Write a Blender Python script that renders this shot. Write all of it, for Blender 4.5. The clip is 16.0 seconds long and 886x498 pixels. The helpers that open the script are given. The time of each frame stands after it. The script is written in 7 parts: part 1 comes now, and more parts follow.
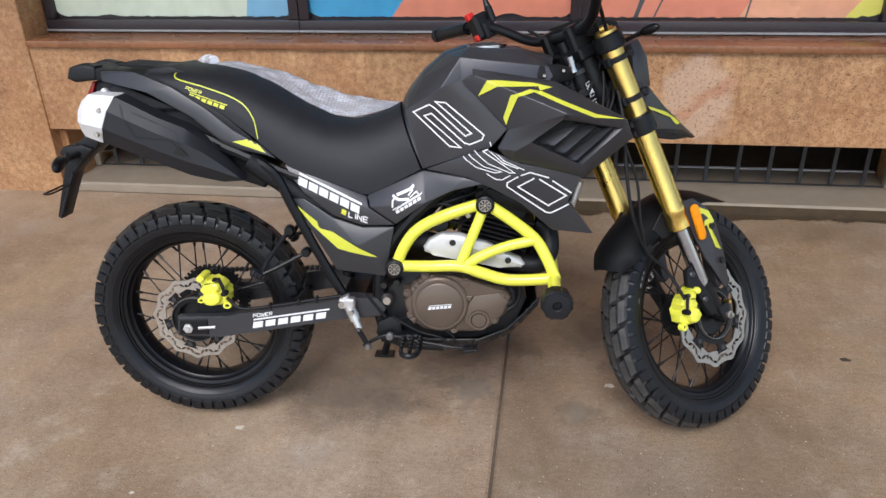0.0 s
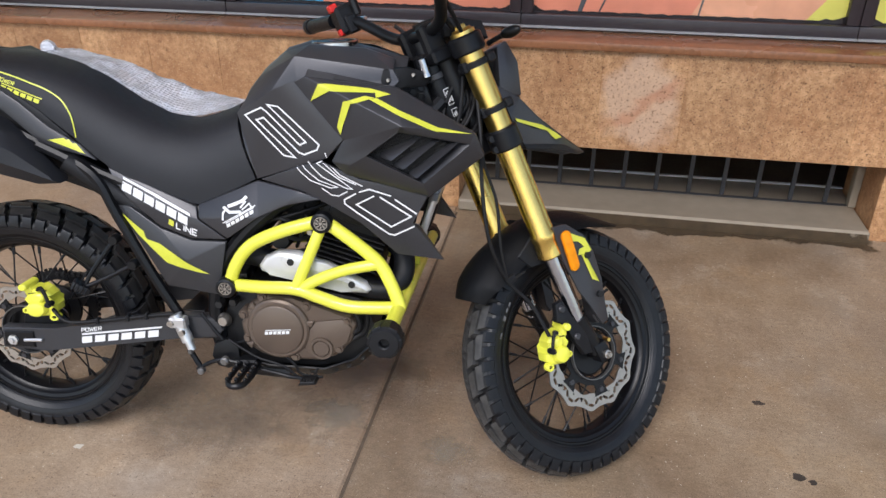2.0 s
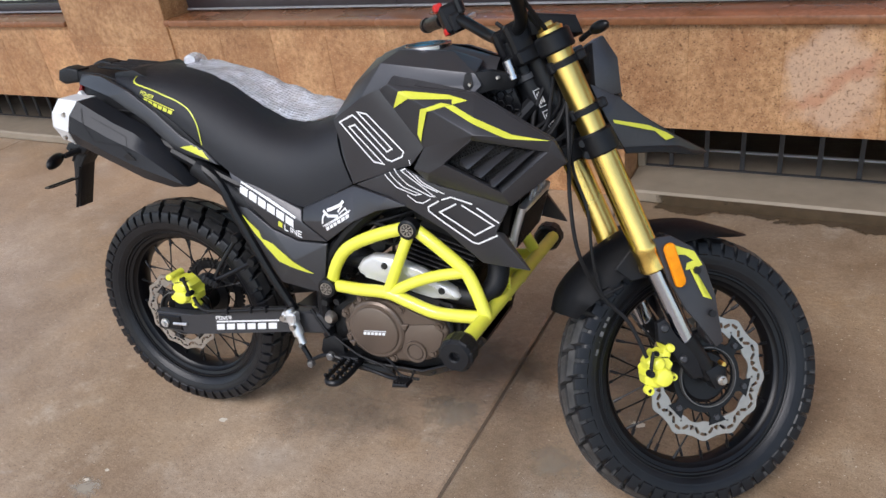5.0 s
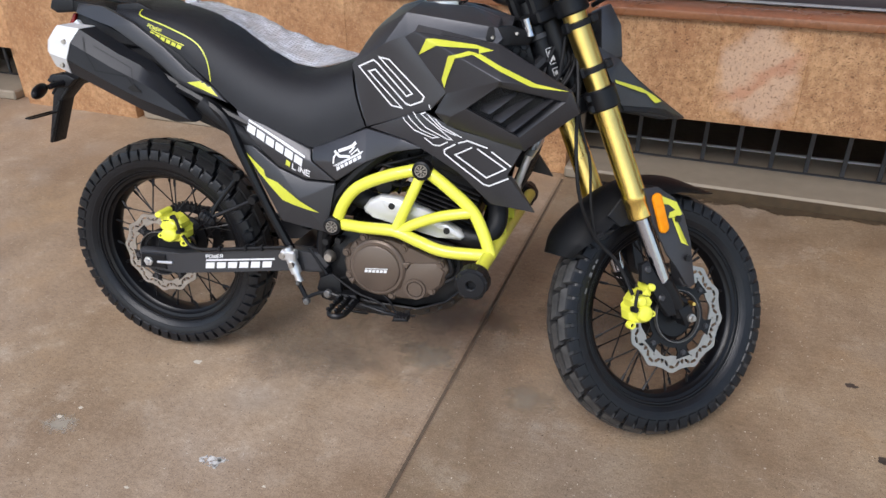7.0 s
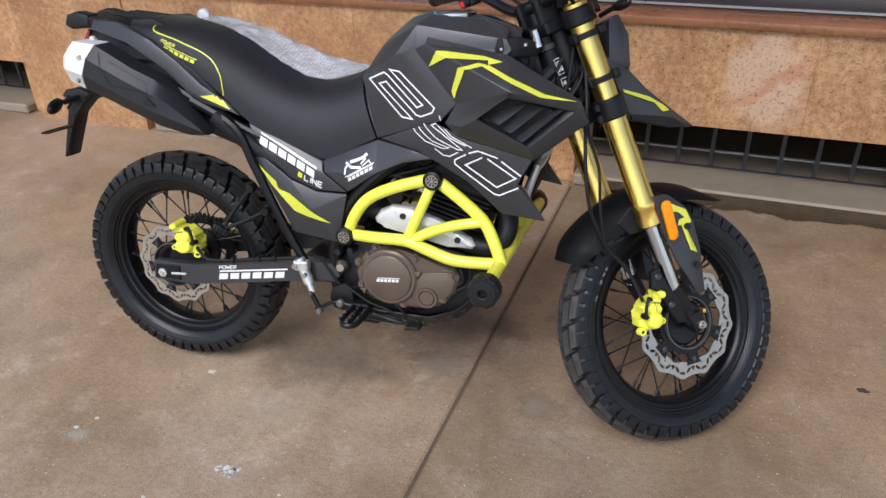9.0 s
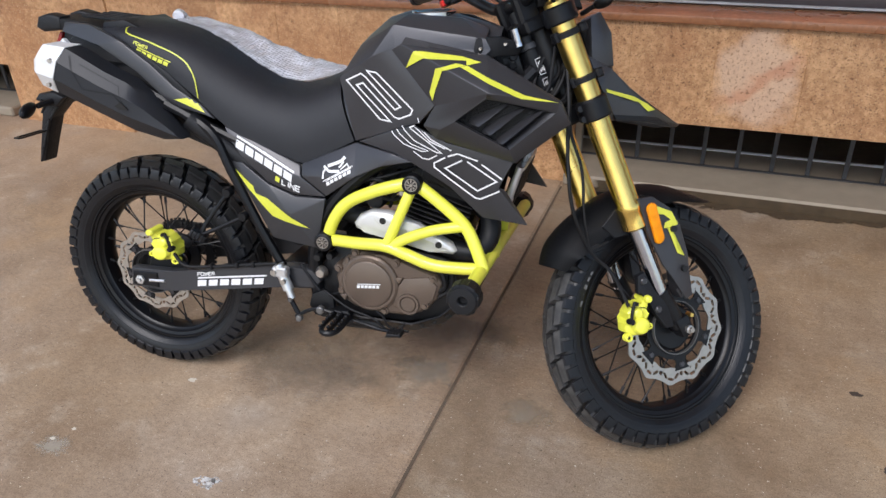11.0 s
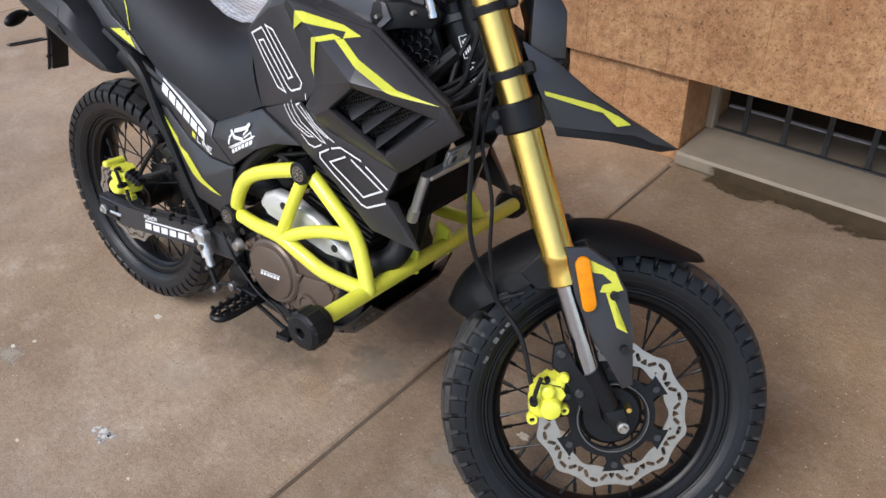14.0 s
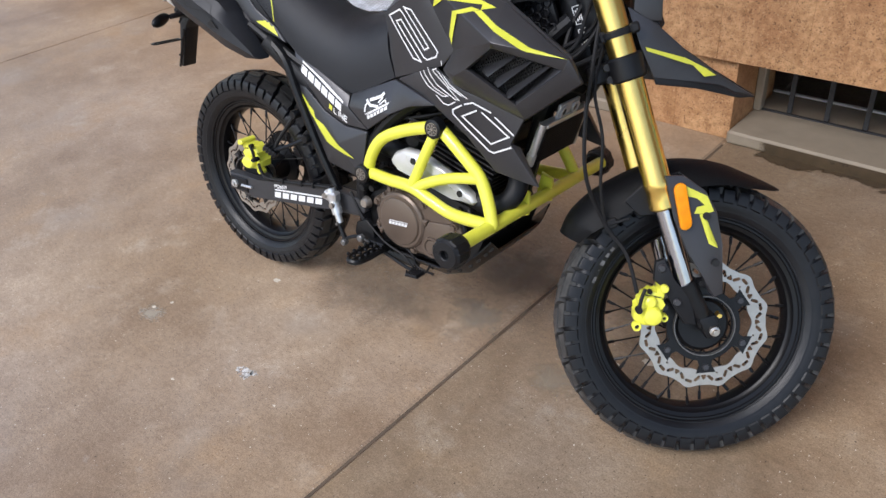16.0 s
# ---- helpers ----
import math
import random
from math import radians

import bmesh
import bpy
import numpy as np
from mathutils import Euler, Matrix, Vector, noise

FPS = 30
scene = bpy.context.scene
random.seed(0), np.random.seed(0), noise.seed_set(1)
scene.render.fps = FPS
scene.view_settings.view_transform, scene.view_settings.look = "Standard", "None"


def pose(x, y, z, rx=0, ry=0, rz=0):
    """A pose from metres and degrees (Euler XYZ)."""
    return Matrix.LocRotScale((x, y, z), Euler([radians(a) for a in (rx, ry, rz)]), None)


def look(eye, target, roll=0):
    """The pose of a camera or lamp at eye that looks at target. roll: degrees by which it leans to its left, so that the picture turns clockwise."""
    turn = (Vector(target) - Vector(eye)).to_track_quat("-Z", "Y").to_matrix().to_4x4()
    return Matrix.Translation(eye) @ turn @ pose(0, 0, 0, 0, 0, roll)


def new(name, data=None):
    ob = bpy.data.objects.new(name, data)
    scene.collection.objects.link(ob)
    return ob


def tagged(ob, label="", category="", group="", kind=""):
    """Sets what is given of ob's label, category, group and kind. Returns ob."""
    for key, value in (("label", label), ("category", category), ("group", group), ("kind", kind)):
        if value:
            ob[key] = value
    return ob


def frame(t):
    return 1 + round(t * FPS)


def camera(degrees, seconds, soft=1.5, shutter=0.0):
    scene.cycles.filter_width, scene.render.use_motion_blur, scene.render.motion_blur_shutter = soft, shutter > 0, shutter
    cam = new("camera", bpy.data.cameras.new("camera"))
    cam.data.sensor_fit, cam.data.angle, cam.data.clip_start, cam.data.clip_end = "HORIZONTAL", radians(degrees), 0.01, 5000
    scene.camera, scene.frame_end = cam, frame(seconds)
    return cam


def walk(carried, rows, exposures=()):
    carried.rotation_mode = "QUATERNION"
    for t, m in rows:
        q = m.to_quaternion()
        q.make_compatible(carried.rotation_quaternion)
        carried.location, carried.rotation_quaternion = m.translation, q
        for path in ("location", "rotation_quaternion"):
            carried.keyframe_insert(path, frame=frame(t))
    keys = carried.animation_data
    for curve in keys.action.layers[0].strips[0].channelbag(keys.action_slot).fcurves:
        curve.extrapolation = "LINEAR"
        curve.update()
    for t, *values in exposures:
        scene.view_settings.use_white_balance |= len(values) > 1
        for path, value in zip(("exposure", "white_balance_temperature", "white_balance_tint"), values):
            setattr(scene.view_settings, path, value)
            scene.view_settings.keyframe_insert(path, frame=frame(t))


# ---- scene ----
from mathutils.bvhtree import BVHTree
from mathutils.geometry import delaunay_2d_cdt

cam = camera(60.3, 16.0)
PATH = [
    (0, (-0.109, 0.12, 1.385), (-0.376, 1.878, 0.47), -1.5),
    (0.5, (-0.038, 0.134, 1.385), (-0.295, 1.9, 0.481), -2.3),
    (1, (0.145, 0.187, 1.383), (-0.108, 1.954, 0.482), -2.5),
    (1.5, (0.233, 0.246, 1.388), (-0.028, 2.008, 0.479), -3.2),
    (2, (0.259, 0.4, 1.371), (-0.068, 2.125, 0.414), 0.1),
    (2.5, (0.308, 0.508, 1.373), (-0.114, 2.197, 0.388), -0.7),
    (3, (0.413, 0.544, 1.388), (-0.257, 2.152, 0.405), -2.7),
    (3.2, (0.458, 0.557, 1.388), (-0.304, 2.123, 0.406), -4.0),
    (5.3, (0.526, 0.577, 1.401), (-0.373, 2.067, 0.415), -8.2),
    (5.5, (0.503, 0.555, 1.406), (-0.396, 2.044, 0.42), -8.1),
    (6, (0.402, 0.487, 1.39), (-0.428, 2.005, 0.386), -7.2),
    (6.5, (0.318, 0.296, 1.368), (-0.281, 1.908, 0.348), -0.5),
    (7, (0.334, 0.309, 1.368), (-0.272, 1.923, 0.355), -0.7),
    (7.5, (0.35, 0.337, 1.378), (-0.26, 1.947, 0.361), -1.1),
    (8, (0.35, 0.337, 1.383), (-0.273, 1.948, 0.375), -1.3),
    (8.5, (0.337, 0.31, 1.381), (-0.292, 1.923, 0.379), -1.4),
    (8.7, (0.331, 0.295, 1.382), (-0.297, 1.91, 0.382), -1.5),
    (10.8, (0.335, 0.318, 1.368), (-0.296, 1.936, 0.377), -1.8),
    (11, (0.354, 0.352, 1.373), (-0.271, 1.966, 0.371), -2.0),
    (11.5, (0.482, 0.493, 1.371), (-0.141, 2.102, 0.36), -2.8),
    (12, (0.583, 0.601, 1.377), (-0.032, 2.189, 0.327), -3.1),
    (12.5, (0.576, 0.784, 1.345), (-0.041, 2.298, 0.194), -1.2),
    (13, (0.569, 0.943, 1.349), (-0.095, 2.42, 0.176), 0.3),
    (13.5, (0.653, 1.008, 1.359), (-0.305, 2.305, 0.175), -0.3),
    (14, (0.742, 1.057, 1.353), (-0.364, 2.219, 0.159), -3.5),
    (14.5, (0.775, 1.079, 1.358), (-0.375, 2.199, 0.164), -7.2),
    (15, (0.781, 0.981, 1.376), (-0.384, 2.117, 0.212), -7.1),
    (15.5, (0.791, 0.807, 1.369), (-0.38, 1.948, 0.217), -7.1),
    (16, (0.808, 0.694, 1.379), (-0.365, 1.846, 0.241), -5.9),
]
walk(cam, [(t, look(eye, target, roll)) for t, eye, target, roll in PATH], exposures=((0.0, 0.20), (11.0, 0.20), (13.0, 0.20), (16.0, 0.31)))

# world: soft overcast daylight from the open side of the forecourt
world = bpy.data.worlds.new("overcast")
scene.world = world
world.use_nodes = True
wn, wl = world.node_tree.nodes, world.node_tree.links
sky = wn.new("ShaderNodeTexSky")
sky.sky_type = "NISHITA"
sky.sun_disc = False
sky.sun_elevation, sky.sun_rotation = radians(49), radians(188)
grey = wn.new("ShaderNodeHueSaturation")
grey.inputs["Saturation"].default_value = 0.85
wl.new(sky.outputs[0], grey.inputs["Color"])
wl.new(grey.outputs[0], wn["Background"].inputs[0])
wn["Background"].inputs[1].default_value = 0.20
sun = new("sun", bpy.data.lights.new("sun", "SUN"))
sun.data.energy, sun.data.angle, sun.data.color = 2.3, radians(30), (1.0, 0.975, 0.995)
sun.matrix_world = look((0, 0, 6), (0.7, 5.2, 0))


# ---- materials ----
def material(name, color, rough=0.5, metal=0.0, vary=0.15, scale=40.0, bump=0.0, fine=300.0, coat=0.0, spread=0.1, second=None, big=3.0, spec=0.5):
    """A surface with two scales of mottling, uneven gloss and a fine relief."""
    m = bpy.data.materials.new(name)
    m.use_nodes = True
    n, l = m.node_tree.nodes, m.node_tree.links
    b = n["Principled BSDF"]
    co = n.new("ShaderNodeTexCoord")
    a = n.new("ShaderNodeTexNoise")
    a.inputs["Scale"].default_value, a.inputs["Detail"].default_value = scale, 6
    c = n.new("ShaderNodeTexNoise")
    c.inputs["Scale"].default_value, c.inputs["Detail"].default_value = big, 4
    for t in (a, c):
        l.new(co.outputs["Object"], t.inputs["Vector"])
    ramp = n.new("ShaderNodeValToRGB")
    col = Vector(color)
    dark, light = col * (1 - vary), col * (1 + vary)
    if second:
        light = Vector(second)
    ramp.color_ramp.elements[0].color, ramp.color_ramp.elements[1].color = (*dark, 1), (*light, 1)
    ramp.color_ramp.elements[0].position, ramp.color_ramp.elements[1].position = 0.3, 0.7
    mix = n.new("ShaderNodeMath")
    mix.operation = "ADD"
    half = n.new("ShaderNodeMath")
    half.operation, half.inputs[1].default_value = "MULTIPLY", 0.5
    l.new(a.outputs["Fac"], mix.inputs[0])
    l.new(c.outputs["Fac"], mix.inputs[1])
    l.new(mix.outputs[0], half.inputs[0])
    l.new(half.outputs[0], ramp.inputs[0])
    l.new(ramp.outputs[0], b.inputs["Base Color"])
    r = n.new("ShaderNodeMapRange")
    r.inputs["To Min"].default_value, r.inputs["To Max"].default_value = max(0.02, rough - spread), min(1, rough + spread)
    l.new(c.outputs["Fac"], r.inputs["Value"])
    l.new(r.outputs[0], b.inputs["Roughness"])
    b.inputs["Metallic"].default_value = metal
    b.inputs["Coat Weight"].default_value = coat
    b.inputs["Specular IOR Level"].default_value = spec
    if bump:
        f = n.new("ShaderNodeTexNoise")
        f.inputs["Scale"].default_value, f.inputs["Detail"].default_value = fine, 3
        l.new(co.outputs["Object"], f.inputs["Vector"])
        bp = n.new("ShaderNodeBump")
        bp.inputs["Strength"].default_value, bp.inputs["Distance"].default_value = bump, 0.002
        l.new(f.outputs["Fac"], bp.inputs["Height"])
        l.new(bp.outputs[0], b.inputs["Normal"])
    return m


CHARCOAL = material("charcoal_metallic_satin_paint", (0.052, 0.0515, 0.0565), 0.34, 0.45, 0.35, 1100, 0.06, 900, spread=0.06, spec=0.5)
CHARCOAL_PALE = material("grey_satin_plastic", (0.036, 0.0365, 0.0405), 0.38, 0.15, 0.2, 700, 0.08, 900)
PLASTIC = material("black_textured_plastic", (0.0084, 0.0088, 0.0105), 0.46, 0.0, 0.2, 120, 0.3, 900, spec=0.29)
VINYL = material("black_seat_vinyl", (0.0115, 0.0122, 0.0155), 0.45, 0.0, 0.2, 150, 0.4, 1100, spec=0.38)
RUBBER = material("black_tyre_rubber", (0.0048, 0.0054, 0.0076), 0.37, 0.0, 0.3, 45, 0.3, 420, spread=0.10, second=(0.0092, 0.0098, 0.0122), big=11, spec=0.36)
TREAD = material("worn_tread_rubber", (0.024, 0.0238, 0.0245), 0.52, 0.0, 0.35, 60, 0.35, 420, spread=0.12, second=(0.080, 0.076, 0.072), big=16, spec=0.45)
TREAD_CLEAN = material("black_tread_rubber", (0.0140, 0.0143, 0.0156), 0.48, 0.0, 0.35, 60, 0.35, 420, spread=0.12, second=(0.032, 0.0312, 0.0308), big=16, spec=0.4)
FRAME = material("black_frame_paint", (0.0065, 0.0068, 0.0080), 0.36, 0.0, 0.25, 60, 0.10, 400, spec=0.28)
RIM = material("black_rim_enamel", (0.004, 0.004, 0.005), 0.32, 0.0, 0.2, 60, spec=0.28)
ENGINE = material("dark_cast_engine_metal", (0.014, 0.014, 0.015), 0.48, 0.3, 0.35, 80, 0.35, 500)
BRONZE = material("bronze_painted_engine_cover", (0.135, 0.102, 0.080), 0.36, 0.45, 0.12, 500, 0.10, 600)
YELLOW = material("neon_yellow_enamel", (0.78, 0.77, 0.075), 0.32, 0.0, 0.06, 60, 0.05, 160, 0.4)
YELLOW_TAPE = material("neon_yellow_decal", (0.60, 0.61, 0.060), 0.40, 0.0, 0.08, 100)
WHITE_TAPE = material("white_decal", (0.72, 0.72, 0.72), 0.42, 0.0, 0.05, 100)
GOLD = material("gold_anodised_aluminium", (0.90, 0.635, 0.185), 0.28, 1.0, 0.10, 30, 0.05, 260, spread=0.06)
CHROME = material("polished_steel", (0.50, 0.51, 0.56), 0.17, 1.0, 0.08, 30, 0.04, 200)
STEEL = material("brushed_disc_steel", (0.50, 0.465, 0.425), 0.40, 1.0, 0.14, 60, 0.12, 400)
ALLOY = material("satin_silver_alloy", (0.66, 0.66, 0.66), 0.36, 0.75, 0.06, 60, 0.05, 400)
SILVER_PAINT = material("silver_painted_guard", (0.62, 0.62, 0.63), 0.35, 0.35, 0.05, 60, 0.05, 400)
SILENCER = material("satin_graphite_cover", (0.0190, 0.0203, 0.0245), 0.44, 0.1, 0.2, 600, 0.08, 900, spec=0.30)
GREY_CAST = material("dull_grey_cast_alloy", (0.40, 0.405, 0.42), 0.38, 0.45, 0.15, 60, 0.2, 400)
GREY_DARK = material("dull_plated_bolt", (0.16, 0.155, 0.15), 0.42, 0.6, 0.2, 90, 0.2, 400)
WHITE_PAINT = material("white_painted_metal", (0.70, 0.70, 0.70), 0.40, 0.1, 0.06, 60, 0.05, 300)
AMBER = material("amber_reflector_plastic", (0.86, 0.285, 0.003), 0.30, 0.0, 0.25, 60, 0.5, 500, spec=0.3)
LENS = material("dark_red_lamp_lens", (0.22, 0.008, 0.008), 0.2, 0.0, 0.1, 60, 0.3, 400)
RED = material("red_switch_plastic", (0.6, 0.02, 0.015), 0.35, 0.0, 0.1, 60)
CAPBLUE = material("teal_tinted_cap_film", (0.03, 0.13, 0.17), 0.16, 0.5, 0.3, 40)
HOSE = material("black_rubber_hose", (0.007, 0.007, 0.008), 0.58, 0.0, 0.15, 80, spec=0.28)
CHALK = material("pale_worn_rubber_scuff", (0.13, 0.13, 0.135), 0.7, 0.0, 0.5, 160)
SILL = material("red_brown_polished_sill_stone", (0.25, 0.105, 0.048), 0.27, 0.0, 0.3, 60, 0.1, 250)
FRAME_PAINT = material("dark_plum_window_frame_paint", (0.035, 0.027, 0.031), 0.35, 0.0, 0.2, 40, 0.1, 200)
BAR = material("dark_grey_painted_bar", (0.032, 0.033, 0.037), 0.5, 0.1, 0.25, 50, 0.2, 200)
KERB = material("grey_cement_step", (0.265, 0.218, 0.162), 0.62, 0.0, 0.14, 16, 0.15, 260)
PALE = material("pale_plaster_jamb", (0.55, 0.53, 0.52), 0.8, 0.0, 0.15, 20, 0.3, 150)
# cellar darkness and hole shade put into one near-black colour
PAINTED_DARK = material("near_black_painted_dark", (0.012, 0.011, 0.010), 0.9, 0.0, 0.3, 8)


def stone(smooth=0.0):
    """Ochre limestone: cloudy tone, shell-like mottling, dense fine dark pores and rusty drifts."""
    m = bpy.data.materials.new("ochre_pitted_limestone")
    m.use_nodes = True
    n, l = m.node_tree.nodes, m.node_tree.links
    b = n["Principled BSDF"]
    co = n.new("ShaderNodeNewGeometry")
    info = n.new("ShaderNodeObjectInfo")

    def noise_of(scale, detail, rough=0.55):
        t = n.new("ShaderNodeTexNoise")
        t.inputs["Scale"].default_value, t.inputs["Detail"].default_value, t.inputs["Roughness"].default_value = scale, detail, rough
        l.new(co.outputs["Position"], t.inputs["Vector"])
        return t.outputs["Fac"]

    def ramp_of(src, p0, c0, p1, c1):
        r = n.new("ShaderNodeValToRGB")
        e = r.color_ramp.elements
        e[0].position, e[0].color, e[1].position, e[1].color = p0, (*c0, 1), p1, (*c1, 1)
        l.new(src, r.inputs[0])
        return r.outputs[0]

    def mixed(kind, fac, a, c):
        x = n.new("ShaderNodeMix")
        x.data_type, x.blend_type = "RGBA", kind
        if isinstance(fac, float):
            x.inputs["Factor"].default_value = fac
        else:
            l.new(fac, x.inputs["Factor"])
        l.new(a, x.inputs["A"])
        if isinstance(c, tuple):
            x.inputs["B"].default_value = (*c, 1)
        else:
            l.new(c, x.inputs["B"])
        return x.outputs["Result"]

    base = ramp_of(noise_of(6, 6, 0.6), 0.30, (0.37, 0.185, 0.085), 0.70, (0.58, 0.345, 0.175))
    base = mixed("MULTIPLY", 0.9, base, ramp_of(noise_of(38, 5, 0.7), 0.34, (0.62, 0.53, 0.44), 0.62, (1.12, 1.12, 1.12)))
    base = mixed("MIX", ramp_of(noise_of(3.1, 5, 0.7), 0.52 - 0.06 * smooth, (0, 0, 0), 0.74 - 0.06 * smooth, (0.65, 0.65, 0.65)), base, (0.35, 0.155, 0.062))
    base = mixed("MIX", ramp_of(noise_of(130, 4), 0.57, (0, 0, 0), 0.70, (0.6, 0.6, 0.6)), base, (0.64, 0.43, 0.26))
    pores = ramp_of(noise_of(150, 4, 0.7), 0.35, (0.20, 0.15, 0.11), 0.44, (1.03, 1.03, 1.03))
    base = mixed("MULTIPLY", 0.85 - 0.45 * smooth, base, pores)
    spots = ramp_of(noise_of(62, 2), 0.27, (0.30, 0.22, 0.17), 0.34, (1, 1, 1))
    base = mixed("MULTIPLY", 0.8 - 0.45 * smooth, base, spots)
    each = n.new("ShaderNodeHueSaturation")
    v = n.new("ShaderNodeMapRange")
    v.inputs["To Min"].default_value, v.inputs["To Max"].default_value = 0.88, 1.10
    l.new(info.outputs["Random"], v.inputs["Value"])
    l.new(v.outputs[0], each.inputs["Value"])
    l.new(base, each.inputs["Color"])
    l.new(each.outputs[0], b.inputs["Base Color"])
    b.inputs["Roughness"].default_value = 0.5
    bp = n.new("ShaderNodeBump")
    bp.inputs["Strength"].default_value, bp.inputs["Distance"].default_value = 0.3, 0.002
    l.new(pores, bp.inputs["Height"])
    l.new(bp.outputs[0], b.inputs["Normal"])
    return m


def concrete():
    """Worn brown cement floor: warm blotches, pale dusty scuffs, fine grit and small white chips."""
    m = bpy.data.materials.new("worn_brown_concrete")
    m.use_nodes = True
    n, l = m.node_tree.nodes, m.node_tree.links
    b = n["Principled BSDF"]
    co = n.new("ShaderNodeNewGeometry")

    def noise_of(scale, detail, rough=0.55, stretch=None):
        t = n.new("ShaderNodeTexNoise")
        t.inputs["Scale"].default_value, t.inputs["Detail"].default_value, t.inputs["Roughness"].default_value = scale, detail, rough
        if stretch:
            mp = n.new("ShaderNodeMapping")
            mp.inputs["Scale"].default_value = stretch
            l.new(co.outputs["Position"], mp.inputs["Vector"])
            l.new(mp.outputs[0], t.inputs["Vector"])
        else:
            l.new(co.outputs["Position"], t.inputs["Vector"])
        return t

    def ramp_of(src, p0, c0, p1, c1):
        r = n.new("ShaderNodeValToRGB")
        e = r.color_ramp.elements
        e[0].position, e[0].color, e[1].position, e[1].color = p0, (*c0, 1), p1, (*c1, 1)
        l.new(src, r.inputs[0])
        return r.outputs[0]

    def mixed(kind, fac, a, c):
        x = n.new("ShaderNodeMix")
        x.data_type, x.blend_type = "RGBA", kind
        if isinstance(fac, float):
            x.inputs["Factor"].default_value = fac
        else:
            l.new(fac, x.inputs["Factor"])
        l.new(a, x.inputs["A"])
        if isinstance(c, tuple):
            x.inputs["B"].default_value = (*c, 1)
        else:
            l.new(c, x.inputs["B"])
        return x.outputs["Result"]

    big = noise_of(1.6, 5)
    base = ramp_of(big.outputs["Fac"], 0.30, (0.222, 0.162, 0.113), 0.68, (0.392, 0.322, 0.252))
    mid = noise_of(9, 8, 0.7)
    base = mixed("MULTIPLY", 0.9, base, ramp_of(mid.outputs["Fac"], 0.30, (0.76, 0.71, 0.66), 0.66, (1.07, 1.07, 1.07)))
    rust = noise_of(3.2, 6, 0.65)
    base = mixed("MIX", ramp_of(rust.outputs["Fac"], 0.53, (0, 0, 0), 0.70, (0.75, 0.75, 0.75)), base, (0.312, 0.218, 0.136))
    dust = noise_of(4.5, 7, 0.7)
    base = mixed("MIX", ramp_of(dust.outputs["Fac"], 0.57, (0, 0, 0), 0.74, (0.55, 0.55, 0.55)), base, (0.43, 0.395, 0.35))
    grit = noise_of(240, 4)
    base = mixed("MULTIPLY", 0.36, base, ramp_of(grit.outputs["Fac"], 0.36, (0.45, 0.42, 0.39), 0.60, (1.28, 1.28, 1.28)))
    coarse = noise_of(52, 7, 0.8, (1.0, 1.5, 1))
    base = mixed("MULTIPLY", 0.50, base, ramp_of(coarse.outputs["Fac"], 0.36, (0.62, 0.59, 0.55), 0.60, (1.22, 1.22, 1.22)))
    chip = n.new("ShaderNodeTexVoronoi")
    chip.inputs["Scale"].default_value = 26
    l.new(co.outputs["Position"], chip.inputs["Vector"])
    few = noise_of(5, 3)
    near = n.new("ShaderNodeMath")
    near.operation, near.inputs[1].default_value = "LESS_THAN", 0.055
    l.new(chip.outputs["Distance"], near.inputs[0])
    some = n.new("ShaderNodeMath")
    some.operation, some.inputs[1].default_value = "GREATER_THAN", 0.56
    l.new(few.outputs["Fac"], some.inputs[0])
    both = n.new("ShaderNodeMath")
    both.operation = "MULTIPLY"
    l.new(near.outputs[0], both.inputs[0])
    l.new(some.outputs[0], both.inputs[1])
    base = mixed("MIX", both.outputs[0], base, (0.55, 0.5, 0.42))
    cool = noise_of(2.3, 4, 0.6)
    base = mixed("MIX", ramp_of(cool.outputs["Fac"], 0.56, (0, 0, 0), 0.70, (0.45, 0.45, 0.45)), base, (0.29, 0.255, 0.222))
    warm = noise_of(0.9, 3)
    base = mixed("MULTIPLY", 0.7, base, ramp_of(warm.outputs["Fac"], 0.36, (1.04, 1.0, 0.88), 0.62, (0.97, 1.0, 1.05)))
    # slab tone and uneven daylight in one tint: lighter left of the joint
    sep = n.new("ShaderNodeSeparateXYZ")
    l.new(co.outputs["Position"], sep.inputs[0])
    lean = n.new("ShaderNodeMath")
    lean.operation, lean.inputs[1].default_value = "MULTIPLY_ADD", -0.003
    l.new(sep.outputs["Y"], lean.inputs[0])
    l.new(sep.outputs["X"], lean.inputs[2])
    joint_side = n.new("ShaderNodeMath")
    joint_side.operation, joint_side.inputs[1].default_value = "GREATER_THAN", -0.2236
    l.new(lean.outputs[0], joint_side.inputs[0])
    base = mixed("MULTIPLY", 1.0, base, ramp_of(joint_side.outputs[0], 0.0, (1.100, 1.052, 1.015), 1.0, (0.850, 0.810, 0.748)))
    where = noise_of(1.7, 4, 0.6)
    rough_area = ramp_of(where.outputs["Fac"], 0.44, (0.15, 0.15, 0.15), 0.58, (1, 1, 1))
    pores = noise_of(120, 5, 0.75)
    pitted = ramp_of(pores.outputs["Fac"], 0.31, (0.34, 0.30, 0.26), 0.40, (1.03, 1.03, 1.03))
    base = mixed("MULTIPLY", rough_area, base, pitted)
    specks = noise_of(125, 2)
    base = mixed("MIX", ramp_of(specks.outputs["Fac"], 0.705, (0, 0, 0), 0.73, (0.85, 0.85, 0.85)), base, (0.66, 0.61, 0.52))
    base = mixed("MULTIPLY", 0.8, base, ramp_of(specks.outputs["Fac"], 0.285, (0.25, 0.22, 0.2), 0.315, (1, 1, 1)))
    scuff = noise_of(9, 6, 0.75, (1.0, 1.7, 1))
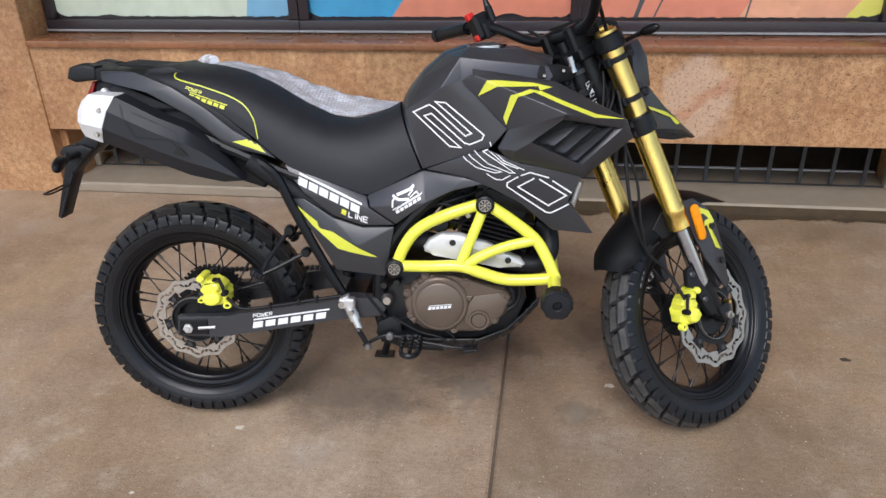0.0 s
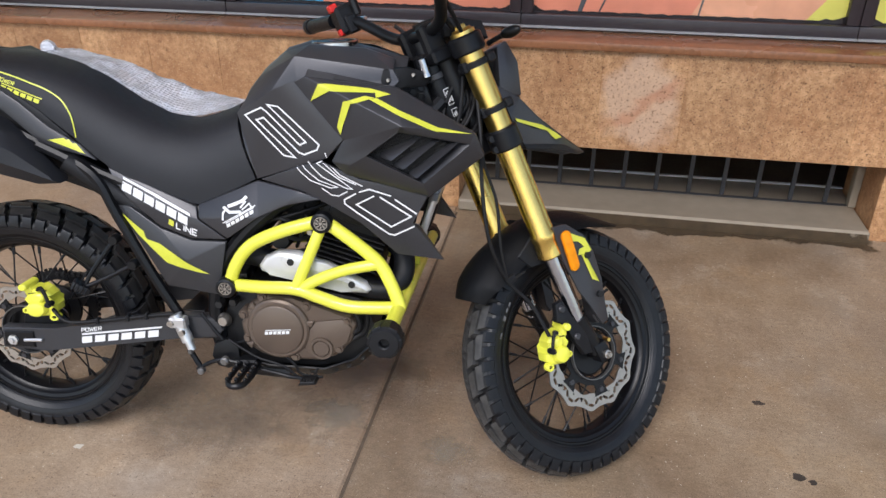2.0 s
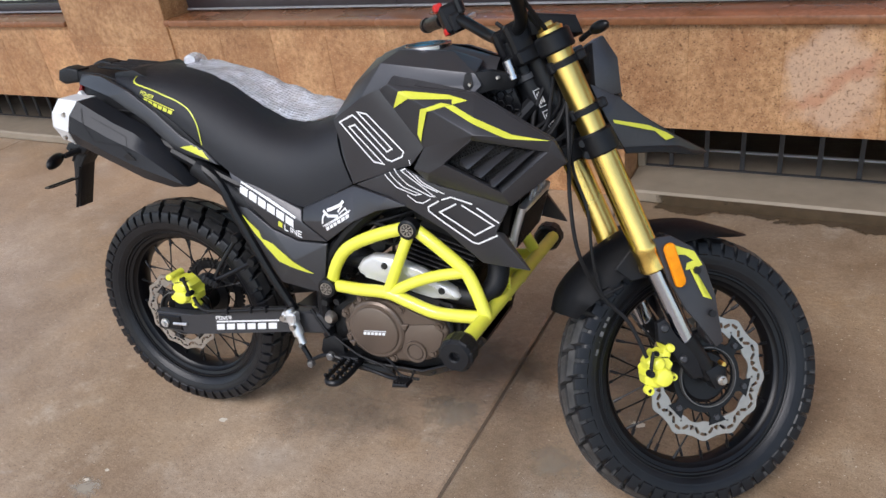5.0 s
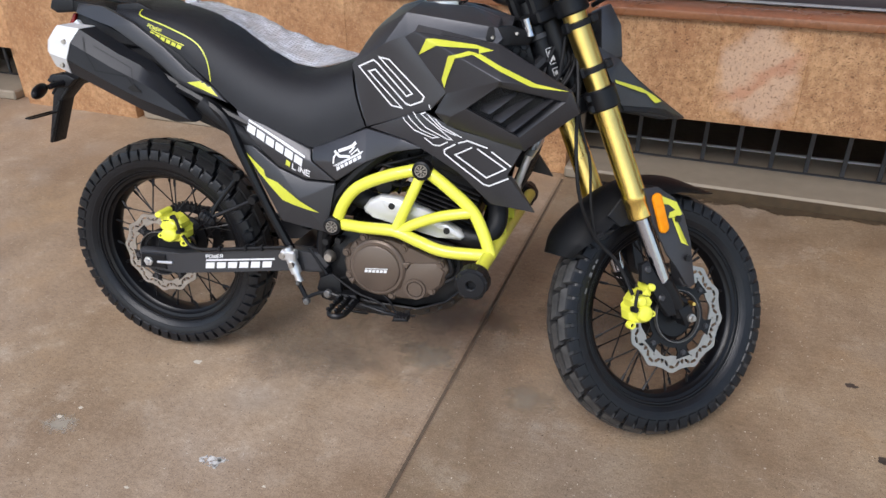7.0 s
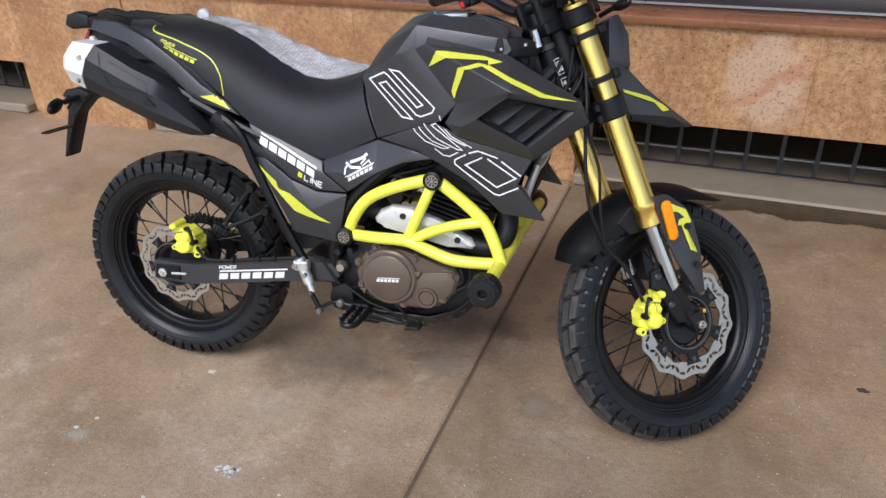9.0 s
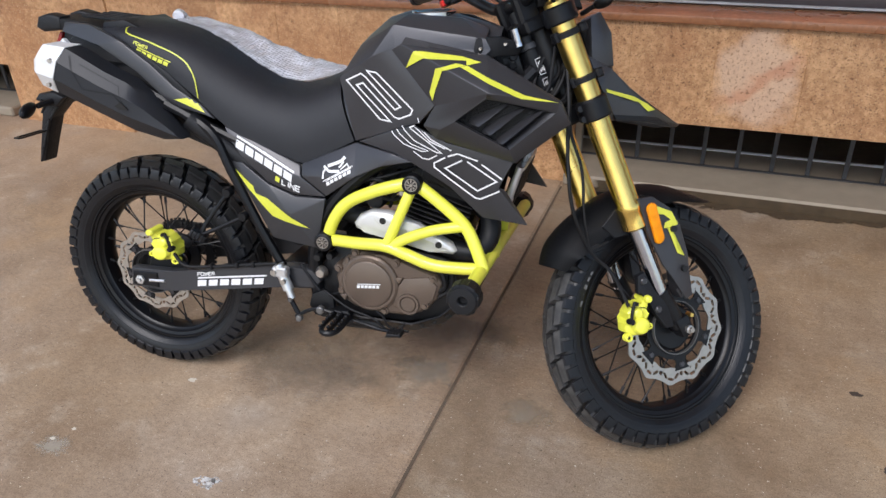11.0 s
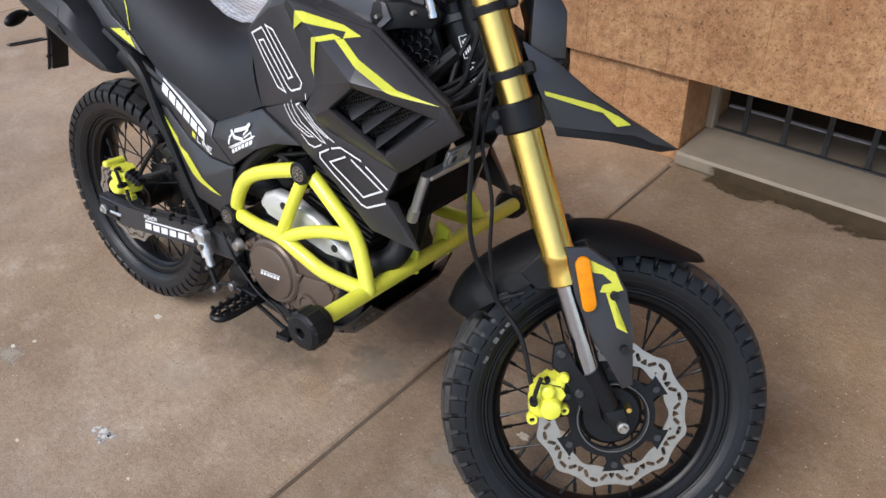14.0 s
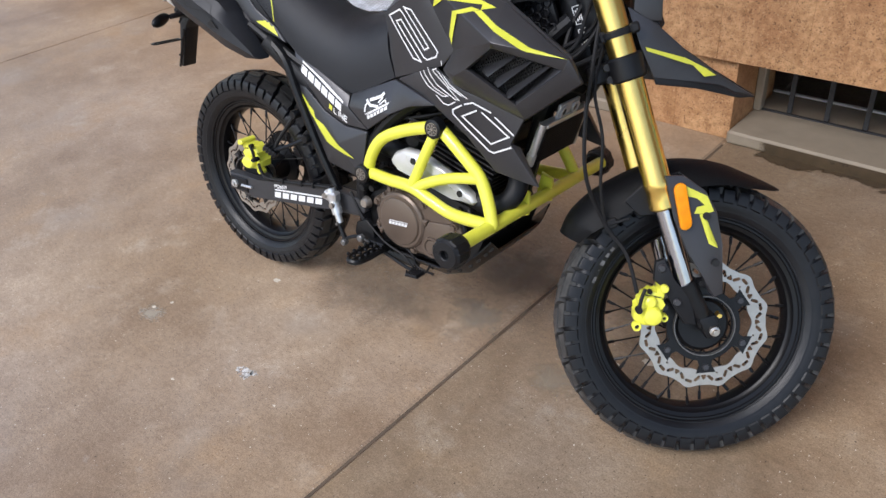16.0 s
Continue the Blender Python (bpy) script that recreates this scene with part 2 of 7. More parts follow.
    base = mixed("MIX", ramp_of(scuff.outputs["Fac"], 0.62, (0, 0, 0), 0.72, (0.4, 0.4, 0.4)), base, (0.44, 0.40, 0.355))
    l.new(base, b.inputs["Base Color"])
    r = n.new("ShaderNodeMapRange")
    r.inputs["To Min"].default_value, r.inputs["To Max"].default_value = 0.36, 0.66
    l.new(mid.outputs["Fac"], r.inputs["Value"])
    l.new(r.outputs[0], b.inputs["Roughness"])
    bp = n.new("ShaderNodeBump")
    bp.inputs["Strength"].default_value, bp.inputs["Distance"].default_value = 0.30, 0.003
    l.new(coarse.outputs["Fac"], bp.inputs["Height"])
    l.new(bp.outputs[0], b.inputs["Normal"])
    return m


def clear_wrap():
    """Crumpled clear bubble wrap: milky film, glossy creases and rows of small blisters."""
    m = bpy.data.materials.new("clear_bubble_wrap")
    m.use_nodes = True
    n, l = m.node_tree.nodes, m.node_tree.links
    b = n["Principled BSDF"]
    b.inputs["Base Color"].default_value = (0.89, 0.91, 0.97, 1)
    b.inputs["Roughness"].default_value = 0.16
    co = n.new("ShaderNodeTexCoord")
    v = n.new("ShaderNodeTexVoronoi")
    v.inputs["Scale"].default_value, v.inputs["Randomness"].default_value = 120, 0.2
    w = n.new("ShaderNodeTexNoise")
    w.inputs["Scale"].default_value, w.inputs["Detail"].default_value = 22, 6
    add = n.new("ShaderNodeMath")
    add.operation = "ADD"
    for t in (v, w):
        l.new(co.outputs["Object"], t.inputs["Vector"])
    l.new(v.outputs["Distance"], add.inputs[0])
    l.new(w.outputs["Fac"], add.inputs[1])
    milky = n.new("ShaderNodeMapRange")
    milky.inputs["From Min"].default_value, milky.inputs["From Max"].default_value = 0.42, 0.62
    milky.inputs["To Min"].default_value, milky.inputs["To Max"].default_value = 0.60, 0.96
    l.new(w.outputs["Fac"], milky.inputs["Value"])
    l.new(milky.outputs[0], b.inputs["Alpha"])
    bp = n.new("ShaderNodeBump")
    bp.inputs["Strength"].default_value, bp.inputs["Distance"].default_value = 0.85, 0.005
    l.new(add.outputs[0], bp.inputs["Height"])
    l.new(bp.outputs[0], b.inputs["Normal"])
    return m


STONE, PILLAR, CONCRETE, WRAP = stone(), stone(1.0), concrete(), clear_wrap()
PILLAR.name = "smooth_ochre_limestone"


# ---- building blocks ----
def part(name, bm, mat, parent=None, label="", m=None, angle=32, flat=False, fix=True):
    """One bmesh as one mesh object under a thing or part."""
    if fix:
        bmesh.ops.recalc_face_normals(bm, faces=bm.faces)
    me = bpy.data.meshes.new(name)
    bm.to_mesh(me)
    bm.free()
    if not flat:
        me.polygons.foreach_set("use_smooth", [True] * len(me.polygons))
        me.set_sharp_from_angle(angle=radians(angle))
    me.materials.append(mat)
    ob = new(name, me)
    ob.parent = parent
    if m is not None:
        ob.matrix_basis = m
    if label:
        tagged(ob, label)
    return ob


def again(ob, parent, m=None):
    """Another object on the same mesh."""
    o = new(ob.name.split(".")[0], ob.data)
    o.parent = parent
    if m is not None:
        o.matrix_basis = m
    return o


def box(bm, x0, x1, y0, y1, z0, z1, bevel=0.0, m=None, seg=1):
    v = [bm.verts.new((x, y, z)) for x in (x0, x1) for y in (y0, y1) for z in (z0, z1)]
    f = [bm.faces.new([v[i] for i in q]) for q in ((0, 1, 3, 2), (4, 6, 7, 5), (0, 4, 5, 1), (2, 3, 7, 6), (0, 2, 6, 4), (1, 5, 7, 3))]
    if bevel:
        r = bmesh.ops.bevel(bm, geom=list({e for q in f for e in q.edges}), offset=bevel, segments=seg, profile=0.5, affect="EDGES")
        v = list({w for w in r["verts"]} | {w for w in v if w.is_valid})
    if m is not None:
        bmesh.ops.transform(bm, matrix=m, verts=[w for w in v if w.is_valid])
    return bm


def smooth_line(pts, n):
    """Points along a rounded line through pts."""
    p = [Vector(q) for q in pts]
    if n < 2:
        return p
    out = []
    for i in range(len(p) - 1):
        a, b, c, d = p[max(i - 1, 0)], p[i], p[i + 1], p[min(i + 2, len(p) - 1)]
        for k in range(n):
            t = k / n
            out.append(0.5 * (2 * b + (c - a) * t + (2 * a - 5 * b + 4 * c - d) * t * t + (3 * b - a - 3 * c + d) * t ** 3))
    return out + [p[-1]]


def tube(bm, pts, r, seg=10, n=5, flatten=1.0):
    """A round bar along a rounded line; r may be a pair (start, end)."""
    p = smooth_line(pts, n)
    r0, r1 = r if isinstance(r, tuple) else (r, r)
    side = None
    rings = []
    for i, q in enumerate(p):
        d = (p[min(i + 1, len(p) - 1)] - p[max(i - 1, 0)]).normalized()
        if side is None:
            side = d.cross(Vector((0.3, 0.2, 0.93))).normalized()
        side = (side - d * side.dot(d)).normalized()
        up = d.cross(side)
        rr = r0 + (r1 - r0) * i / max(1, len(p) - 1)
        rings.append([bm.verts.new(q + side * (rr * math.cos(a)) + up * (rr * flatten * math.sin(a))) for a in (2 * math.pi * k / seg for k in range(seg))])
    for a, b in zip(rings, rings[1:]):
        for k in range(seg):
            bm.faces.new((a[k], a[(k + 1) % seg], b[(k + 1) % seg], b[k]))
    bm.faces.new(rings[0][::-1])
    bm.faces.new(rings[-1])
    return bm


def lathe(bm, prof, seg=48, axis="y", c=(0, 0, 0), closed=False):
    """A profile of (radius, along) turned round an axis."""
    rings = []
    for r, h in prof:
        ring = []
        for k in range(seg):
            a = 2 * math.pi * k / seg
            u, w = r * math.cos(a), r * math.sin(a)
            q = {"y": (u, h, w), "z": (u, w, h), "x": (h, u, w)}[axis]
            ring.append(bm.verts.new(Vector(q) + Vector(c)))
        rings.append(ring)
    pairs = list(zip(rings, rings[1:])) + ([(rings[-1], rings[0])] if closed else [])
    for a, b in pairs:
        for k in range(seg):
            bm.faces.new((a[k], a[(k + 1) % seg], b[(k + 1) % seg], b[k]))
    if not closed:
        for ring, (r, h) in ((rings[0], prof[0]), (rings[-1], prof[-1])):
            bm.faces.new(ring)
    return bm


def prism(bm, poly, y0, y1, bevel=0.0, seg=1):
    """A side outline in x and z given thickness from y0 to y1."""
    a = [bm.verts.new((x, y0, z)) for x, z in poly]
    b = [bm.verts.new((x, y1, z)) for x, z in poly]
    n = len(poly)
    f = [bm.faces.new(a), bm.faces.new(b[::-1])] + [bm.faces.new((a[i], b[i], b[(i + 1) % n], a[(i + 1) % n])) for i in range(n)]
    if bevel:
        bmesh.ops.bevel(bm, geom=list({e for q in f[:2] for e in q.edges}), offset=bevel, segments=seg, profile=0.5, affect="EDGES")
    return bm


def shell(bm, verts, faces, depth=0.006, bevel=0.003):
    """A folded sheet of flat faces with a thickness inwards, its folds and rims slightly rounded."""
    a = [bm.verts.new(v) for v in verts]
    s = 1 if sum(v[1] for v in verts) < 0 else -1
    b = [bm.verts.new((v[0], v[1] + s * depth, v[2])) for v in verts]
    count = {}
    for f in faces:
        bm.faces.new([a[i] for i in f])
        bm.faces.new([b[i] for i in reversed(f)])
        for i, j in zip(f, f[1:] + f[:1]):
            count[frozenset((i, j))] = count.get(frozenset((i, j)), []) + [(i, j)]
    for e in count.values():
        if len(e) == 1:
            i, j = e[0]
            bm.faces.new((a[j], a[i], b[i], b[j]))
    bmesh.ops.recalc_face_normals(bm, faces=bm.faces)
    if bevel:
        sharp = [e for e in bm.edges if len(e.link_faces) == 2 and e.calc_face_angle(0) > 0.12]
        bmesh.ops.bevel(bm, geom=sharp, offset=bevel, segments=2, profile=0.5, affect="EDGES", clamp_overlap=True)
    return bm


def saddle(bm, stations, p=2.6, q=2.0, n=9, tuck=0.0):
    """A body lofted along the bike: each station has a foot, a crown and a half-width."""
    rings = []
    for (xb, zb), (xt, zt), w in stations:
        ring = []
        prof = [((1 - (1 - k / n) ** 1.7), ) for k in range(n + 1)]
        right = []
        for (s,) in prof:
            y = w * max(0.0, 1 - s ** p) ** (1 / q) * (1 - tuck * (1 - s))
            right.append((xb + (xt - xb) * s, y, zb + (zt - zb) * s))
        ring = [bm.verts.new((x, -y, z)) for x, y, z in right] + [bm.verts.new((x, y, z)) for x, y, z in right[-2::-1]]
        rings.append(ring)
    for a, b in zip(rings, rings[1:]):
        m = len(a)
        for k in range(m):
            bm.faces.new((a[k], a[(k + 1) % m], b[(k + 1) % m], b[k]))
    bm.faces.new(rings[0])
    bm.faces.new(rings[-1][::-1])
    return bm


def mirrored(ob, parent, label=""):
    """The same part for the other side of the bike."""
    bm = bmesh.new()
    bm.from_mesh(ob.data)
    bmesh.ops.scale(bm, vec=(1, -1, 1), verts=bm.verts)
    bmesh.ops.reverse_faces(bm, faces=bm.faces)
    return part(ob.name.split(".")[0], bm, ob.data.materials[0], parent, label, m=ob.matrix_basis.copy(), fix=False)


def tree_of(*obs):
    """A search tree over some right-hand parts, for laying decals on them."""
    v, f = [], []
    for o in obs:
        k = len(v)
        v += [w.co.copy() for w in o.data.vertices]
        f += [[k + i for i in p.vertices] for p in o.data.polygons]
    return BVHTree.FromPolygons(v, f)


def decal(name, polys, mat, parent, tree, lift=0.0016, m=None, label=""):
    """Flat outlines in x and z laid on the parts in the tree from the bike's right."""
    bm = bmesh.new()
    for poly in polys:
        bm.faces.new([bm.verts.new((x, 0, z)) for x, z in poly])
    bmesh.ops.triangulate(bm, faces=bm.faces)
    for _ in range(6):
        long = [e for e in bm.edges if e.calc_length() > 0.0075]
        if not long:
            break
        bmesh.ops.subdivide_edges(bm, edges=long, cuts=1)
        bmesh.ops.triangulate(bm, faces=[f for f in bm.faces if len(f.verts) > 3])
    lost = []
    for v in bm.verts:
        hit = tree.ray_cast(Vector((v.co.x, -1, v.co.z)), Vector((0, 1, 0)))[0]
        if hit is None:
            lost.append(v)
        else:
            v.co.y = hit.y - lift
    bmesh.ops.delete(bm, geom=lost, context="VERTS")
    for _ in range(4):
        deep = [(v, min(e.other_vert(v).co.y for e in v.link_edges)) for v in bm.verts if v.link_edges]
        for v, y in deep:
            if v.co.y > y + 0.007:
                v.co.y = y + 0.002
    return part(name, bm, mat, parent, label, m=m)


def stroke(pts, w, closed=False):
    """A line of some width as quads with mitred corners."""
    p = [Vector(q) for q in pts]
    n = len(p)
    left, right = [], []
    for i in range(n):
        a = p[i - 1] if (i or closed) else p[0]
        b = p[(i + 1) % n] if (i < n - 1 or closed) else p[-1]
        d0 = (p[i] - a).normalized() if (p[i] - a).length else (b - p[i]).normalized()
        d1 = (b - p[i]).normalized() if (b - p[i]).length else d0
        n0, n1 = Vector((-d0.y, d0.x)), Vector((-d1.y, d1.x))
        k = (n0 + n1)
        k = k.normalized() if k.length > 1e-4 else n0
        s = w / 2 / max(0.35, k.dot(n0))
        left.append(p[i] + k * s)
        right.append(p[i] - k * s)
    return [(left[i], left[(i + 1) % n], right[(i + 1) % n], right[i]) for i in range(n if closed else n - 1)]


def bars_row(a, b, h, count, slant=0.3, gap=0.22):
    """Plain bars in place of a maker's name, from a to b: one long thin bar over a row of slanted blocks."""
    a, b = Vector(a), Vector(b)
    d = (b - a) / count
    u = d.normalized()
    up = Vector((-u.y, u.x)) * h + u * h * slant
    out = [(a + up * 0.82, b + up * 0.82, b + up, a + up)]
    for i in range(count):
        p, q = a + d * i, a + d * (i + 1 - gap)
        out.append((p, q, q + up * 0.66, p + up * 0.66))
    return out


# ---- ground and building ----
def ground():
    """One cement sheet to the horizon, with two shallow sawn joints in the forecourt."""
    bm = bmesh.new()
    cuts = [(-60, 0), (-3.917, 0), (-3.912, -0.0045), (-3.904, -0.0045), (-3.899, 0), (-0.2290, 0), (-0.2225, -0.0045), (-0.2125, -0.0045), (-0.2060, 0), (60, 0)]
    rows = [[bm.verts.new((x + (0.003 * (y - 2.2) if abs(x) < 50 else 0), y, z)) for x, z in cuts] for y in (-60, 60)]
    for i in range(len(cuts) - 1):
        bm.faces.new((rows[0][i], rows[0][i + 1], rows[1][i + 1], rows[1][i]))
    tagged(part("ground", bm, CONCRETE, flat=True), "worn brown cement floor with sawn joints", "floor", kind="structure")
    for x in (-3.908, -0.2175):
        bm = bmesh.new()
        box(bm, -0.0042, 0.0042, -8, 1.0, -0.0044, -0.0030)
        bmesh.ops.transform(bm, matrix=Matrix.Translation((x, 2.2, 0)) @ Matrix(((1, 0.003, 0, 0), (0, 1, 0, 0), (0, 0, 1, 0), (0, 0, 0, 1))), verts=bm.verts)
        tagged(part("floor_joint", bm, DIRT, flat=True), "dirt packed in a floor joint", "joint", kind="structure")


DIRT = material("dark_packed_dirt", (0.105, 0.076, 0.052), 0.85, 0.0, 0.35, 50, 0.3, 300)
WET = material("damp_muddy_cement", (0.070, 0.047, 0.026), 0.40, 0.0, 0.4, 25, 0.2, 200)
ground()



def pink_stone():
    """The one slab of another bed: pale pink veins and black specks over the ochre."""
    m = STONE.copy()
    m.name = "pink_veined_limestone"
    n, l = m.node_tree.nodes, m.node_tree.links
    b = n["Principled BSDF"]
    old = b.inputs["Base Color"].links[0].from_socket
    co = n.new("ShaderNodeTexCoord")
    mp = n.new("ShaderNodeMapping")
    mp.inputs["Rotation"].default_value, mp.inputs["Scale"].default_value = (0, radians(35), 0), (1.0, 1, 1)
    wob, speck, edge = (n.new("ShaderNodeTexNoise") for _ in range(3))
    l.new(co.outputs["Object"], mp.inputs["Vector"])
    for t, s, d in ((wob, 11, 5), (speck, 95, 9), (edge, 9, 4)):
        t.inputs["Scale"].default_value, t.inputs["Detail"].default_value = s, d
        l.new(co.outputs["Object"], t.inputs["Vector"])
    axes = n.new("ShaderNodeSeparateXYZ")
    l.new(mp.outputs[0], axes.inputs[0])
    sway = n.new("ShaderNodeMath")
    sway.operation, sway.inputs[1].default_value = "MULTIPLY_ADD", 0.13
    l.new(wob.outputs["Fac"], sway.inputs[0])
    l.new(axes.outputs["Z"], sway.inputs[2])
    off = n.new("ShaderNodeMath")
    off.operation, off.inputs[1].default_value = "SUBTRACT", 0.055
    l.new(sway.outputs[0], off.inputs[0])
    dist2 = n.new("ShaderNodeMath")
    dist2.operation = "ABSOLUTE"
    l.new(off.outputs[0], dist2.inputs[0])
    tone = n.new("ShaderNodeValToRGB")
    e = tone.color_ramp.elements
    e[0].position, e[0].color, e[1].position, e[1].color = 0.008, (0.52, 0.265, 0.17, 1), 0.032, (0.60, 0.42, 0.30, 1)
    l.new(dist2.outputs[0], tone.inputs[0])
    spots = n.new("ShaderNodeValToRGB")
    e = spots.color_ramp.elements
    e[0].position, e[0].color, e[1].position, e[1].color = 0.37, (0.14, 0.12, 0.10, 1), 0.43, (1, 1, 1, 1)
    l.new(speck.outputs["Fac"], spots.inputs[0])
    mul = n.new("ShaderNodeMix")
    mul.data_type, mul.blend_type = "RGBA", "MULTIPLY"
    mul.inputs["Factor"].default_value = 0.75
    l.new(tone.outputs[0], mul.inputs["A"])
    l.new(spots.outputs[0], mul.inputs["B"])
    # rounded patch that leaves the slab's border ochre
    dist = n.new("ShaderNodeVectorMath")
    dist.operation = "LENGTH"
    flat = n.new("ShaderNodeMapping")
    flat.inputs["Location"].default_value, flat.inputs["Scale"].default_value = (0.0, 0, 0.012), (6.6, 0, 5.4)
    l.new(co.outputs["Object"], flat.inputs["Vector"])
    l.new(flat.outputs[0], dist.inputs[0])
    add = n.new("ShaderNodeMath")
    add.operation = "ADD"
    l.new(dist.outputs["Value"], add.inputs[0])
    l.new(edge.outputs["Fac"], add.inputs[1])
    fac = n.new("ShaderNodeMapRange")
    fac.inputs["From Min"].default_value, fac.inputs["From Max"].default_value = 1.25, 1.55
    fac.inputs["To Min"].default_value, fac.inputs["To Max"].default_value = 0.66, 0.0
    l.new(add.outputs[0], fac.inputs["Value"])
    out = n.new("ShaderNodeMix")
    out.data_type = "RGBA"
    l.new(fac.outputs[0], out.inputs["Factor"])
    l.new(old, out.inputs["A"])
    l.new(mul.outputs["Result"], out.inputs["B"])
    l.new(out.outputs["Result"], b.inputs["Base Color"])
    return m


PINK = pink_stone()
SLAB = bmesh.new()
box(SLAB, -0.1493, 0.1493, -0.0, 0.02, -0.1871, 0.1871, 0.0011)
SLAB_MESH = bpy.data.meshes.new("stone_slab")
SLAB.to_mesh(SLAB_MESH)
SLAB_MESH.materials.append(STONE)


def slab(parent, x, y, z, w=0.3, h=0.375, mat=None):
    o = new("stone_slab", SLAB_MESH)
    if mat:
        o.material_slots[0].link = "OBJECT"
        o.material_slots[0].material = mat
    o.parent = parent
    o.matrix_basis = Matrix.LocRotScale((x, y, z), None, (w / 0.3, 1, h / 0.375))


def wall_box(name, x0, x1, y0, y1, z0, z1, mat, label, category, bevel=0.0):
    bm = bmesh.new()
    box(bm, x0, x1, y0, y1, z0, z1, bevel)
    return tagged(part(name, bm, mat, flat=True), label, category, kind="structure")


# unseen slab added overhead to shade the forecourt along the wall
wall_box("eaves", -7.5, 7.5, 1.4, 3.6, 3.0, 3.12, PALE, "plain unseen slab added over the shop front to shade the forecourt", "eaves")

# the stone course under the windows hangs over the cellar openings
wall = wall_box("wall_north", -2.392, 7.5, 3.2168, 3.50, 0.312, 0.684, PILLAR, "ochre limestone facing under the shop windows", "wall")
for k in range(-9, 16):
    slab(wall, 0.166 + 0.3 * k, 3.215, 0.4975, mat=PINK if k == 1 else PILLAR if k <= -3 else None)
left_wall = wall_box("wall_north_west", -7.5, -3.1, 3.2168, 3.50, 0.29, 0.684, PILLAR, "ochre limestone facing beyond the pillar", "wall")
for k in range(9):
    slab(left_wall, -3.25 - 0.3 * k, 3.215, 0.4865, 0.3, 0.395, PILLAR)
pillar = wall_box("pillar", -3.098, -2.394, 3.2068, 3.6, 0.0, 3.2, PILLAR, "ochre limestone pillar between the shop windows", "pillar")
for k in range(4):
    slab(pillar, -2.571, 3.205, 0.20 + 0.77 * k, 0.352, 0.766, PILLAR)
    slab(pillar, -2.922, 3.205, 0.20 + 0.77 * k, 0.352, 0.766, PILLAR)
wall_box("wall_above_windows", -7.5, 7.5, 3.3, 3.6, 2.3, 3.4, PILLAR, "plain ochre wall above the shop windows", "wall")

# blocks that carry the course between the openings
for x0, x1 in ((-0.665, -0.214), (1.372, 2.3)):
    block = wall_box("plinth_block", x0, x1, 3.2478, 3.62, 0.0, 0.309, PILLAR, "ochre stone plinth block between cellar openings", "plinth")
    n = max(2, round((x1 - x0) / 0.3))
    w = (x1 - x0) / n
    for k in range(n):
        slab(block, x0 + w * (k + 0.5), 3.246, 0.1555, w, 0.307)
wall_box("plinth_block", -3.2, -2.36, 3.27, 3.62, 0.0, 0.288, PILLAR, "ochre stone foot of the pillar", "plinth", 0.004)


def cellar_opening(x0, x1, first, jamb=True, ledge=True):
    """Low barred opening over a cement step, dark behind."""
    wall_box("cellar_step", x0, x1, 3.212, 3.66, 0.0, 0.050, KERB, "grey cement step below a barred cellar opening", "step", 0.008)
    # back, ceiling and sides carry the cellar's darkness as a near-black colour
    wall_box("cellar_back", x0 - 0.3, x1 + 0.3, 5.4, 5.45, -0.5, 0.32, PAINTED_DARK, "cellar back with its darkness painted near black", "wall")
    wall_box("cellar_roof", x0 - 0.3, x1 + 0.3, 3.5, 5.45, 0.32, 0.36, PAINTED_DARK, "cellar ceiling with its darkness painted near black", "ceiling")
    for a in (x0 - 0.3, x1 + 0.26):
        wall_box("cellar_side", a, a + 0.04, 3.64, 5.40, 0.0, 0.32, PAINTED_DARK, "cellar side wall with its darkness painted near black", "wall")
    if ledge:
        wall_box("cellar_ledge", x0, x1, 3.618, 3.64, 0.0505, 0.0575, WHITE_PAINT, "pale ledge inside a cellar opening", "ledge", 0.004)
    if jamb:
        wall_box("cellar_jamb", x0, x0 + 0.03, 3.43, 3.47, 0.0505, 0.30, KERB, "grey plastered jamb of a cellar opening", "jamb", 0.003)
        wall_box("cellar_jamb", x1 - 0.03, x1, 3.43, 3.47, 0.0505, 0.30, KERB, "grey plastered jamb of a cellar opening", "jamb", 0.003)
    bm = bmesh.new()
    box(bm, x0 + 0.03, x1 - 0.03, 3.442, 3.456, 0.0505, 0.0555, 0.001)
    grille = tagged(part("window_grille", bm, BAR), "dark grey iron grille of upright bars in a cellar opening", "grille", "cellar grilles")
    x = first
    while x < x1 - 0.04:
        bm = bmesh.new()
        box(bm, x - 0.0085, x + 0.0085, 3.444, 3.454, 0.06, 0.325, 0.001)
        part("bar", bm, BAR, grille)
        x += 0.1335


cellar_opening(-0.212, 1.370, -0.08)
cellar_opening(-2.358, -0.667, -2.25, ledge=False)
cellar_opening(-6.5, -3.202, -6.4, ledge=False)


def wet_strip():
    """Damp mud that has run along the foot of the step."""
    bm = bmesh.new()
    v = [bm.verts.new(q) for q in ((-0.19, 3.08, 0.0018), (1.40, 3.08, 0.0018), (1.40, 3.2104, 0.0018), (-0.19, 3.2104, 0.0018), (1.40, 3.2104, 0.041), (-0.19, 3.2104, 0.041))]
    bm.faces.new(v[:4])
    bm.faces.new((v[3], v[2], v[4], v[5]))
    tagged(part("damp_stain", bm, damp_mud(), flat=True), "damp brown stain along the cement step", "stain", kind="structure")


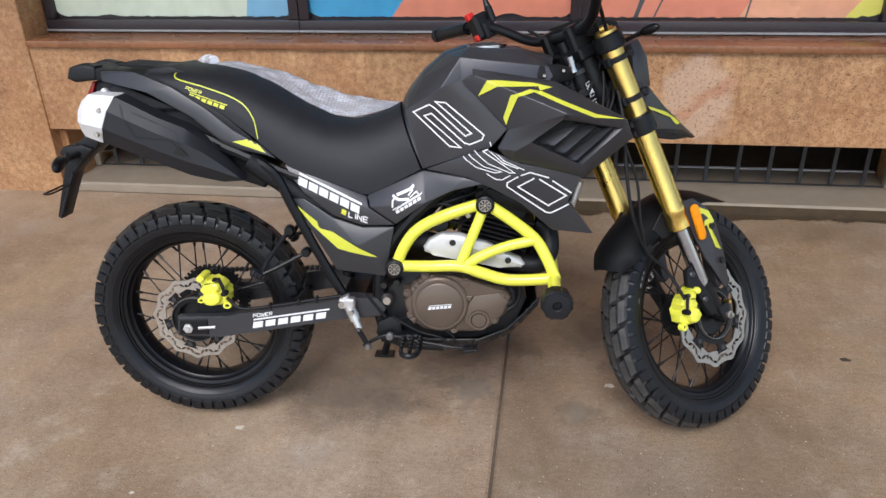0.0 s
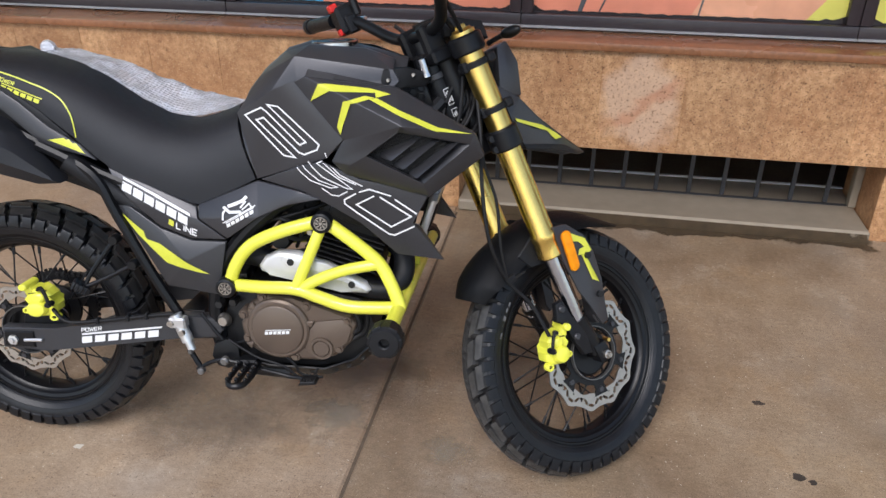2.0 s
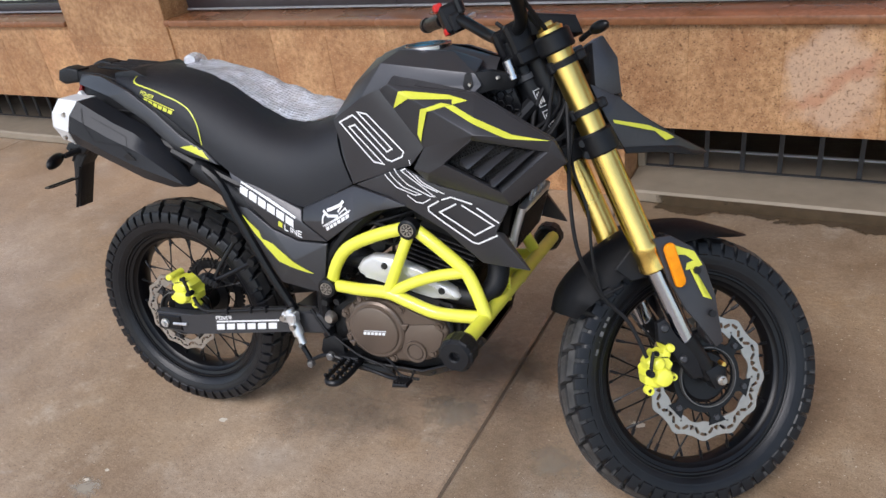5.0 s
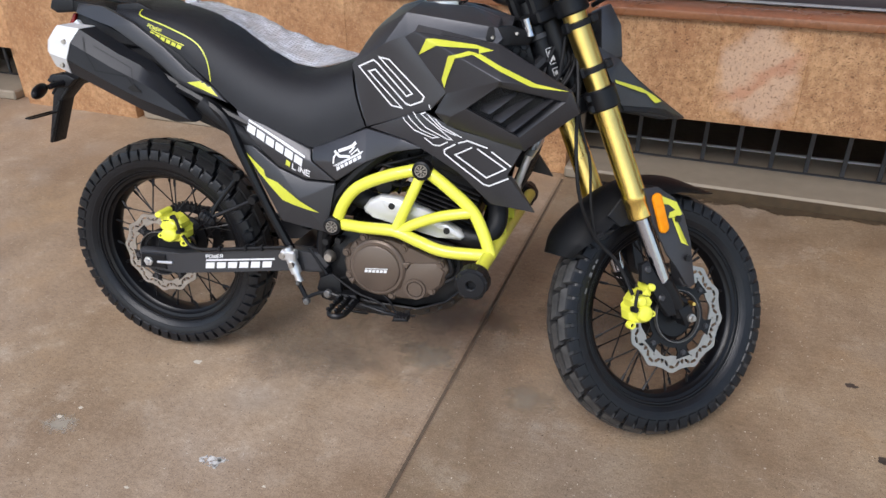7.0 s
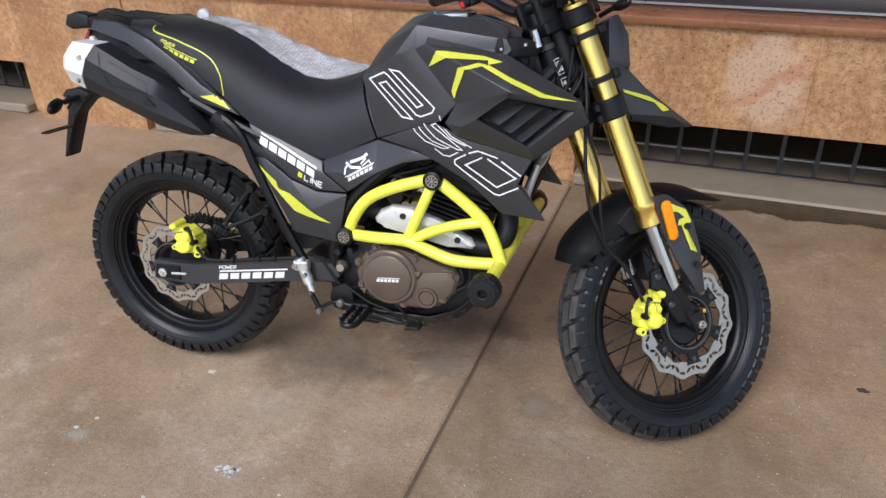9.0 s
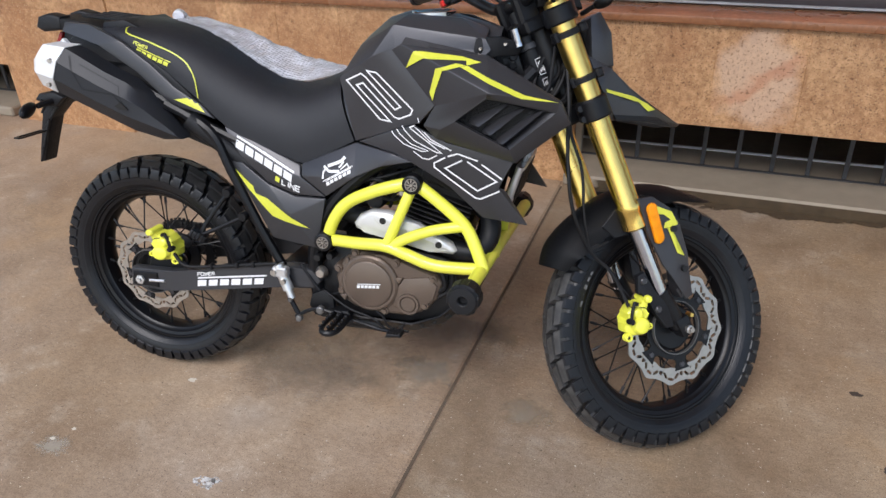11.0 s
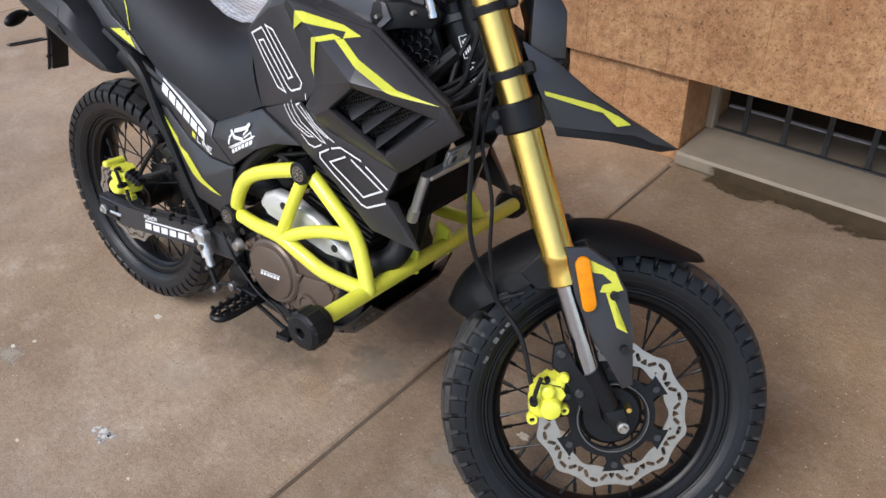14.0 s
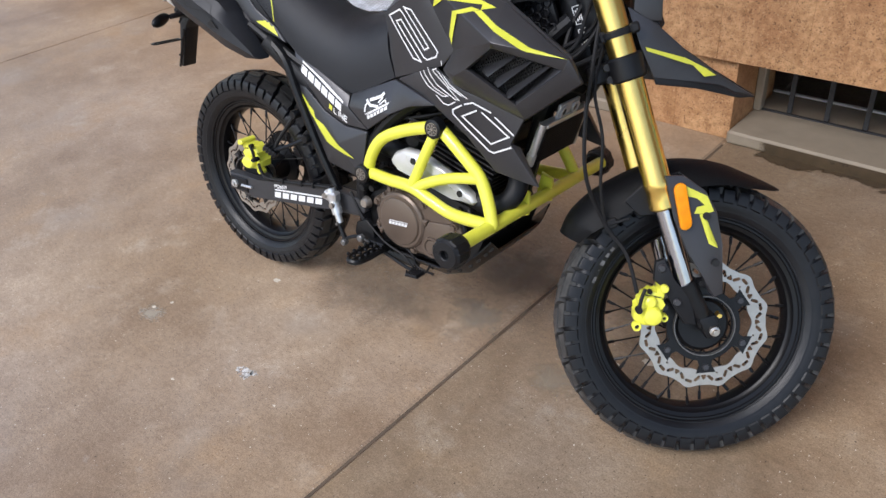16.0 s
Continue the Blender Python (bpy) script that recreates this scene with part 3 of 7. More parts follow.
def damp_mud():
    """Damp brown film, dense along the step's foot and ragged at its outer edge and ends."""
    n, l = WET.node_tree.nodes, WET.node_tree.links
    co, ax = n.new("ShaderNodeTexCoord"), n.new("ShaderNodeSeparateXYZ")
    l.new(co.outputs["Object"], ax.inputs[0])

    def calc(op, a, b):
        t = n.new("ShaderNodeMath")
        t.operation = op
        for k, q in ((0, a), (1, b)):
            if isinstance(q, (int, float)):
                t.inputs[k].default_value = q
            else:
                l.new(q, t.inputs[k])
        return t.outputs[0]

    def noise_of(scale, detail):
        t = n.new("ShaderNodeTexNoise")
        t.inputs["Scale"].default_value, t.inputs["Detail"].default_value, t.inputs["Roughness"].default_value = scale, detail, 0.65
        l.new(co.outputs["Object"], t.inputs["Vector"])
        return t.outputs["Fac"]

    near = calc("DIVIDE", calc("SUBTRACT", ax.outputs["Y"], 3.148), 0.065)
    high = calc("MULTIPLY", ax.outputs["Z"], -5.0)
    ends = calc("MINIMUM", calc("MULTIPLY", calc("ADD", ax.outputs["X"], 0.14), 6.0), calc("MULTIPLY", calc("SUBTRACT", 1.36, ax.outputs["X"]), 8.0))
    rag = calc("MULTIPLY", calc("SUBTRACT", calc("ADD", calc("MULTIPLY", noise_of(5.5, 3), 0.75), calc("MULTIPLY", noise_of(34, 5), 0.25)), 0.5), 3.2)
    cover = calc("ADD", calc("ADD", calc("MINIMUM", near, calc("ADD", ends, 0.3)), high), rag)
    r = n.new("ShaderNodeMapRange")
    r.inputs["From Min"].default_value, r.inputs["From Max"].default_value, r.inputs["To Max"].default_value = 0.22, 0.50, 0.92
    l.new(cover, r.inputs["Value"])
    l.new(r.outputs[0], n["Principled BSDF"].inputs["Alpha"])
    return WET


def floor_mark(x, y, r, mat, label, seed, stretch=1.5):
    """A thin splash or chip lying on the floor."""
    bm = bmesh.new()
    n = 22
    ring = []
    for k in range(n):
        t = 2 * math.pi * k / n
        q = r * (1 + 0.55 * noise.noise(Vector((math.cos(t) * 1.6, math.sin(t) * 1.6, seed))))
        ring.append(bm.verts.new((x + stretch * q * math.cos(t), y + q * math.sin(t), 0.0012)))
    bm.faces.new(ring)
    tagged(part("floor_mark", bm, mat, flat=True), label, "stain", kind="structure")


def dust_film(name, color, fine, most, least=0.44):
    """A thin grey film of dust with gaps in it."""
    m = material(name, color, 0.8, 0.0, 0.2, 60)
    n, l = m.node_tree.nodes, m.node_tree.links
    co, t, r = n.new("ShaderNodeTexCoord"), n.new("ShaderNodeTexNoise"), n.new("ShaderNodeMapRange")
    t.inputs["Scale"].default_value, t.inputs["Detail"].default_value = fine, 8
    l.new(co.outputs["Object"], t.inputs["Vector"])
    r.inputs["From Min"].default_value, r.inputs["From Max"].default_value = least, least + 0.22
    r.inputs["To Min"].default_value, r.inputs["To Max"].default_value = 0.0, most
    l.new(t.outputs["Fac"], r.inputs["Value"])
    l.new(r.outputs[0], n["Principled BSDF"].inputs["Alpha"])
    return m


CEMENT_SPLASH = dust_film("pale_cement_splash", (0.56, 0.55, 0.53), 95, 1.0, 0.36)
OILY = material("dark_oily_spot", (0.05, 0.04, 0.035), 0.4, 0.0, 0.3, 40)
CHIP = material("white_paint_chip", (0.62, 0.56, 0.46), 0.6, 0.0, 0.2, 60)
wet_strip()
for x, y, r, s in ((-0.664, 1.355, 0.017, 1), (-0.640, 1.368, 0.008, 2), (-0.645, 1.345, 0.006, 3)):
    floor_mark(x, y, r, CEMENT_SPLASH, "pale splash of cement on the floor", s, 1.7)
for x, y, r, s in ((0.802, 2.167, 0.011, 4), (0.854, 1.896, 0.012, 5), (0.885, 1.885, 0.008, 6), (0.93, 1.83, 0.009, 7), (0.90, 1.76, 0.006, 8)):
    floor_mark(x, y, r, OILY, "small dark oily spot on the floor", s, 1.4)
for x, y, r, s in ((0.155, 2.02, 0.010, 12), (-0.923, 1.664, 0.008, 13), (-1.127, 1.355, 0.005, 14), (-1.10, 1.40, 0.004, 15), (-0.80, 1.22, 0.004, 16), (-0.50, 1.33, 0.003, 17)):
    floor_mark(x, y, r, CHIP, "small white chip on the floor", s, 1.6)


def soft_stain_or_shade(x, y, rx, ry, color, most, label, fine=9.0):
    """A faded patch of stain or painted shade on the floor, ragged and thinning out towards its rim."""
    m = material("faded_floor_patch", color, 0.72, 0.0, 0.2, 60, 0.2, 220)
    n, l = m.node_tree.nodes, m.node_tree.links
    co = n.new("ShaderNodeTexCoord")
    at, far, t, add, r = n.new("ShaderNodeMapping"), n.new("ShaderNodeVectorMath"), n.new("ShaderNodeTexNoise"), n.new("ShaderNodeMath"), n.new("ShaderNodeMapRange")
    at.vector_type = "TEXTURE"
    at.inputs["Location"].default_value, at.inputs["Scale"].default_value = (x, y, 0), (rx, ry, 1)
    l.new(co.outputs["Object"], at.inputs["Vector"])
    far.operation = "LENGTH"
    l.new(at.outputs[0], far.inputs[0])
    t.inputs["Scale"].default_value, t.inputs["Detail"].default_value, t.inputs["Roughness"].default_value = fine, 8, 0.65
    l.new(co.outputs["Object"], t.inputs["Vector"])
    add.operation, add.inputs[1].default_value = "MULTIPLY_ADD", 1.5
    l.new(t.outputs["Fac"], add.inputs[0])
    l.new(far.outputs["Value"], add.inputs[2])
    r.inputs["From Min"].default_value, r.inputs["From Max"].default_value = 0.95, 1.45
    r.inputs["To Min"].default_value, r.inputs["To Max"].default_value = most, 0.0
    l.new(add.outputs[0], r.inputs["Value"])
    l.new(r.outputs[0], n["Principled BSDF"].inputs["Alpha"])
    global PATCH_Z
    PATCH_Z += 0.00008
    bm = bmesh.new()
    bm.faces.new([bm.verts.new((x + a * rx * 1.25, y + b * ry * 1.25, PATCH_Z)) for a, b in ((-1, -1), (1, -1), (1, 1), (-1, 1))])
    tagged(part("floor_stain_or_shade", bm, m, flat=True), label, "stain", kind="structure")


PATCH_Z = 0.0004
SMEAR_SHADE, DUSTY, PALE_GRIT = (0.135, 0.112, 0.090), (0.335, 0.285, 0.218), (0.46, 0.41, 0.33)
# contact shade under the bike is painted into these grey smears
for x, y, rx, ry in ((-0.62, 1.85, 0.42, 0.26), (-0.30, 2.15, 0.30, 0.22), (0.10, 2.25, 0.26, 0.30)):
    soft_stain_or_shade(x, y, rx, ry, SMEAR_SHADE, 0.42, "grey smear and painted contact shade on the floor under the motorcycle", 6.0)
for x, y, rx, ry in ((-0.312, 1.905, 0.140, 0.100), (0.0, 1.825, 0.098, 0.085)):
    soft_stain_or_shade(x, y, rx, ry, DUSTY, 0.50, "thin grey dusty patch on the floor", 24.0)
soft_stain_or_shade(-1.106, 1.335, 0.075, 0.055, PALE_GRIT, 0.6, "pale gritty patch on the floor", 60.0)
floor_mark(0.091, 1.961, 0.010, CHIP, "small white chip on the floor", 31, 1.5)
# sills
for x0, x1 in ((-2.391, 7.5), (-7.5, -3.1)):
    bm = bmesh.new()
    box(bm, x0, x1, 3.192, 3.40, 0.686, 0.716, 0.006, seg=2)
    tagged(part("window_sill", bm, SILL), "polished red-brown stone sill", "sill", kind="structure")

# painted shop windows
FILM = {k: material(k + "_window_film", c, 0.25, 0.0, 0.12, 12, 0.0) for k, c in dict(
    pale_green=(0.62, 0.69, 0.55), sky_blue=(0.06, 0.36, 0.62), coral=(0.76, 0.27, 0.17), salmon=(0.78, 0.38, 0.23), lemon=(0.74, 0.68, 0.14), pale_blue=(0.20, 0.44, 0.62), teal=(0.13, 0.36, 0.40)).items()}


def shop_window(name, x0, x1, regions):
    """A dark framed window whose pane is covered with painted film."""
    bm = bmesh.new()
    box(bm, x0, x1, 3.37, 3.44, 0.717, 0.772, 0.005, seg=2)
    win = tagged(part(name, bm, FRAME_PAINT), "dark plum painted shop window with coloured film on the glass", "window", kind="structure")
    for a in (x0, x1 - 0.045):
        bm = bmesh.new()
        box(bm, a, a + 0.044, 3.375, 3.438, 0.773, 2.3, 0.004, seg=2)
        part("window_post", bm, FRAME_PAINT, win)
    bm = bmesh.new()
    box(bm, x0, x1, 3.36, 3.372, 0.722, 0.731, 0.002)
    part("metal_strip", bm, GREY_CAST, win, "thin bright metal strip")
    bm = bmesh.new()
    box(bm, x0 + 0.03, x1 - 0.03, 3.414, 3.420, 0.76, 2.3)
    part("pane", bm, FRAME_PAINT, win, "dark glass behind the film")
    for film, poly in regions:
        (a, z0), (b, _), (d, z1), (c, _) = poly
        m = max(4, round((b - a) / 0.02))
        low = []
        for k in range(m + 1):
            x = a + (b - a) * k / m
            tear = 0.05 * max(0, noise.noise(Vector((x * 5, 3, 1))) - 0.30) + 0.006 * noise.noise(Vector((x * 40, 1, 2)))
            end = min(x - x0 - 0.03, x1 - 0.03 - x)
            low.append((x, 0.782 + max(-0.006, tear) + (0.055 - math.sqrt(0.055 ** 2 - (0.055 - end) ** 2) if 0 < end < 0.055 else 0)))
        bm = bmesh.new()
        prism(bm, low + [(d, z1), (c, z1)], 3.404, 3.412)
        part("film", bm, FILM[film], win)
    return win


def film_tear(win, a, b, c, d):
    """A slanting tear in the film that shows the dark pane: a to b at its foot, c to d higher up."""
    bm = bmesh.new()
    prism(bm, [(a, 0.783), (b, 0.783), (d, 1.20), (c, 1.20)], 3.4015, 3.4035)
    part("film_tear", bm, FILM_GREY, win, "dark slanting tear in the film")


FILM_GREY = material("dull_grey_bare_glass", (0.10, 0.105, 0.115), 0.25, 0.0, 0.3, 14)


def quad(a, b, c, d, z0=0.765, z1=2.3):
    return [(a, z0), (b, z0), (d, z1), (c, z1)]


shop_window("window_1", -2.39, -1.205, [("pale_green", quad(-2.35, -1.45, -2.35, -1.2)), ("pale_blue", quad(-1.45, -1.25, -1.2, -1.18))])
shop_window("window_2", -1.204, -0.005, [("sky_blue", quad(-1.16, -0.80, -1.16, 0.3)), ("coral", quad(-0.80, -0.05, 0.3, 0.35))])
third = shop_window("window_3", -0.004, 1.195, [("coral", quad(0.04, 0.62, 0.04, 1.4)), ("salmon", quad(0.62, 1.02, 1.4, 2.2)), ("lemon", quad(1.02, 1.15, 2.2, 2.3))])
film_tear(third, 0.205, 0.222, 0.325, 0.362)
film_tear(third, 0.283, 0.289, 0.450, 0.462)
film_tear(third, 0.642, 0.648, 0.712, 0.722)
shop_window("window_4", 1.196, 2.395, [("lemon", quad(1.24, 1.62, 1.24, 1.7)), ("teal", quad(1.62, 2.35, 1.7, 2.35))])
shop_window("window_5", -4.3, -3.1, [("pale_green", quad(-4.26, -3.14, -4.26, -3.14))])


# ---- motorcycle ----
bike = new("motorcycle")
bike.matrix_basis = pose(-1.0235, 1.7588, 0.0, -8.5, 0, 4.5)
tagged(bike, "matte charcoal and neon yellow dual-sport motorcycle leaning on its side stand", "motorcycle")
STEER = Matrix.Translation((1.273, 0, 0.2666)) @ pose(0, 0, 0, 0, -24.05, 0) @ pose(0, 0, 0, 0, 0, 37)


def tyre_mesh(R, W, rim_r):
    """A tyre carcass: bead with moulded lines, bulging wall and rounded crown below the blocks."""
    bm = bmesh.new()
    h = R - rim_r
    half = [(0.0, 0.345), (0.03, 0.372), (0.05, 0.372), (0.10, 0.408), (0.19, 0.438), (0.205, 0.445), (0.22, 0.444), (0.25, 0.454), (0.36, 0.474), (0.48, 0.481), (0.56, 0.470), (0.62, 0.440), (0.67, 0.395), (0.71, 0.325), (0.75, 0.24), (0.78, 0.12)]
    prof = [(rim_r + h * k, -W * y) for k, y in half] + [(rim_r + h * 0.785, 0.0)] + [(rim_r + h * k, W * y) for k, y in half[::-1]]
    lathe(bm, prof, 96, closed=False)
    bmesh.ops.delete(bm, geom=[f for f in bm.faces if len(f.verts) > 4], context="FACES")
    return bm


def tread_block(s, W, R, row, step):
    """One rubber block of the tread, at the top of the wheel, on side s: its rim, its edges and its foot."""
    bm = bmesh.new()
    gap = 0.0016 / R
    a0, a1, skew, sections = {
        0: (0.04, 0.86, 0.16, ((0.030, R, R - 0.018), (0.120, R - 0.0005, R - 0.018), (0.212, R - 0.003, R - 0.022))),
        1: (0.33, 1.15, 0.10, ((0.268, R - 0.005, R - 0.024), (0.345, R - 0.0085, R - 0.029), (0.420, R - 0.0135, R - 0.034))),
        2: (0.45, 0.835, 0.03, ((0.4205, R - 0.0137, R - 0.036), (0.470, R - 0.0170, R - 0.040), (0.503, R - 0.0270, R - 0.046), (0.500, R - 0.042, R - 0.050)))}[row]
    rows = []
    for k, (y, top, foot) in enumerate(sections):
        t = skew * k / (len(sections) - 1)
        ring = []
        for a, r, e in ((a0, foot, 0), (a0, top - 0.0012, gap * 0.6), (a0, top, gap), (a1, top, -gap), (a1, top - 0.0012, -gap * 0.6), (a1, foot, 0)):
            q = (a + t) * step + e
            yy = y if r != foot else min(y, 0.42)
            ring.append(bm.verts.new((r * math.sin(q), s * W * yy, r * math.cos(q))))
        rows.append(ring)
    for a, b in zip(rows, rows[1:]):
        for k in range(5):
            bm.faces.new((a[k], a[k + 1], b[k + 1], b[k]))
    bm.faces.new(rows[0])
    bm.faces.new(rows[-1][::-1])
    return bm


def rim_mesh(r, w):
    """Rim with a rolled flange, two bead steps and a drop centre."""
    bm = bmesh.new()
    half = [(r + 0.002, 0.5), (r - 0.001, 0.53), (r - 0.005, 0.525), (r - 0.007, 0.48), (r - 0.015, 0.44), (r - 0.019, 0.34), (r - 0.024, 0.30), (r - 0.031, 0.10)]
    inner = [(q, -k * w) for q, k in half] + [(q, k * w) for q, k in half[::-1]]
    lathe(bm, inner + [(r - 0.012, 0.42 * w), (r - 0.022, 0.2 * w), (r - 0.022, -0.2 * w), (r - 0.012, -0.42 * w)], 72, closed=True)
    return bm


def disc_mesh(r0, r1, waves, t=0.004):
    """A petal brake disc with slanted slots, rounded triangles and round holes right through it."""
    bm = bmesh.new()
    turn = 2 * math.pi / waves
    mid = (r0 + r1) / 2
    flat, rims, rings = [], [], []

    def loop(pts):
        k = len(flat)
        flat.extend(Vector((r * math.cos(a), r * math.sin(a))) for a, r in pts)
        rims.extend((k + i, k + (i + 1) % len(pts)) for i in range(len(pts)))
        rings.append(flat[k:])

    n = waves * 20
    loop([(2 * math.pi * k / n, r1 * (1 + 0.030 * math.cos(waves * 2 * math.pi * k / n) + 0.006 * math.cos(2 * waves * 2 * math.pi * k / n))) for k in range(n)])
    loop([(2 * math.pi * k / n, r0 * (1 - 0.026 * math.cos(waves * 2 * math.pi * k / n))) for k in range(n)])

    def hole(a, r, shape, lean, sign=1):
        """A closed outline in metres round (a, r), leaning by some angle."""
        c, q = math.cos(lean), math.sin(lean)
        loop([(a + sign * (x * c - y * q) / r, r + (x * q + y * c)) for x, y in shape])

    k = (r1 - r0) / 0.034
    slot = [((0.0046 if math.cos(u) > 0 else -0.0046) * k + 0.0035 * k * math.cos(u), 0.0035 * k * math.sin(u)) for u in (2 * math.pi * (i + 0.5) / 12 for i in range(12))]
    wedge = [(0.0052 * k * math.cos(u) * (1 + 0.22 * math.cos(3 * (u - math.pi / 2))), 0.0052 * k * math.sin(u) * (1 + 0.22 * math.cos(3 * (u - math.pi / 2)))) for u in (2 * math.pi * i / 15 for i in range(15))]
    dot = [(0.0022 * k * math.cos(u), 0.0022 * k * math.sin(u)) for u in (2 * math.pi * i / 8 for i in range(8))]
    for w in range(waves):
        a = w * turn
        hole(a + 0.0 * turn, mid + 0.0078 * k, slot, 0.10)
        hole(a + 0.27 * turn, mid + 0.0005 * k, slot, -0.85)
        hole(a + 0.50 * turn, mid - 0.0035 * k, wedge, 0.0)
        hole(a + 0.73 * turn, mid + 0.0005 * k, slot, 0.85)
        if w % 2:
            hole(a, mid - 0.0075 * k, dot, 0.0)
    xy, _, faces = delaunay_2d_cdt(flat, rims, [], 0, 1e-6)[:3]

    def within(p, ring):
        odd = False
        for a, b in zip(ring, ring[1:] + ring[:1]):
            if (a.y > p.y) != (b.y > p.y) and p.x < a.x + (b.x - a.x) * (p.y - a.y) / (b.y - a.y):
                odd = not odd
        return odd

    v = [bm.verts.new((p.x, -t / 2, p.y)) for p in xy]
    for f in faces:
        c = sum((xy[i] for i in f), Vector((0, 0))) / len(f)
        if within(c, rings[0]) and not any(within(c, ring) for ring in rings[1:]):
            bm.faces.new([v[i] for i in f])
    bmesh.ops.delete(bm, geom=[q for q in bm.verts if not q.link_faces], context="VERTS")
    ext = bmesh.ops.extrude_face_region(bm, geom=bm.faces[:])
    bmesh.ops.translate(bm, vec=(0, t, 0), verts=[v for v in ext["geom"] if isinstance(v, bmesh.types.BMVert)])
    return bm


def wheel(name, m, R, W, hub_r, disc_r, disc_y, label, tread):
    """Rim with tyre, laced spokes, hub and petal disc."""
    rim_r, rim_w = 0.222, W * 0.62
    w = part(name, rim_mesh(rim_r, rim_w), RIM, bike, label, m=m)
    part("tyre", tyre_mesh(R, W, rim_r), RUBBER, w, "black block-pattern tyre with scuffed tread", angle=40)
    pitch = 27
    for row, count in ((0, pitch), (1, pitch), (2, 2 * pitch)):
        for sd in (-1, 1):
            shift = 180 / pitch if sd > 0 else 0
            first = part("tread_block", tread_block(sd, W, R, row, 2 * math.pi / pitch), tread if row < 2 else RUBBER, w, angle=28)
            for k in range(1, count):
                again(first, w, pose(0, 0, 0, 0, 360 / count * k + shift, 0))
            first.matrix_basis = pose(0, 0, 0, 0, shift, 0)
    bm = bmesh.new()
    lathe(bm, [(0.012, -0.095), (0.012, -0.06), (hub_r, -0.055), (hub_r, -0.046), (hub_r * 0.62, -0.038), (hub_r * 0.62, 0.038), (hub_r, 0.046), (hub_r, 0.055), (0.012, 0.06), (0.012, 0.095)], 36)
    part("hub", bm, FRAME, w, "black wheel hub")
    spoke = None
    for k in range(36):
        s = -1 if k % 2 else 1
        lean = (1 if (k // 2) % 2 else -1) * 0.62
        a = 2 * math.pi * k / 36
        p = Vector((hub_r * 0.93 * math.cos(a + lean), 0.050 * s, hub_r * 0.93 * math.sin(a + lean)))
        q = Vector(((rim_r - 0.03) * math.cos(a), 0.012 * s, (rim_r - 0.03) * math.sin(a)))
        if spoke is None:
            bm = bmesh.new()
            tube(bm, [(0, 0, 0), (0, 0, 1)], 0.0019, 6, 1)
            tube(bm, [(0, 0, 0.88), (0, 0, 1)], 0.0036, 6, 1)
            spoke = part("spoke", bm, FRAME, w)
            o = spoke
        else:
            o = again(spoke, w)
        d = q - p
        o.matrix_basis = Matrix.Translation(p) @ d.to_track_quat("Z", "Y").to_matrix().to_4x4() @ Matrix.Diagonal((1, 1, d.length, 1))
    d = part("brake_disc", disc_mesh(disc_r * 0.74, disc_r, 12), STEEL, w, "petal-edged steel brake disc", m=Matrix.Translation((0, disc_y, 0)))
    bm = bmesh.new()
    lathe(bm, [(disc_r * 0.44, -0.003), (disc_r * 0.58, -0.003), (disc_r * 0.58, 0.001), (disc_r * 0.44, 0.001)], 48, closed=True)
    carrier = part("disc_carrier", bm, FRAME, d, "black disc carrier ring")
    bm = bmesh.new()
    lathe(bm, [(0.0615, -0.012), (0.0635, -0.012), (0.0635, 0.004), (0.0615, 0.004)], 48, closed=True)
    part("hub_ring", bm, GREY_DARK, d, "thin worn steel hub ring")
    for k in range(6):
        a = 2 * math.pi * k / 6 + 0.3
        bm = bmesh.new()
        pts = [(disc_r * q * math.cos(a + e), disc_r * q * math.sin(a + e)) for q, e in ((0.52, -0.26), (0.66, -0.14), (0.79, -0.20), (0.79, 0.20), (0.66, 0.14), (0.52, 0.26))]
        prism(bm, pts, -0.0035, 0.0012)
        part("carrier_arm", bm, FRAME, d)
    for k in range(6):
        a = 2 * math.pi * k / 6 + 0.3
        bm = bmesh.new()
        lathe(bm, [(0.0001, -0.008), (0.006, -0.008), (0.007, -0.003), (0.007, 0.0), (0.0001, 0.0)], 12, c=(disc_r * 0.68 * math.cos(a), 0, disc_r * 0.68 * math.sin(a)))
        part("bolt", bm, CHARCOAL, d)
    return w


rear_wheel = wheel("rear_wheel", Matrix.Translation((0, 0, 0.30)) @ pose(0, 0, 0, 0, 5, 0), 0.300, 0.132, 0.062, 0.112, -0.075, "rear wire-spoked wheel with black rim", TREAD_CLEAN)
front_wheel = wheel("front_wheel", STEER @ pose(0.0598, 0.0002, -0.007, -4.34, 0, 4.44), 0.300, 0.098, 0.058, 0.132, -0.070, "front wire-spoked wheel with black rim, steered aside", TREAD)
bm = bmesh.new()
lathe(bm, [(0.0001, -0.066), (0.050, -0.066), (0.056, -0.060), (0.056, -0.05), (0.0001, -0.05)], 40)
part("hub_cover", bm, FRAME, front_wheel, "black hub cover plate")
bm = bmesh.new()
lathe(bm, [(0.070, 0.066), (0.096, 0.066), (0.096, 0.072), (0.070, 0.072)], 44, closed=True)
for k in range(44):
    a = 2 * math.pi * k / 44
    box(bm, -0.0035, 0.0035, 0.0665, 0.0715, 0.094, 0.102, 0, pose(0, 0, 0, 0, math.degrees(a), 0))
part("sprocket", bm, FRAME, rear_wheel, "dark toothed rear sprocket")


def side(name, mk, mat, label="", both=True, m=None):
    """A right-hand part and its twin."""
    bm = bmesh.new()
    mk(bm)
    o = part(name, bm, mat, bike, label, m=m)
    if both:
        mirrored(o, bike, label)
    return o


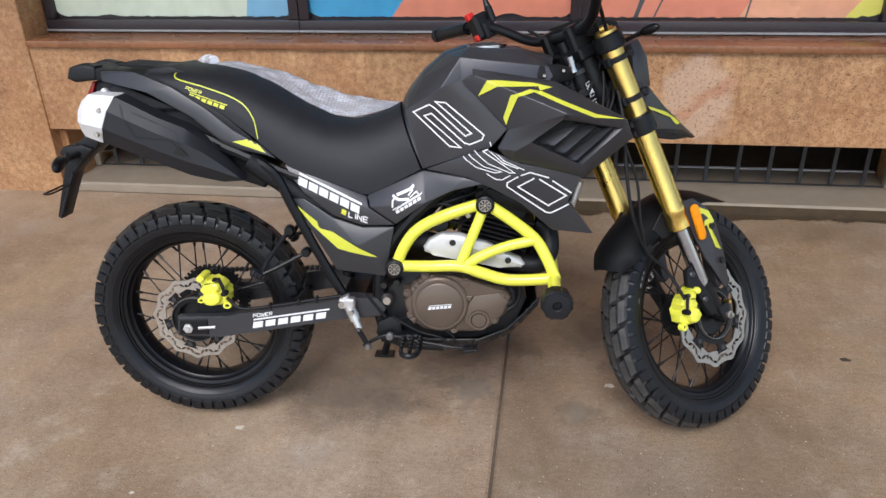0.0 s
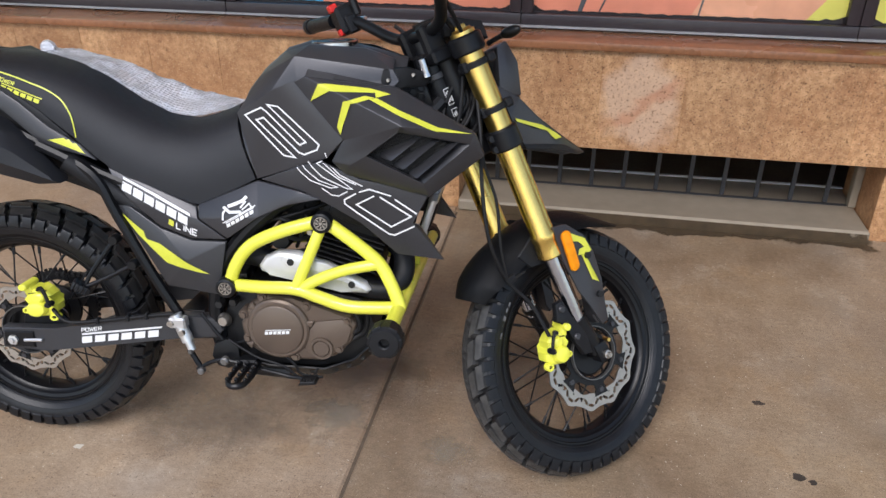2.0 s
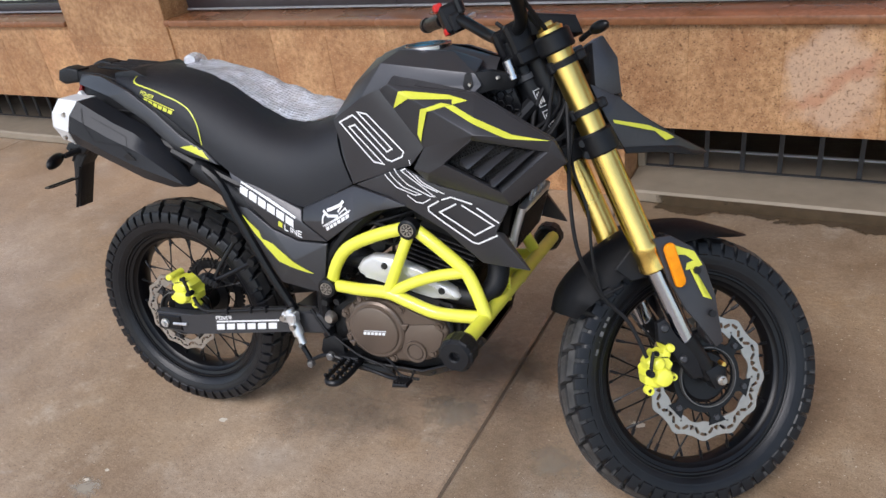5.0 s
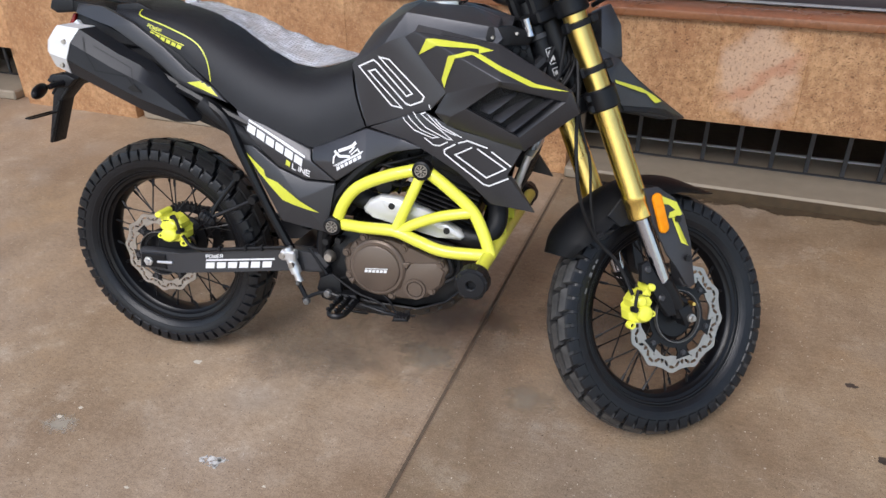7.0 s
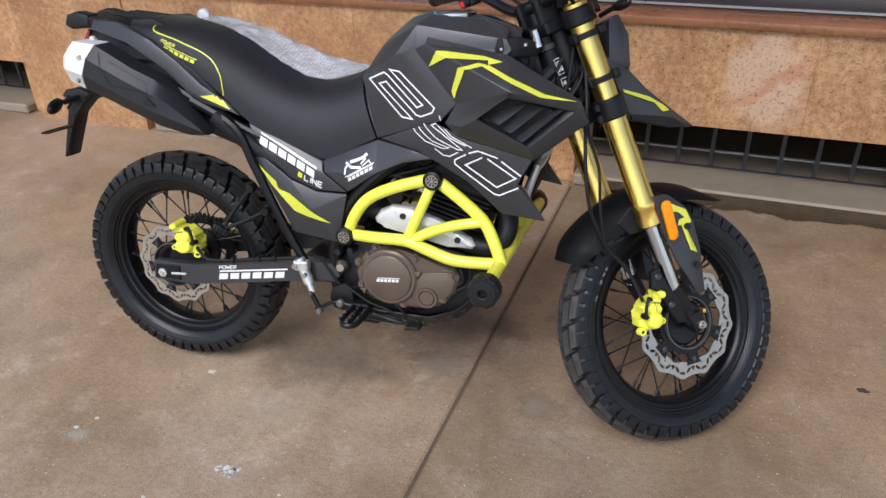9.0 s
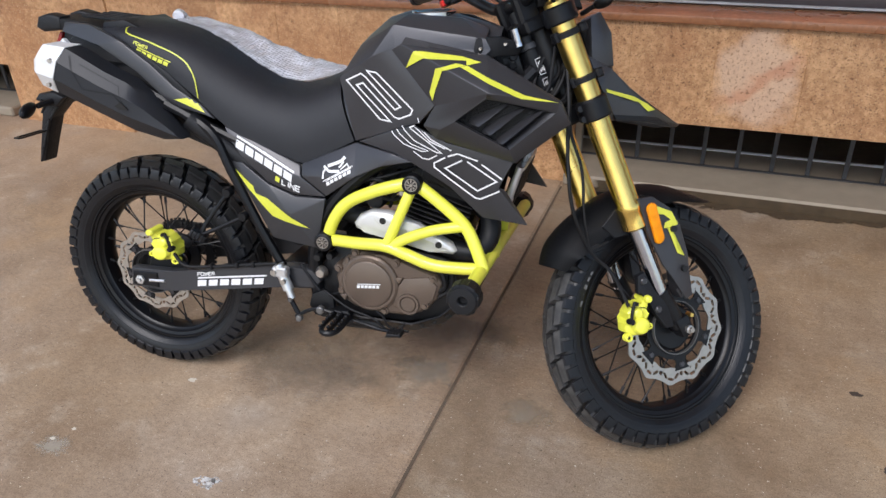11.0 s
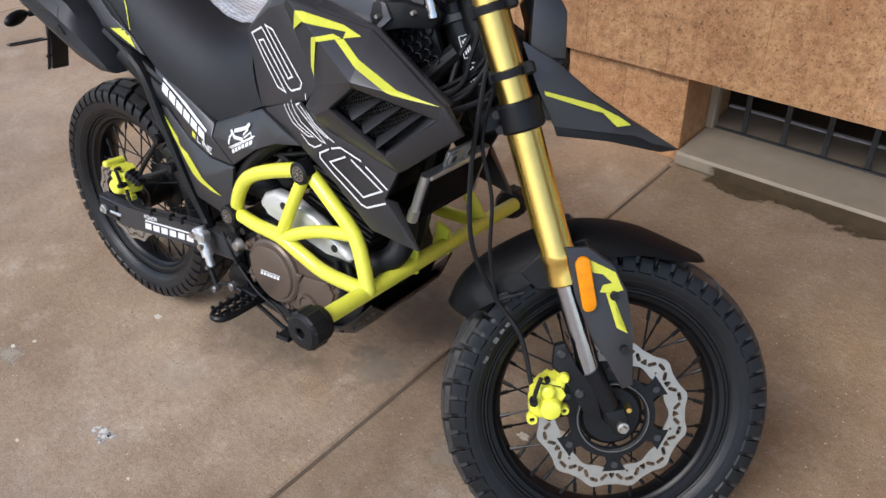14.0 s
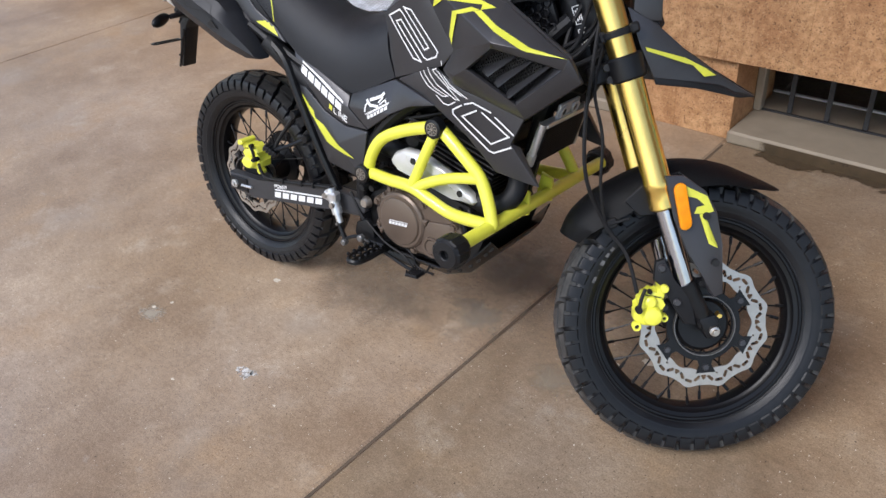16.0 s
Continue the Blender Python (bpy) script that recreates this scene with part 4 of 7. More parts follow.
# frame tubes, swingarm and shock
side("frame_rail", lambda b: tube(b, [(1.0, -0.03, 0.88), (0.86, -0.10, 0.74), (0.66, -0.125, 0.66), (0.53, -0.125, 0.52), (0.50, -0.12, 0.38), (0.53, -0.11, 0.27), (0.66, -0.10, 0.245)], 0.017, 10), FRAME)
side("subframe_rail", lambda b: tube(b, [(0.14, -0.13, 0.772), (0.254, -0.135, 0.715), (0.302, -0.135, 0.62), (0.369, -0.13, 0.475), (0.44, -0.12, 0.335)], 0.012, 8), FRAME)
side("subframe_rail", lambda b: tube(b, [(-0.06, -0.10, 0.86), (0.12, -0.115, 0.78), (0.30, -0.12, 0.70), (0.52, -0.12, 0.63)], 0.011, 8), FRAME)
bm = bmesh.new()
tube(bm, [(1.01, 0, 0.86), (0.94, 0, 0.68), (0.90, 0, 0.50), (0.86, 0, 0.38)], 0.021, 10)
part("down_tube", bm, FRAME, bike)
SWING = [(-0.030, 0.277), (-0.024, 0.331), (0.10, 0.334), (0.19, 0.352), (0.41, 0.390), (0.50, 0.392), (0.52, 0.36), (0.50, 0.338), (0.40, 0.330), (0.18, 0.292), (0.08, 0.276)]
swing = side("swingarm", lambda b: prism(b, SWING, -0.137, -0.108, 0.005, 2), CHARCOAL_PALE, "grey box-section swingarm")
bm = bmesh.new()
box(bm, 0.40, 0.47, -0.11, 0.11, 0.335, 0.39, 0.008)
part("swingarm_bridge", bm, FRAME, bike)
side("chain_adjuster", lambda b: prism(b, [(-0.022, 0.284), (-0.018, 0.322), (0.055, 0.325), (0.055, 0.284)], -0.141, -0.134, 0.002), FRAME)
side("axle_nut", lambda b: lathe(b, [(0.0001, -0.152), (0.006, -0.152), (0.007, -0.147), (0.013, -0.146), (0.013, -0.139), (0.0001, -0.139)], 6, c=(0.004, 0, 0.302)), ALLOY)
side("adjuster_bolt", lambda b: tube(b, [(0.03, -0.140, 0.302), (0.075, -0.140, 0.305)], 0.004, 6, 1), ALLOY)
bm = bmesh.new()
for k in range(11):
    lathe(bm, [(0.026, -0.005), (0.032, 0), (0.026, 0.005)], 18, axis="z", c=(0, 0, 0.02 + 0.019 * k), closed=True)
tube(bm, [(0, 0, 0), (0, 0, 0.25)], 0.017, 12, 1)
part("shock_absorber", bm, ENGINE, bike, m=Matrix.Translation((0.40, 0, 0.40)) @ pose(0, 0, 0, 0, 14, 0))
# chain run on the far side
for z0, z1 in ((0.385, 0.40), (0.215, 0.345)):
    bm = bmesh.new()
    for k in range(36):
        t = k / 35
        box(bm, 0.50 * t - 0.0055, 0.50 * t + 0.0055, 0.063, 0.076, z0 + (z1 - z0) * t - 0.006, z0 + (z1 - z0) * t + 0.006, 0.0015)
    part("chain_run", bm, ENGINE, bike, "dark drive chain run")

# rear brake: caliper, hose, master cylinder and pedal
def caliper(m, label):
    """Cast yellow caliper: waisted body, two piston lobes, slide pin tube, drilled ears and a black banjo fitting."""
    bm = bmesh.new()
    prism(bm, [(-0.026, -0.032), (-0.030, -0.014), (-0.022, -0.003), (-0.028, 0.012), (-0.020, 0.027), (-0.004, 0.030), (0.004, 0.040), (0.020, 0.040), (0.024, 0.024), (0.020, 0.012), (0.027, -0.002), (0.028, -0.024), (0.016, -0.038), (-0.008, -0.040)], -0.018, 0.022, 0.007, 3)
    c = part("brake_caliper", bm, YELLOW, bike, label, m=m)
    for x, z, r, y in ((0.006, -0.014, 0.0205, -0.035), (-0.004, 0.013, 0.0140, -0.029)):
        bm = bmesh.new()
        lathe(bm, [(0.0001, y), (r * 0.55, y), (r * 0.82, y + 0.0025), (r * 0.96, y + 0.007), (r, y + 0.012), (r, -0.012), (0.0001, -0.012)], 24, c=(x, 0, z))
        part("piston_lobe", bm, YELLOW, c)
    bm = bmesh.new()
    lathe(bm, [(0.0001, -0.034), (0.006, -0.034), (0.0085, -0.031), (0.0090, -0.027), (0.0090, 0.016), (0.0001, 0.016)], 16, c=(0.015, 0, 0.047))
    part("pin_boss", bm, YELLOW, c)
    bm = bmesh.new()
    prism(bm, [(0.004, 0.028), (0.006, 0.046), (0.022, 0.046), (0.022, 0.026)], -0.020, 0.010, 0.004, 2)
    part("pin_arm", bm, YELLOW, c)
    for x, z, r in ((-0.018, -0.044, 0.0095), (0.032, -0.016, 0.0080)):
        bm = bmesh.new()
        lathe(bm, [(r * 0.5, -0.020), (r * 0.9, -0.020), (r, -0.018), (r, -0.004), (r * 0.5, -0.004)], 18, c=(x, 0, z), closed=True)
        part("ear", bm, YELLOW, c)
        bm = bmesh.new()
        lathe(bm, [(0.0001, -0.015), (r * 0.52, -0.015), (r * 0.52, -0.003), (0.0001, -0.003)], 10, c=(x, 0, z))
        part("pin_end", bm, ENGINE, c)
    bm = bmesh.new()
    for y, r in ((-0.042, 0.0050), (-0.038, 0.0070), (-0.034, 0.0055), (-0.030, 0.0072), (-0.026, 0.0060)):
        lathe(bm, [(0.0001, y), (r, y), (r, y + 0.0048), (0.0001, y + 0.0048)], 12, c=(-0.026, 0, -0.004))
    part("banjo_fitting", bm, PLASTIC, c, "black banjo fitting")
    bm = bmesh.new()
    tube(bm, [(-0.026, -0.034, -0.002), (-0.027, -0.035, 0.018), (-0.024, -0.035, 0.042)], 0.0038, 8, 3)
    part("hose_end", bm, PLASTIC, c)
    # raised dark strips paint the shade of grooves in the casting
    for x0, x1, z0, z1 in ((-0.020, 0.016, 0.0245, 0.0268), (0.006, 0.014, 0.030, 0.0318)):
        bm = bmesh.new()
        box(bm, x0, x1, -0.0195, -0.010, z0, z1, 0.0006)
        part("groove_shade_strip", bm, ENGINE, c)
    bm = bmesh.new()
    lathe(bm, [(0.0001, -0.026), (0.0042, -0.026), (0.0055, -0.022), (0.0055, -0.014), (0.0001, -0.014)], 6, c=(-0.010, 0, 0.034))
    part("bleed_screw", bm, PLASTIC, c)
    return c


caliper(pose(0.078, -0.112, 0.398, 0, -12, 0) @ Matrix.Diagonal((-1.25, 1.0, 0.95, 1.0)), "neon yellow rear brake caliper")
bm = bmesh.new()
prism(bm, [(0.0, 0.29), (0.02, 0.36), (0.09, 0.38), (0.13, 0.34), (0.09, 0.33), (0.05, 0.29)], -0.108, -0.096, 0.003)
part("caliper_bracket", bm, FRAME, bike)
bm = bmesh.new()
tube(bm, [(0.112, -0.135, 0.385), (0.15, -0.148, 0.362), (0.22, -0.145, 0.366), (0.33, -0.145, 0.385), (0.41, -0.145, 0.398)], 0.0045, 8)
part("brake_hose", bm, HOSE, bike)
for x, z in ((0.225, 0.368), (0.30, 0.381), (0.345, 0.388)):
    bm = bmesh.new()
    box(bm, x - 0.004, x + 0.004, -0.153, -0.136, z - 0.008, z + 0.008, 0.002)
    part("hose_clip", bm, PLASTIC, bike)
bm = bmesh.new()
tube(bm, [(0.418, -0.155, 0.402), (0.444, -0.160, 0.340)], 0.0135, 14, 1)
tube(bm, [(0.444, -0.160, 0.340), (0.453, -0.162, 0.318)], 0.009, 12, 1)
box(bm, 0.405, 0.445, -0.170, -0.145, 0.372, 0.398, 0.004)
box(bm, 0.428, 0.452, -0.166, -0.150, 0.346, 0.362, 0.004)
mc = part("master_cylinder", bm, ALLOY, bike, "silver rear brake master cylinder")
for x, z in ((0.412, 0.386), (0.436, 0.364)):
    bm = bmesh.new()
    lathe(bm, [(0.0001, -0.176), (0.007, -0.176), (0.008, -0.166), (0.0001, -0.166)], 10, c=(x, 0, z))
    part("bolt", bm, STEEL, mc)
bm = bmesh.new()
tube(bm, [(0.446, -0.162, 0.32), (0.468, -0.165, 0.282), (0.474, -0.165, 0.268)], 0.0065, 8, 2)
part("push_rod", bm, FRAME, bike)
bm = bmesh.new()
tube(bm, [(0.462, -0.165, 0.272), (0.52, -0.165, 0.300), (0.60, -0.165, 0.285), (0.65, -0.172, 0.280), (0.69, -0.178, 0.276), (0.735, -0.188, 0.281)], 0.0048, 8)
prism(bm, [(0.712, 0.276), (0.752, 0.282), (0.748, 0.289), (0.716, 0.286)], -0.216, -0.182, 0.002)
for k in range(5):
    for y in (-0.212, -0.188):
        box(bm, 0.716 + 0.0075 * k, 0.720 + 0.0075 * k, y - 0.002, y + 0.002, 0.284, 0.293, 0.0008)
part("brake_pedal", bm, FRAME, bike, "black rear brake pedal")


for x, y, z, r in ((0.474, -0.172, 0.272, 0.0085), (0.530, -0.168, 0.300, 0.0100), (0.452, -0.168, 0.318, 0.0055)):
    bm = bmesh.new()
    lathe(bm, [(0.0001, y - 0.008), (r * 0.7, y - 0.008), (r, y - 0.005), (r, y + 0.006), (0.0001, y + 0.006)], 12, c=(x, 0, z))
    part("linkage_bolt", bm, GREY_DARK, bike)
bm = bmesh.new()
tube(bm, [(0.535, -0.150, 0.345), (0.60, -0.158, 0.310), (0.66, -0.158, 0.292), (0.70, -0.156, 0.262), (0.725, -0.152, 0.262), (0.74, -0.150, 0.286)], 0.0028, 6, 5)
part("switch_wire", bm, HOSE, bike)
bm = bmesh.new()
prism(bm, [(0.492, 0.300), (0.500, 0.330), (0.530, 0.345), (0.556, 0.330), (0.560, 0.285), (0.530, 0.270), (0.505, 0.275)], -0.150, -0.132, 0.004, 2)
part("peg_bracket", bm, FRAME, bike, "black footpeg bracket")


def footpeg(b):
    prism(b, [(0.545, 0.300), (0.60, 0.302), (0.60, 0.276), (0.545, 0.276)], -0.165, -0.13, 0.004)
    tube(b, [(0.567, -0.165, 0.293), (0.564, -0.21, 0.293), (0.566, -0.245, 0.293), (0.576, -0.261, 0.293), (0.586, -0.264, 0.293), (0.598, -0.260, 0.293), (0.606, -0.245, 0.293), (0.608, -0.21, 0.293), (0.606, -0.165, 0.293)], 0.0055, 8, 3, 1.3)
    box(b, 0.582, 0.590, -0.262, -0.165, 0.286, 0.297, 0.002)
    for y in (-0.25, -0.23, -0.21, -0.19, -0.175):
        for x in (0.566, 0.586, 0.606):
            box(b, x - 0.004, x + 0.004, y - 0.004, y + 0.004, 0.299, 0.307, 0.002)


side("footpeg", footpeg, FRAME, "black toothed metal footpeg")
side("passenger_peg_hanger", lambda b: (tube(b, [(0.287, -0.137, 0.566), (0.234, -0.15, 0.495), (0.216, -0.158, 0.462)], 0.0052, 8, 3), tube(b, [(0.324, -0.137, 0.509), (0.262, -0.15, 0.478), (0.216, -0.16, 0.458)], 0.0052, 8, 3),
                                         lathe(b, [(0.0001, -0.150), (0.010, -0.150), (0.012, -0.146), (0.012, -0.13), (0.0001, -0.13)], 14, c=(0.289, 0, 0.568)), lathe(b, [(0.0001, -0.150), (0.010, -0.150), (0.012, -0.146), (0.012, -0.13), (0.0001, -0.13)], 14, c=(0.326, 0, 0.511))), FRAME)
PEG = Matrix.Translation((0.212, -0.162, 0.456)) @ pose(0, 0, 0, 0, 35, 20) @ Matrix.Scale(0.78, 4)
for s in (-1, 1):
    bm = bmesh.new()
    box(bm, -0.032, 0.022, -0.016, 0.016, -0.011, 0.011, 0.005, PEG, 2)
    if s > 0:
        bmesh.ops.scale(bm, vec=(1, -1, 1), verts=bm.verts)
    peg = part("passenger_peg", bm, RUBBER, bike, "folded black rubber passenger peg")
    for k in range(4):
        bm = bmesh.new()
        box(bm, -0.028 + 0.012 * k, -0.022 + 0.012 * k, -0.018, 0.018, -0.013, 0.013, 0.002, PEG)
        if s > 0:
            bmesh.ops.scale(bm, vec=(1, -1, 1), verts=bm.verts)
        part("peg_rib", bm, RUBBER, peg)

# engine
bm = bmesh.new()
prism(bm, [(0.52, 0.30), (0.50, 0.38), (0.56, 0.46), (0.66, 0.48), (0.84, 0.45), (0.87, 0.38), (0.84, 0.30), (0.74, 0.27), (0.58, 0.27)], -0.115, 0.125, 0.012, 2)
engine = part("engine", bm, ENGINE, bike, "dark single-cylinder engine block")
bm = bmesh.new()
prism(bm, [(0.575, 0.335), (0.565, 0.385), (0.588, 0.435), (0.632, 0.462), (0.69, 0.455), (0.73, 0.443), (0.815, 0.428), (0.832, 0.40), (0.818, 0.355), (0.78, 0.318), (0.735, 0.305), (0.67, 0.302), (0.61, 0.312)], -0.150, -0.112, 0.012, 3)
cover = part("engine_cover", bm, BRONZE, engine, "bronze painted clutch cover")
bm = bmesh.new()
lathe(bm, [(0.0001, -0.166), (0.054, -0.166), (0.058, -0.164), (0.060, -0.160), (0.066, -0.160), (0.071, -0.156), (0.073, -0.148), (0.0001, -0.148)], 48, c=(0.655, 0, 0.383))
part("clutch_dome", bm, BRONZE, engine, "round bronze clutch dome")
bm = bmesh.new()
lathe(bm, [(0.0001, -0.160), (0.017, -0.160), (0.019, -0.157), (0.021, -0.161), (0.026, -0.161), (0.028, -0.148), (0.0001, -0.148)], 32, c=(0.752, 0, 0.342))
part("oil_filter_cap", bm, BRONZE, engine)
for x, z in ((0.582, 0.352), (0.575, 0.41), (0.62, 0.455), (0.72, 0.44), (0.81, 0.41), (0.79, 0.34), (0.69, 0.313)):
    bm = bmesh.new()
    lathe(bm, [(0.0001, -0.157), (0.006, -0.157), (0.007, -0.149), (0.0001, -0.149)], 8, c=(x, 0, z))
    part("cover_bolt", bm, BRONZE, engine)
    bm = bmesh.new()
    lathe(bm, [(0.0001, -0.152), (0.0095, -0.152), (0.0115, -0.149), (0.0125, -0.115), (0.0001, -0.115)], 14, c=(x, 0, z))
    part("bolt_boss", bm, BRONZE, engine)
for x, z, a in ((0.728, 0.400, 160), (0.600, 0.432, -40), (0.590, 0.340, 40)):
    bm = bmesh.new()
    q = [Vector((0.014 * math.cos(radians(a + e)) * k, 0.014 * math.sin(radians(a + e)) * k)) for e, k in ((0, 1.0), (125, 0.8), (235, 0.8))]
    prism(bm, [(x + p.x, z + p.y) for p in q], -0.158, -0.148, 0.002)
    part("cover_rib", bm, BRONZE, engine)
bm = bmesh.new()
prism(bm, [(0.715, 0.330), (0.718, 0.372), (0.74, 0.405), (0.80, 0.415), (0.822, 0.395), (0.812, 0.36), (0.775, 0.325), (0.745, 0.312)], -0.155, -0.146, 0.004, 2)
part("cover_step", bm, BRONZE, engine)
# finned barrel and head, leaning forward
TILT_CYL = Matrix.Translation((0.765, 0, 0.455)) @ pose(0, 0, 0, 0, 16, 0)
bm = bmesh.new()
box(bm, -0.062, 0.062, -0.075, 0.075, -0.02, 0.17, 0.004, TILT_CYL)
part("cylinder", bm, ENGINE, engine, "black cylinder barrel")
for k in range(13):
    z = 0.012 * k
    bm = bmesh.new()
    box(bm, -0.085, 0.085, -0.098, 0.098, z, z + 0.0045, 0.0015, TILT_CYL)
    part("cooling_fin", bm, ENGINE, engine)
bm = bmesh.new()
box(bm, -0.078, 0.078, -0.092, 0.092, 0.165, 0.215, 0.012, TILT_CYL, 2)
box(bm, -0.05, 0.05, -0.105, -0.09, 0.175, 0.205, 0.006, TILT_CYL, 2)
part("cylinder_head", bm, ENGINE, engine)
bm = bmesh.new()
tube(bm, [(0.675, -0.10, 0.603), (0.690, -0.102, 0.606)], 0.007, 10, 2)
part("intake_fitting", bm, RED, engine, "red rubber vacuum cap")
bm = bmesh.new()
lathe(bm, [(0.0001, -0.11), (0.020, -0.11), (0.024, -0.10), (0.024, -0.04), (0.0001, -0.04)], 18, c=(0.655, 0, 0.575))
tube(bm, [(0.63, -0.05, 0.58), (0.60, -0.04, 0.59), (0.56, -0.03, 0.60)], 0.03, 14, 4)
part("carburettor", bm, ENGINE, engine)
bm = bmesh.new()
tube(bm, [(0.90, -0.045, 0.56), (0.922, -0.06, 0.545), (0.924, -0.085, 0.50), (0.895, -0.11, 0.475), (0.84, -0.115, 0.482), (0.74, -0.113, 0.512), (0.63, -0.11, 0.532), (0.52, -0.105, 0.555), (0.36, -0.10, 0.62), (0.20, -0.13, 0.74)], 0.024, 14, 5)
header = part("exhaust_pipe", bm, PLASTIC, bike, "black exhaust header pipe")
SHIELD = [(0.616, 0.527), (0.630, 0.548), (0.660, 0.563), (0.705, 0.562), (0.770, 0.538), (0.852, 0.500), (0.864, 0.484), (0.855, 0.474), (0.800, 0.477), (0.715, 0.494), (0.640, 0.508), (0.620, 0.514)]
bm = bmesh.new()
prism(bm, SHIELD, -0.147, -0.118, 0.011, 4)
shield = part("heat_shield", bm, SILVER_PAINT, header, "silver heat shield")
for x, z in ((0.688, 0.540), (0.822, 0.496)):
    bm = bmesh.new()
    lathe(bm, [(0.0001, -0.149), (0.0075, -0.149), (0.009, -0.144), (0.0001, -0.144)], 12, c=(x, 0, z))
    part("bolt", bm, ENGINE, shield)
    bm = bmesh.new()
    tube(bm, [(x + 0.020 * math.cos(a) + 0.003 * math.sin(a), -0.1462, z - 0.007 * math.cos(a) + 0.011 * math.sin(a)) for a in (2 * math.pi * k / 16 for k in range(17))], 0.0014, 5, 1)
    part("pressed_rim", bm, ALLOY, shield)
bm = bmesh.new()
prism(bm, [(0.47, 0.47), (0.46, 0.62), (0.56, 0.67), (0.74, 0.70), (0.74, 0.63), (0.66, 0.60), (0.60, 0.53), (0.56, 0.47)], -0.07, 0.07, 0.01, 2)
part("airbox", bm, PLASTIC, bike, "black plastic airbox")
for k, (mat, pts) in enumerate(((HOSE, [(0.60, -0.09, 0.60), (0.64, -0.12, 0.625), (0.69, -0.12, 0.64), (0.76, -0.09, 0.66)]), (HOSE, [(0.62, -0.10, 0.58), (0.66, -0.125, 0.60), (0.70, -0.12, 0.585), (0.74, -0.10, 0.60)]),
                               (ENGINE, [(0.63, -0.095, 0.612), (0.66, -0.125, 0.632), (0.685, -0.124, 0.625), (0.70, -0.11, 0.61)]), (BRONZE, [(0.60, -0.09, 0.575), (0.625, -0.12, 0.59), (0.65, -0.12, 0.61), (0.67, -0.10, 0.64)]),
                               (HOSE, [(0.71, -0.09, 0.65), (0.72, -0.12, 0.62), (0.705, -0.12, 0.59), (0.69, -0.10, 0.56)]))):
    bm = bmesh.new()
    tube(bm, pts, 0.0042 if k != 1 else 0.006, 7, 5)
    part("engine_wire", bm, mat, bike)
for x, z in ((0.655, 0.60), (0.70, 0.615), (0.725, 0.60), (0.635, 0.635)):
    bm = bmesh.new()
    lathe(bm, [(0.0001, -0.118), (0.006, -0.118), (0.008, -0.112), (0.008, -0.09), (0.0001, -0.09)], 10, c=(x, 0, z))
    part("fitting", bm, STEEL, bike)
# cross hoses and wires beside the motor
bm = bmesh.new()
tube(bm, [(0.80, -0.12, 0.445), (0.83, -0.14, 0.42), (0.835, -0.14, 0.39), (0.815, -0.14, 0.375)], 0.0065, 8)
tube(bm, [(0.83, -0.12, 0.45), (0.85, -0.13, 0.42), (0.845, -0.13, 0.38), (0.82, -0.135, 0.36)], 0.0065, 8)
part("oil_line", bm, HOSE, bike)
bm = bmesh.new()
tube(bm, [(0.545, -0.14, 0.33), (0.60, -0.15, 0.345), (0.68, -0.15, 0.30), (0.70, -0.15, 0.27), (0.75, -0.15, 0.265)], 0.003, 6)
tube(bm, [(0.47, -0.135, 0.40), (0.50, -0.14, 0.36), (0.52, -0.14, 0.33), (0.50, -0.14, 0.31)], 0.004, 6)
part("wiring", bm, HOSE, bike)
for x, z in ((0.515, 0.425), (0.548, 0.432)):
    bm = bmesh.new()
    lathe(bm, [(0.0001, -0.142), (0.008, -0.142), (0.010, -0.136), (0.010, -0.12), (0.0001, -0.12)], 10, c=(x, 0, z))
    part("frame_bolt", bm, ENGINE, bike)
bm = bmesh.new()
lathe(bm, [(0.0001, -0.145), (0.010, -0.145), (0.014, -0.138), (0.017, -0.13), (0.0001, -0.13)], 14, c=(0.522, 0, 0.385))
part("swingarm_pivot", bm, STEEL, bike)

# skid plate with drilled edge
bm = bmesh.new()
pts = [(0.55, 0.262), (0.62, 0.246), (0.75, 0.246), (0.82, 0.276), (0.865, 0.322), (0.898, 0.362)]
for s in (-1, 1):
    for (x0, z0), (x1, z1) in zip(pts, pts[1:]):
        v = [(x0, s * 0.13, z0 + 0.032), (x1, s * 0.13, z1 + 0.032), (x1, s * 0.095, z1), (x0, s * 0.095, z0)]
        bm.faces.new([bm.verts.new(q) for q in v])
for (x0, z0), (x1, z1) in zip(pts, pts[1:]):
    bm.faces.new([bm.verts.new(q) for q in ((x0, -0.095, z0), (x1, -0.095, z1), (x1, 0.095, z1), (x0, 0.095, z0))])
bmesh.ops.remove_doubles(bm, verts=bm.verts, dist=0.0005)
bmesh.ops.solidify(bm, geom=bm.faces[:], thickness=0.004)
skid = part("skid_plate", bm, FRAME, bike, "black drilled metal skid plate")
for (x0, z0), (x1, z1) in zip(pts, pts[1:]):
    for t in (0.3, 0.75):
        # each hole is a solid near-black disc; its shade is in the colour
        bm = bmesh.new()
        x, z = x0 + (x1 - x0) * t, z0 + (z1 - z0) * t + 0.016
        lathe(bm, [(0.0001, -0.1185), (0.0065, -0.1185), (0.0085, -0.116), (0.0001, -0.116)], 10, c=(x, 0, z))
        part("hole_shade_disc", bm, PAINTED_DARK, skid)
bm = bmesh.new()
tube(bm, [(0.52, 0.14, 0.28), (0.49, 0.20, 0.18), (0.45, 0.245, 0.045)], 0.011, 10, 3)
box(bm, 0.42, 0.48, 0.23, 0.27, 0.038, 0.046, 0.003)
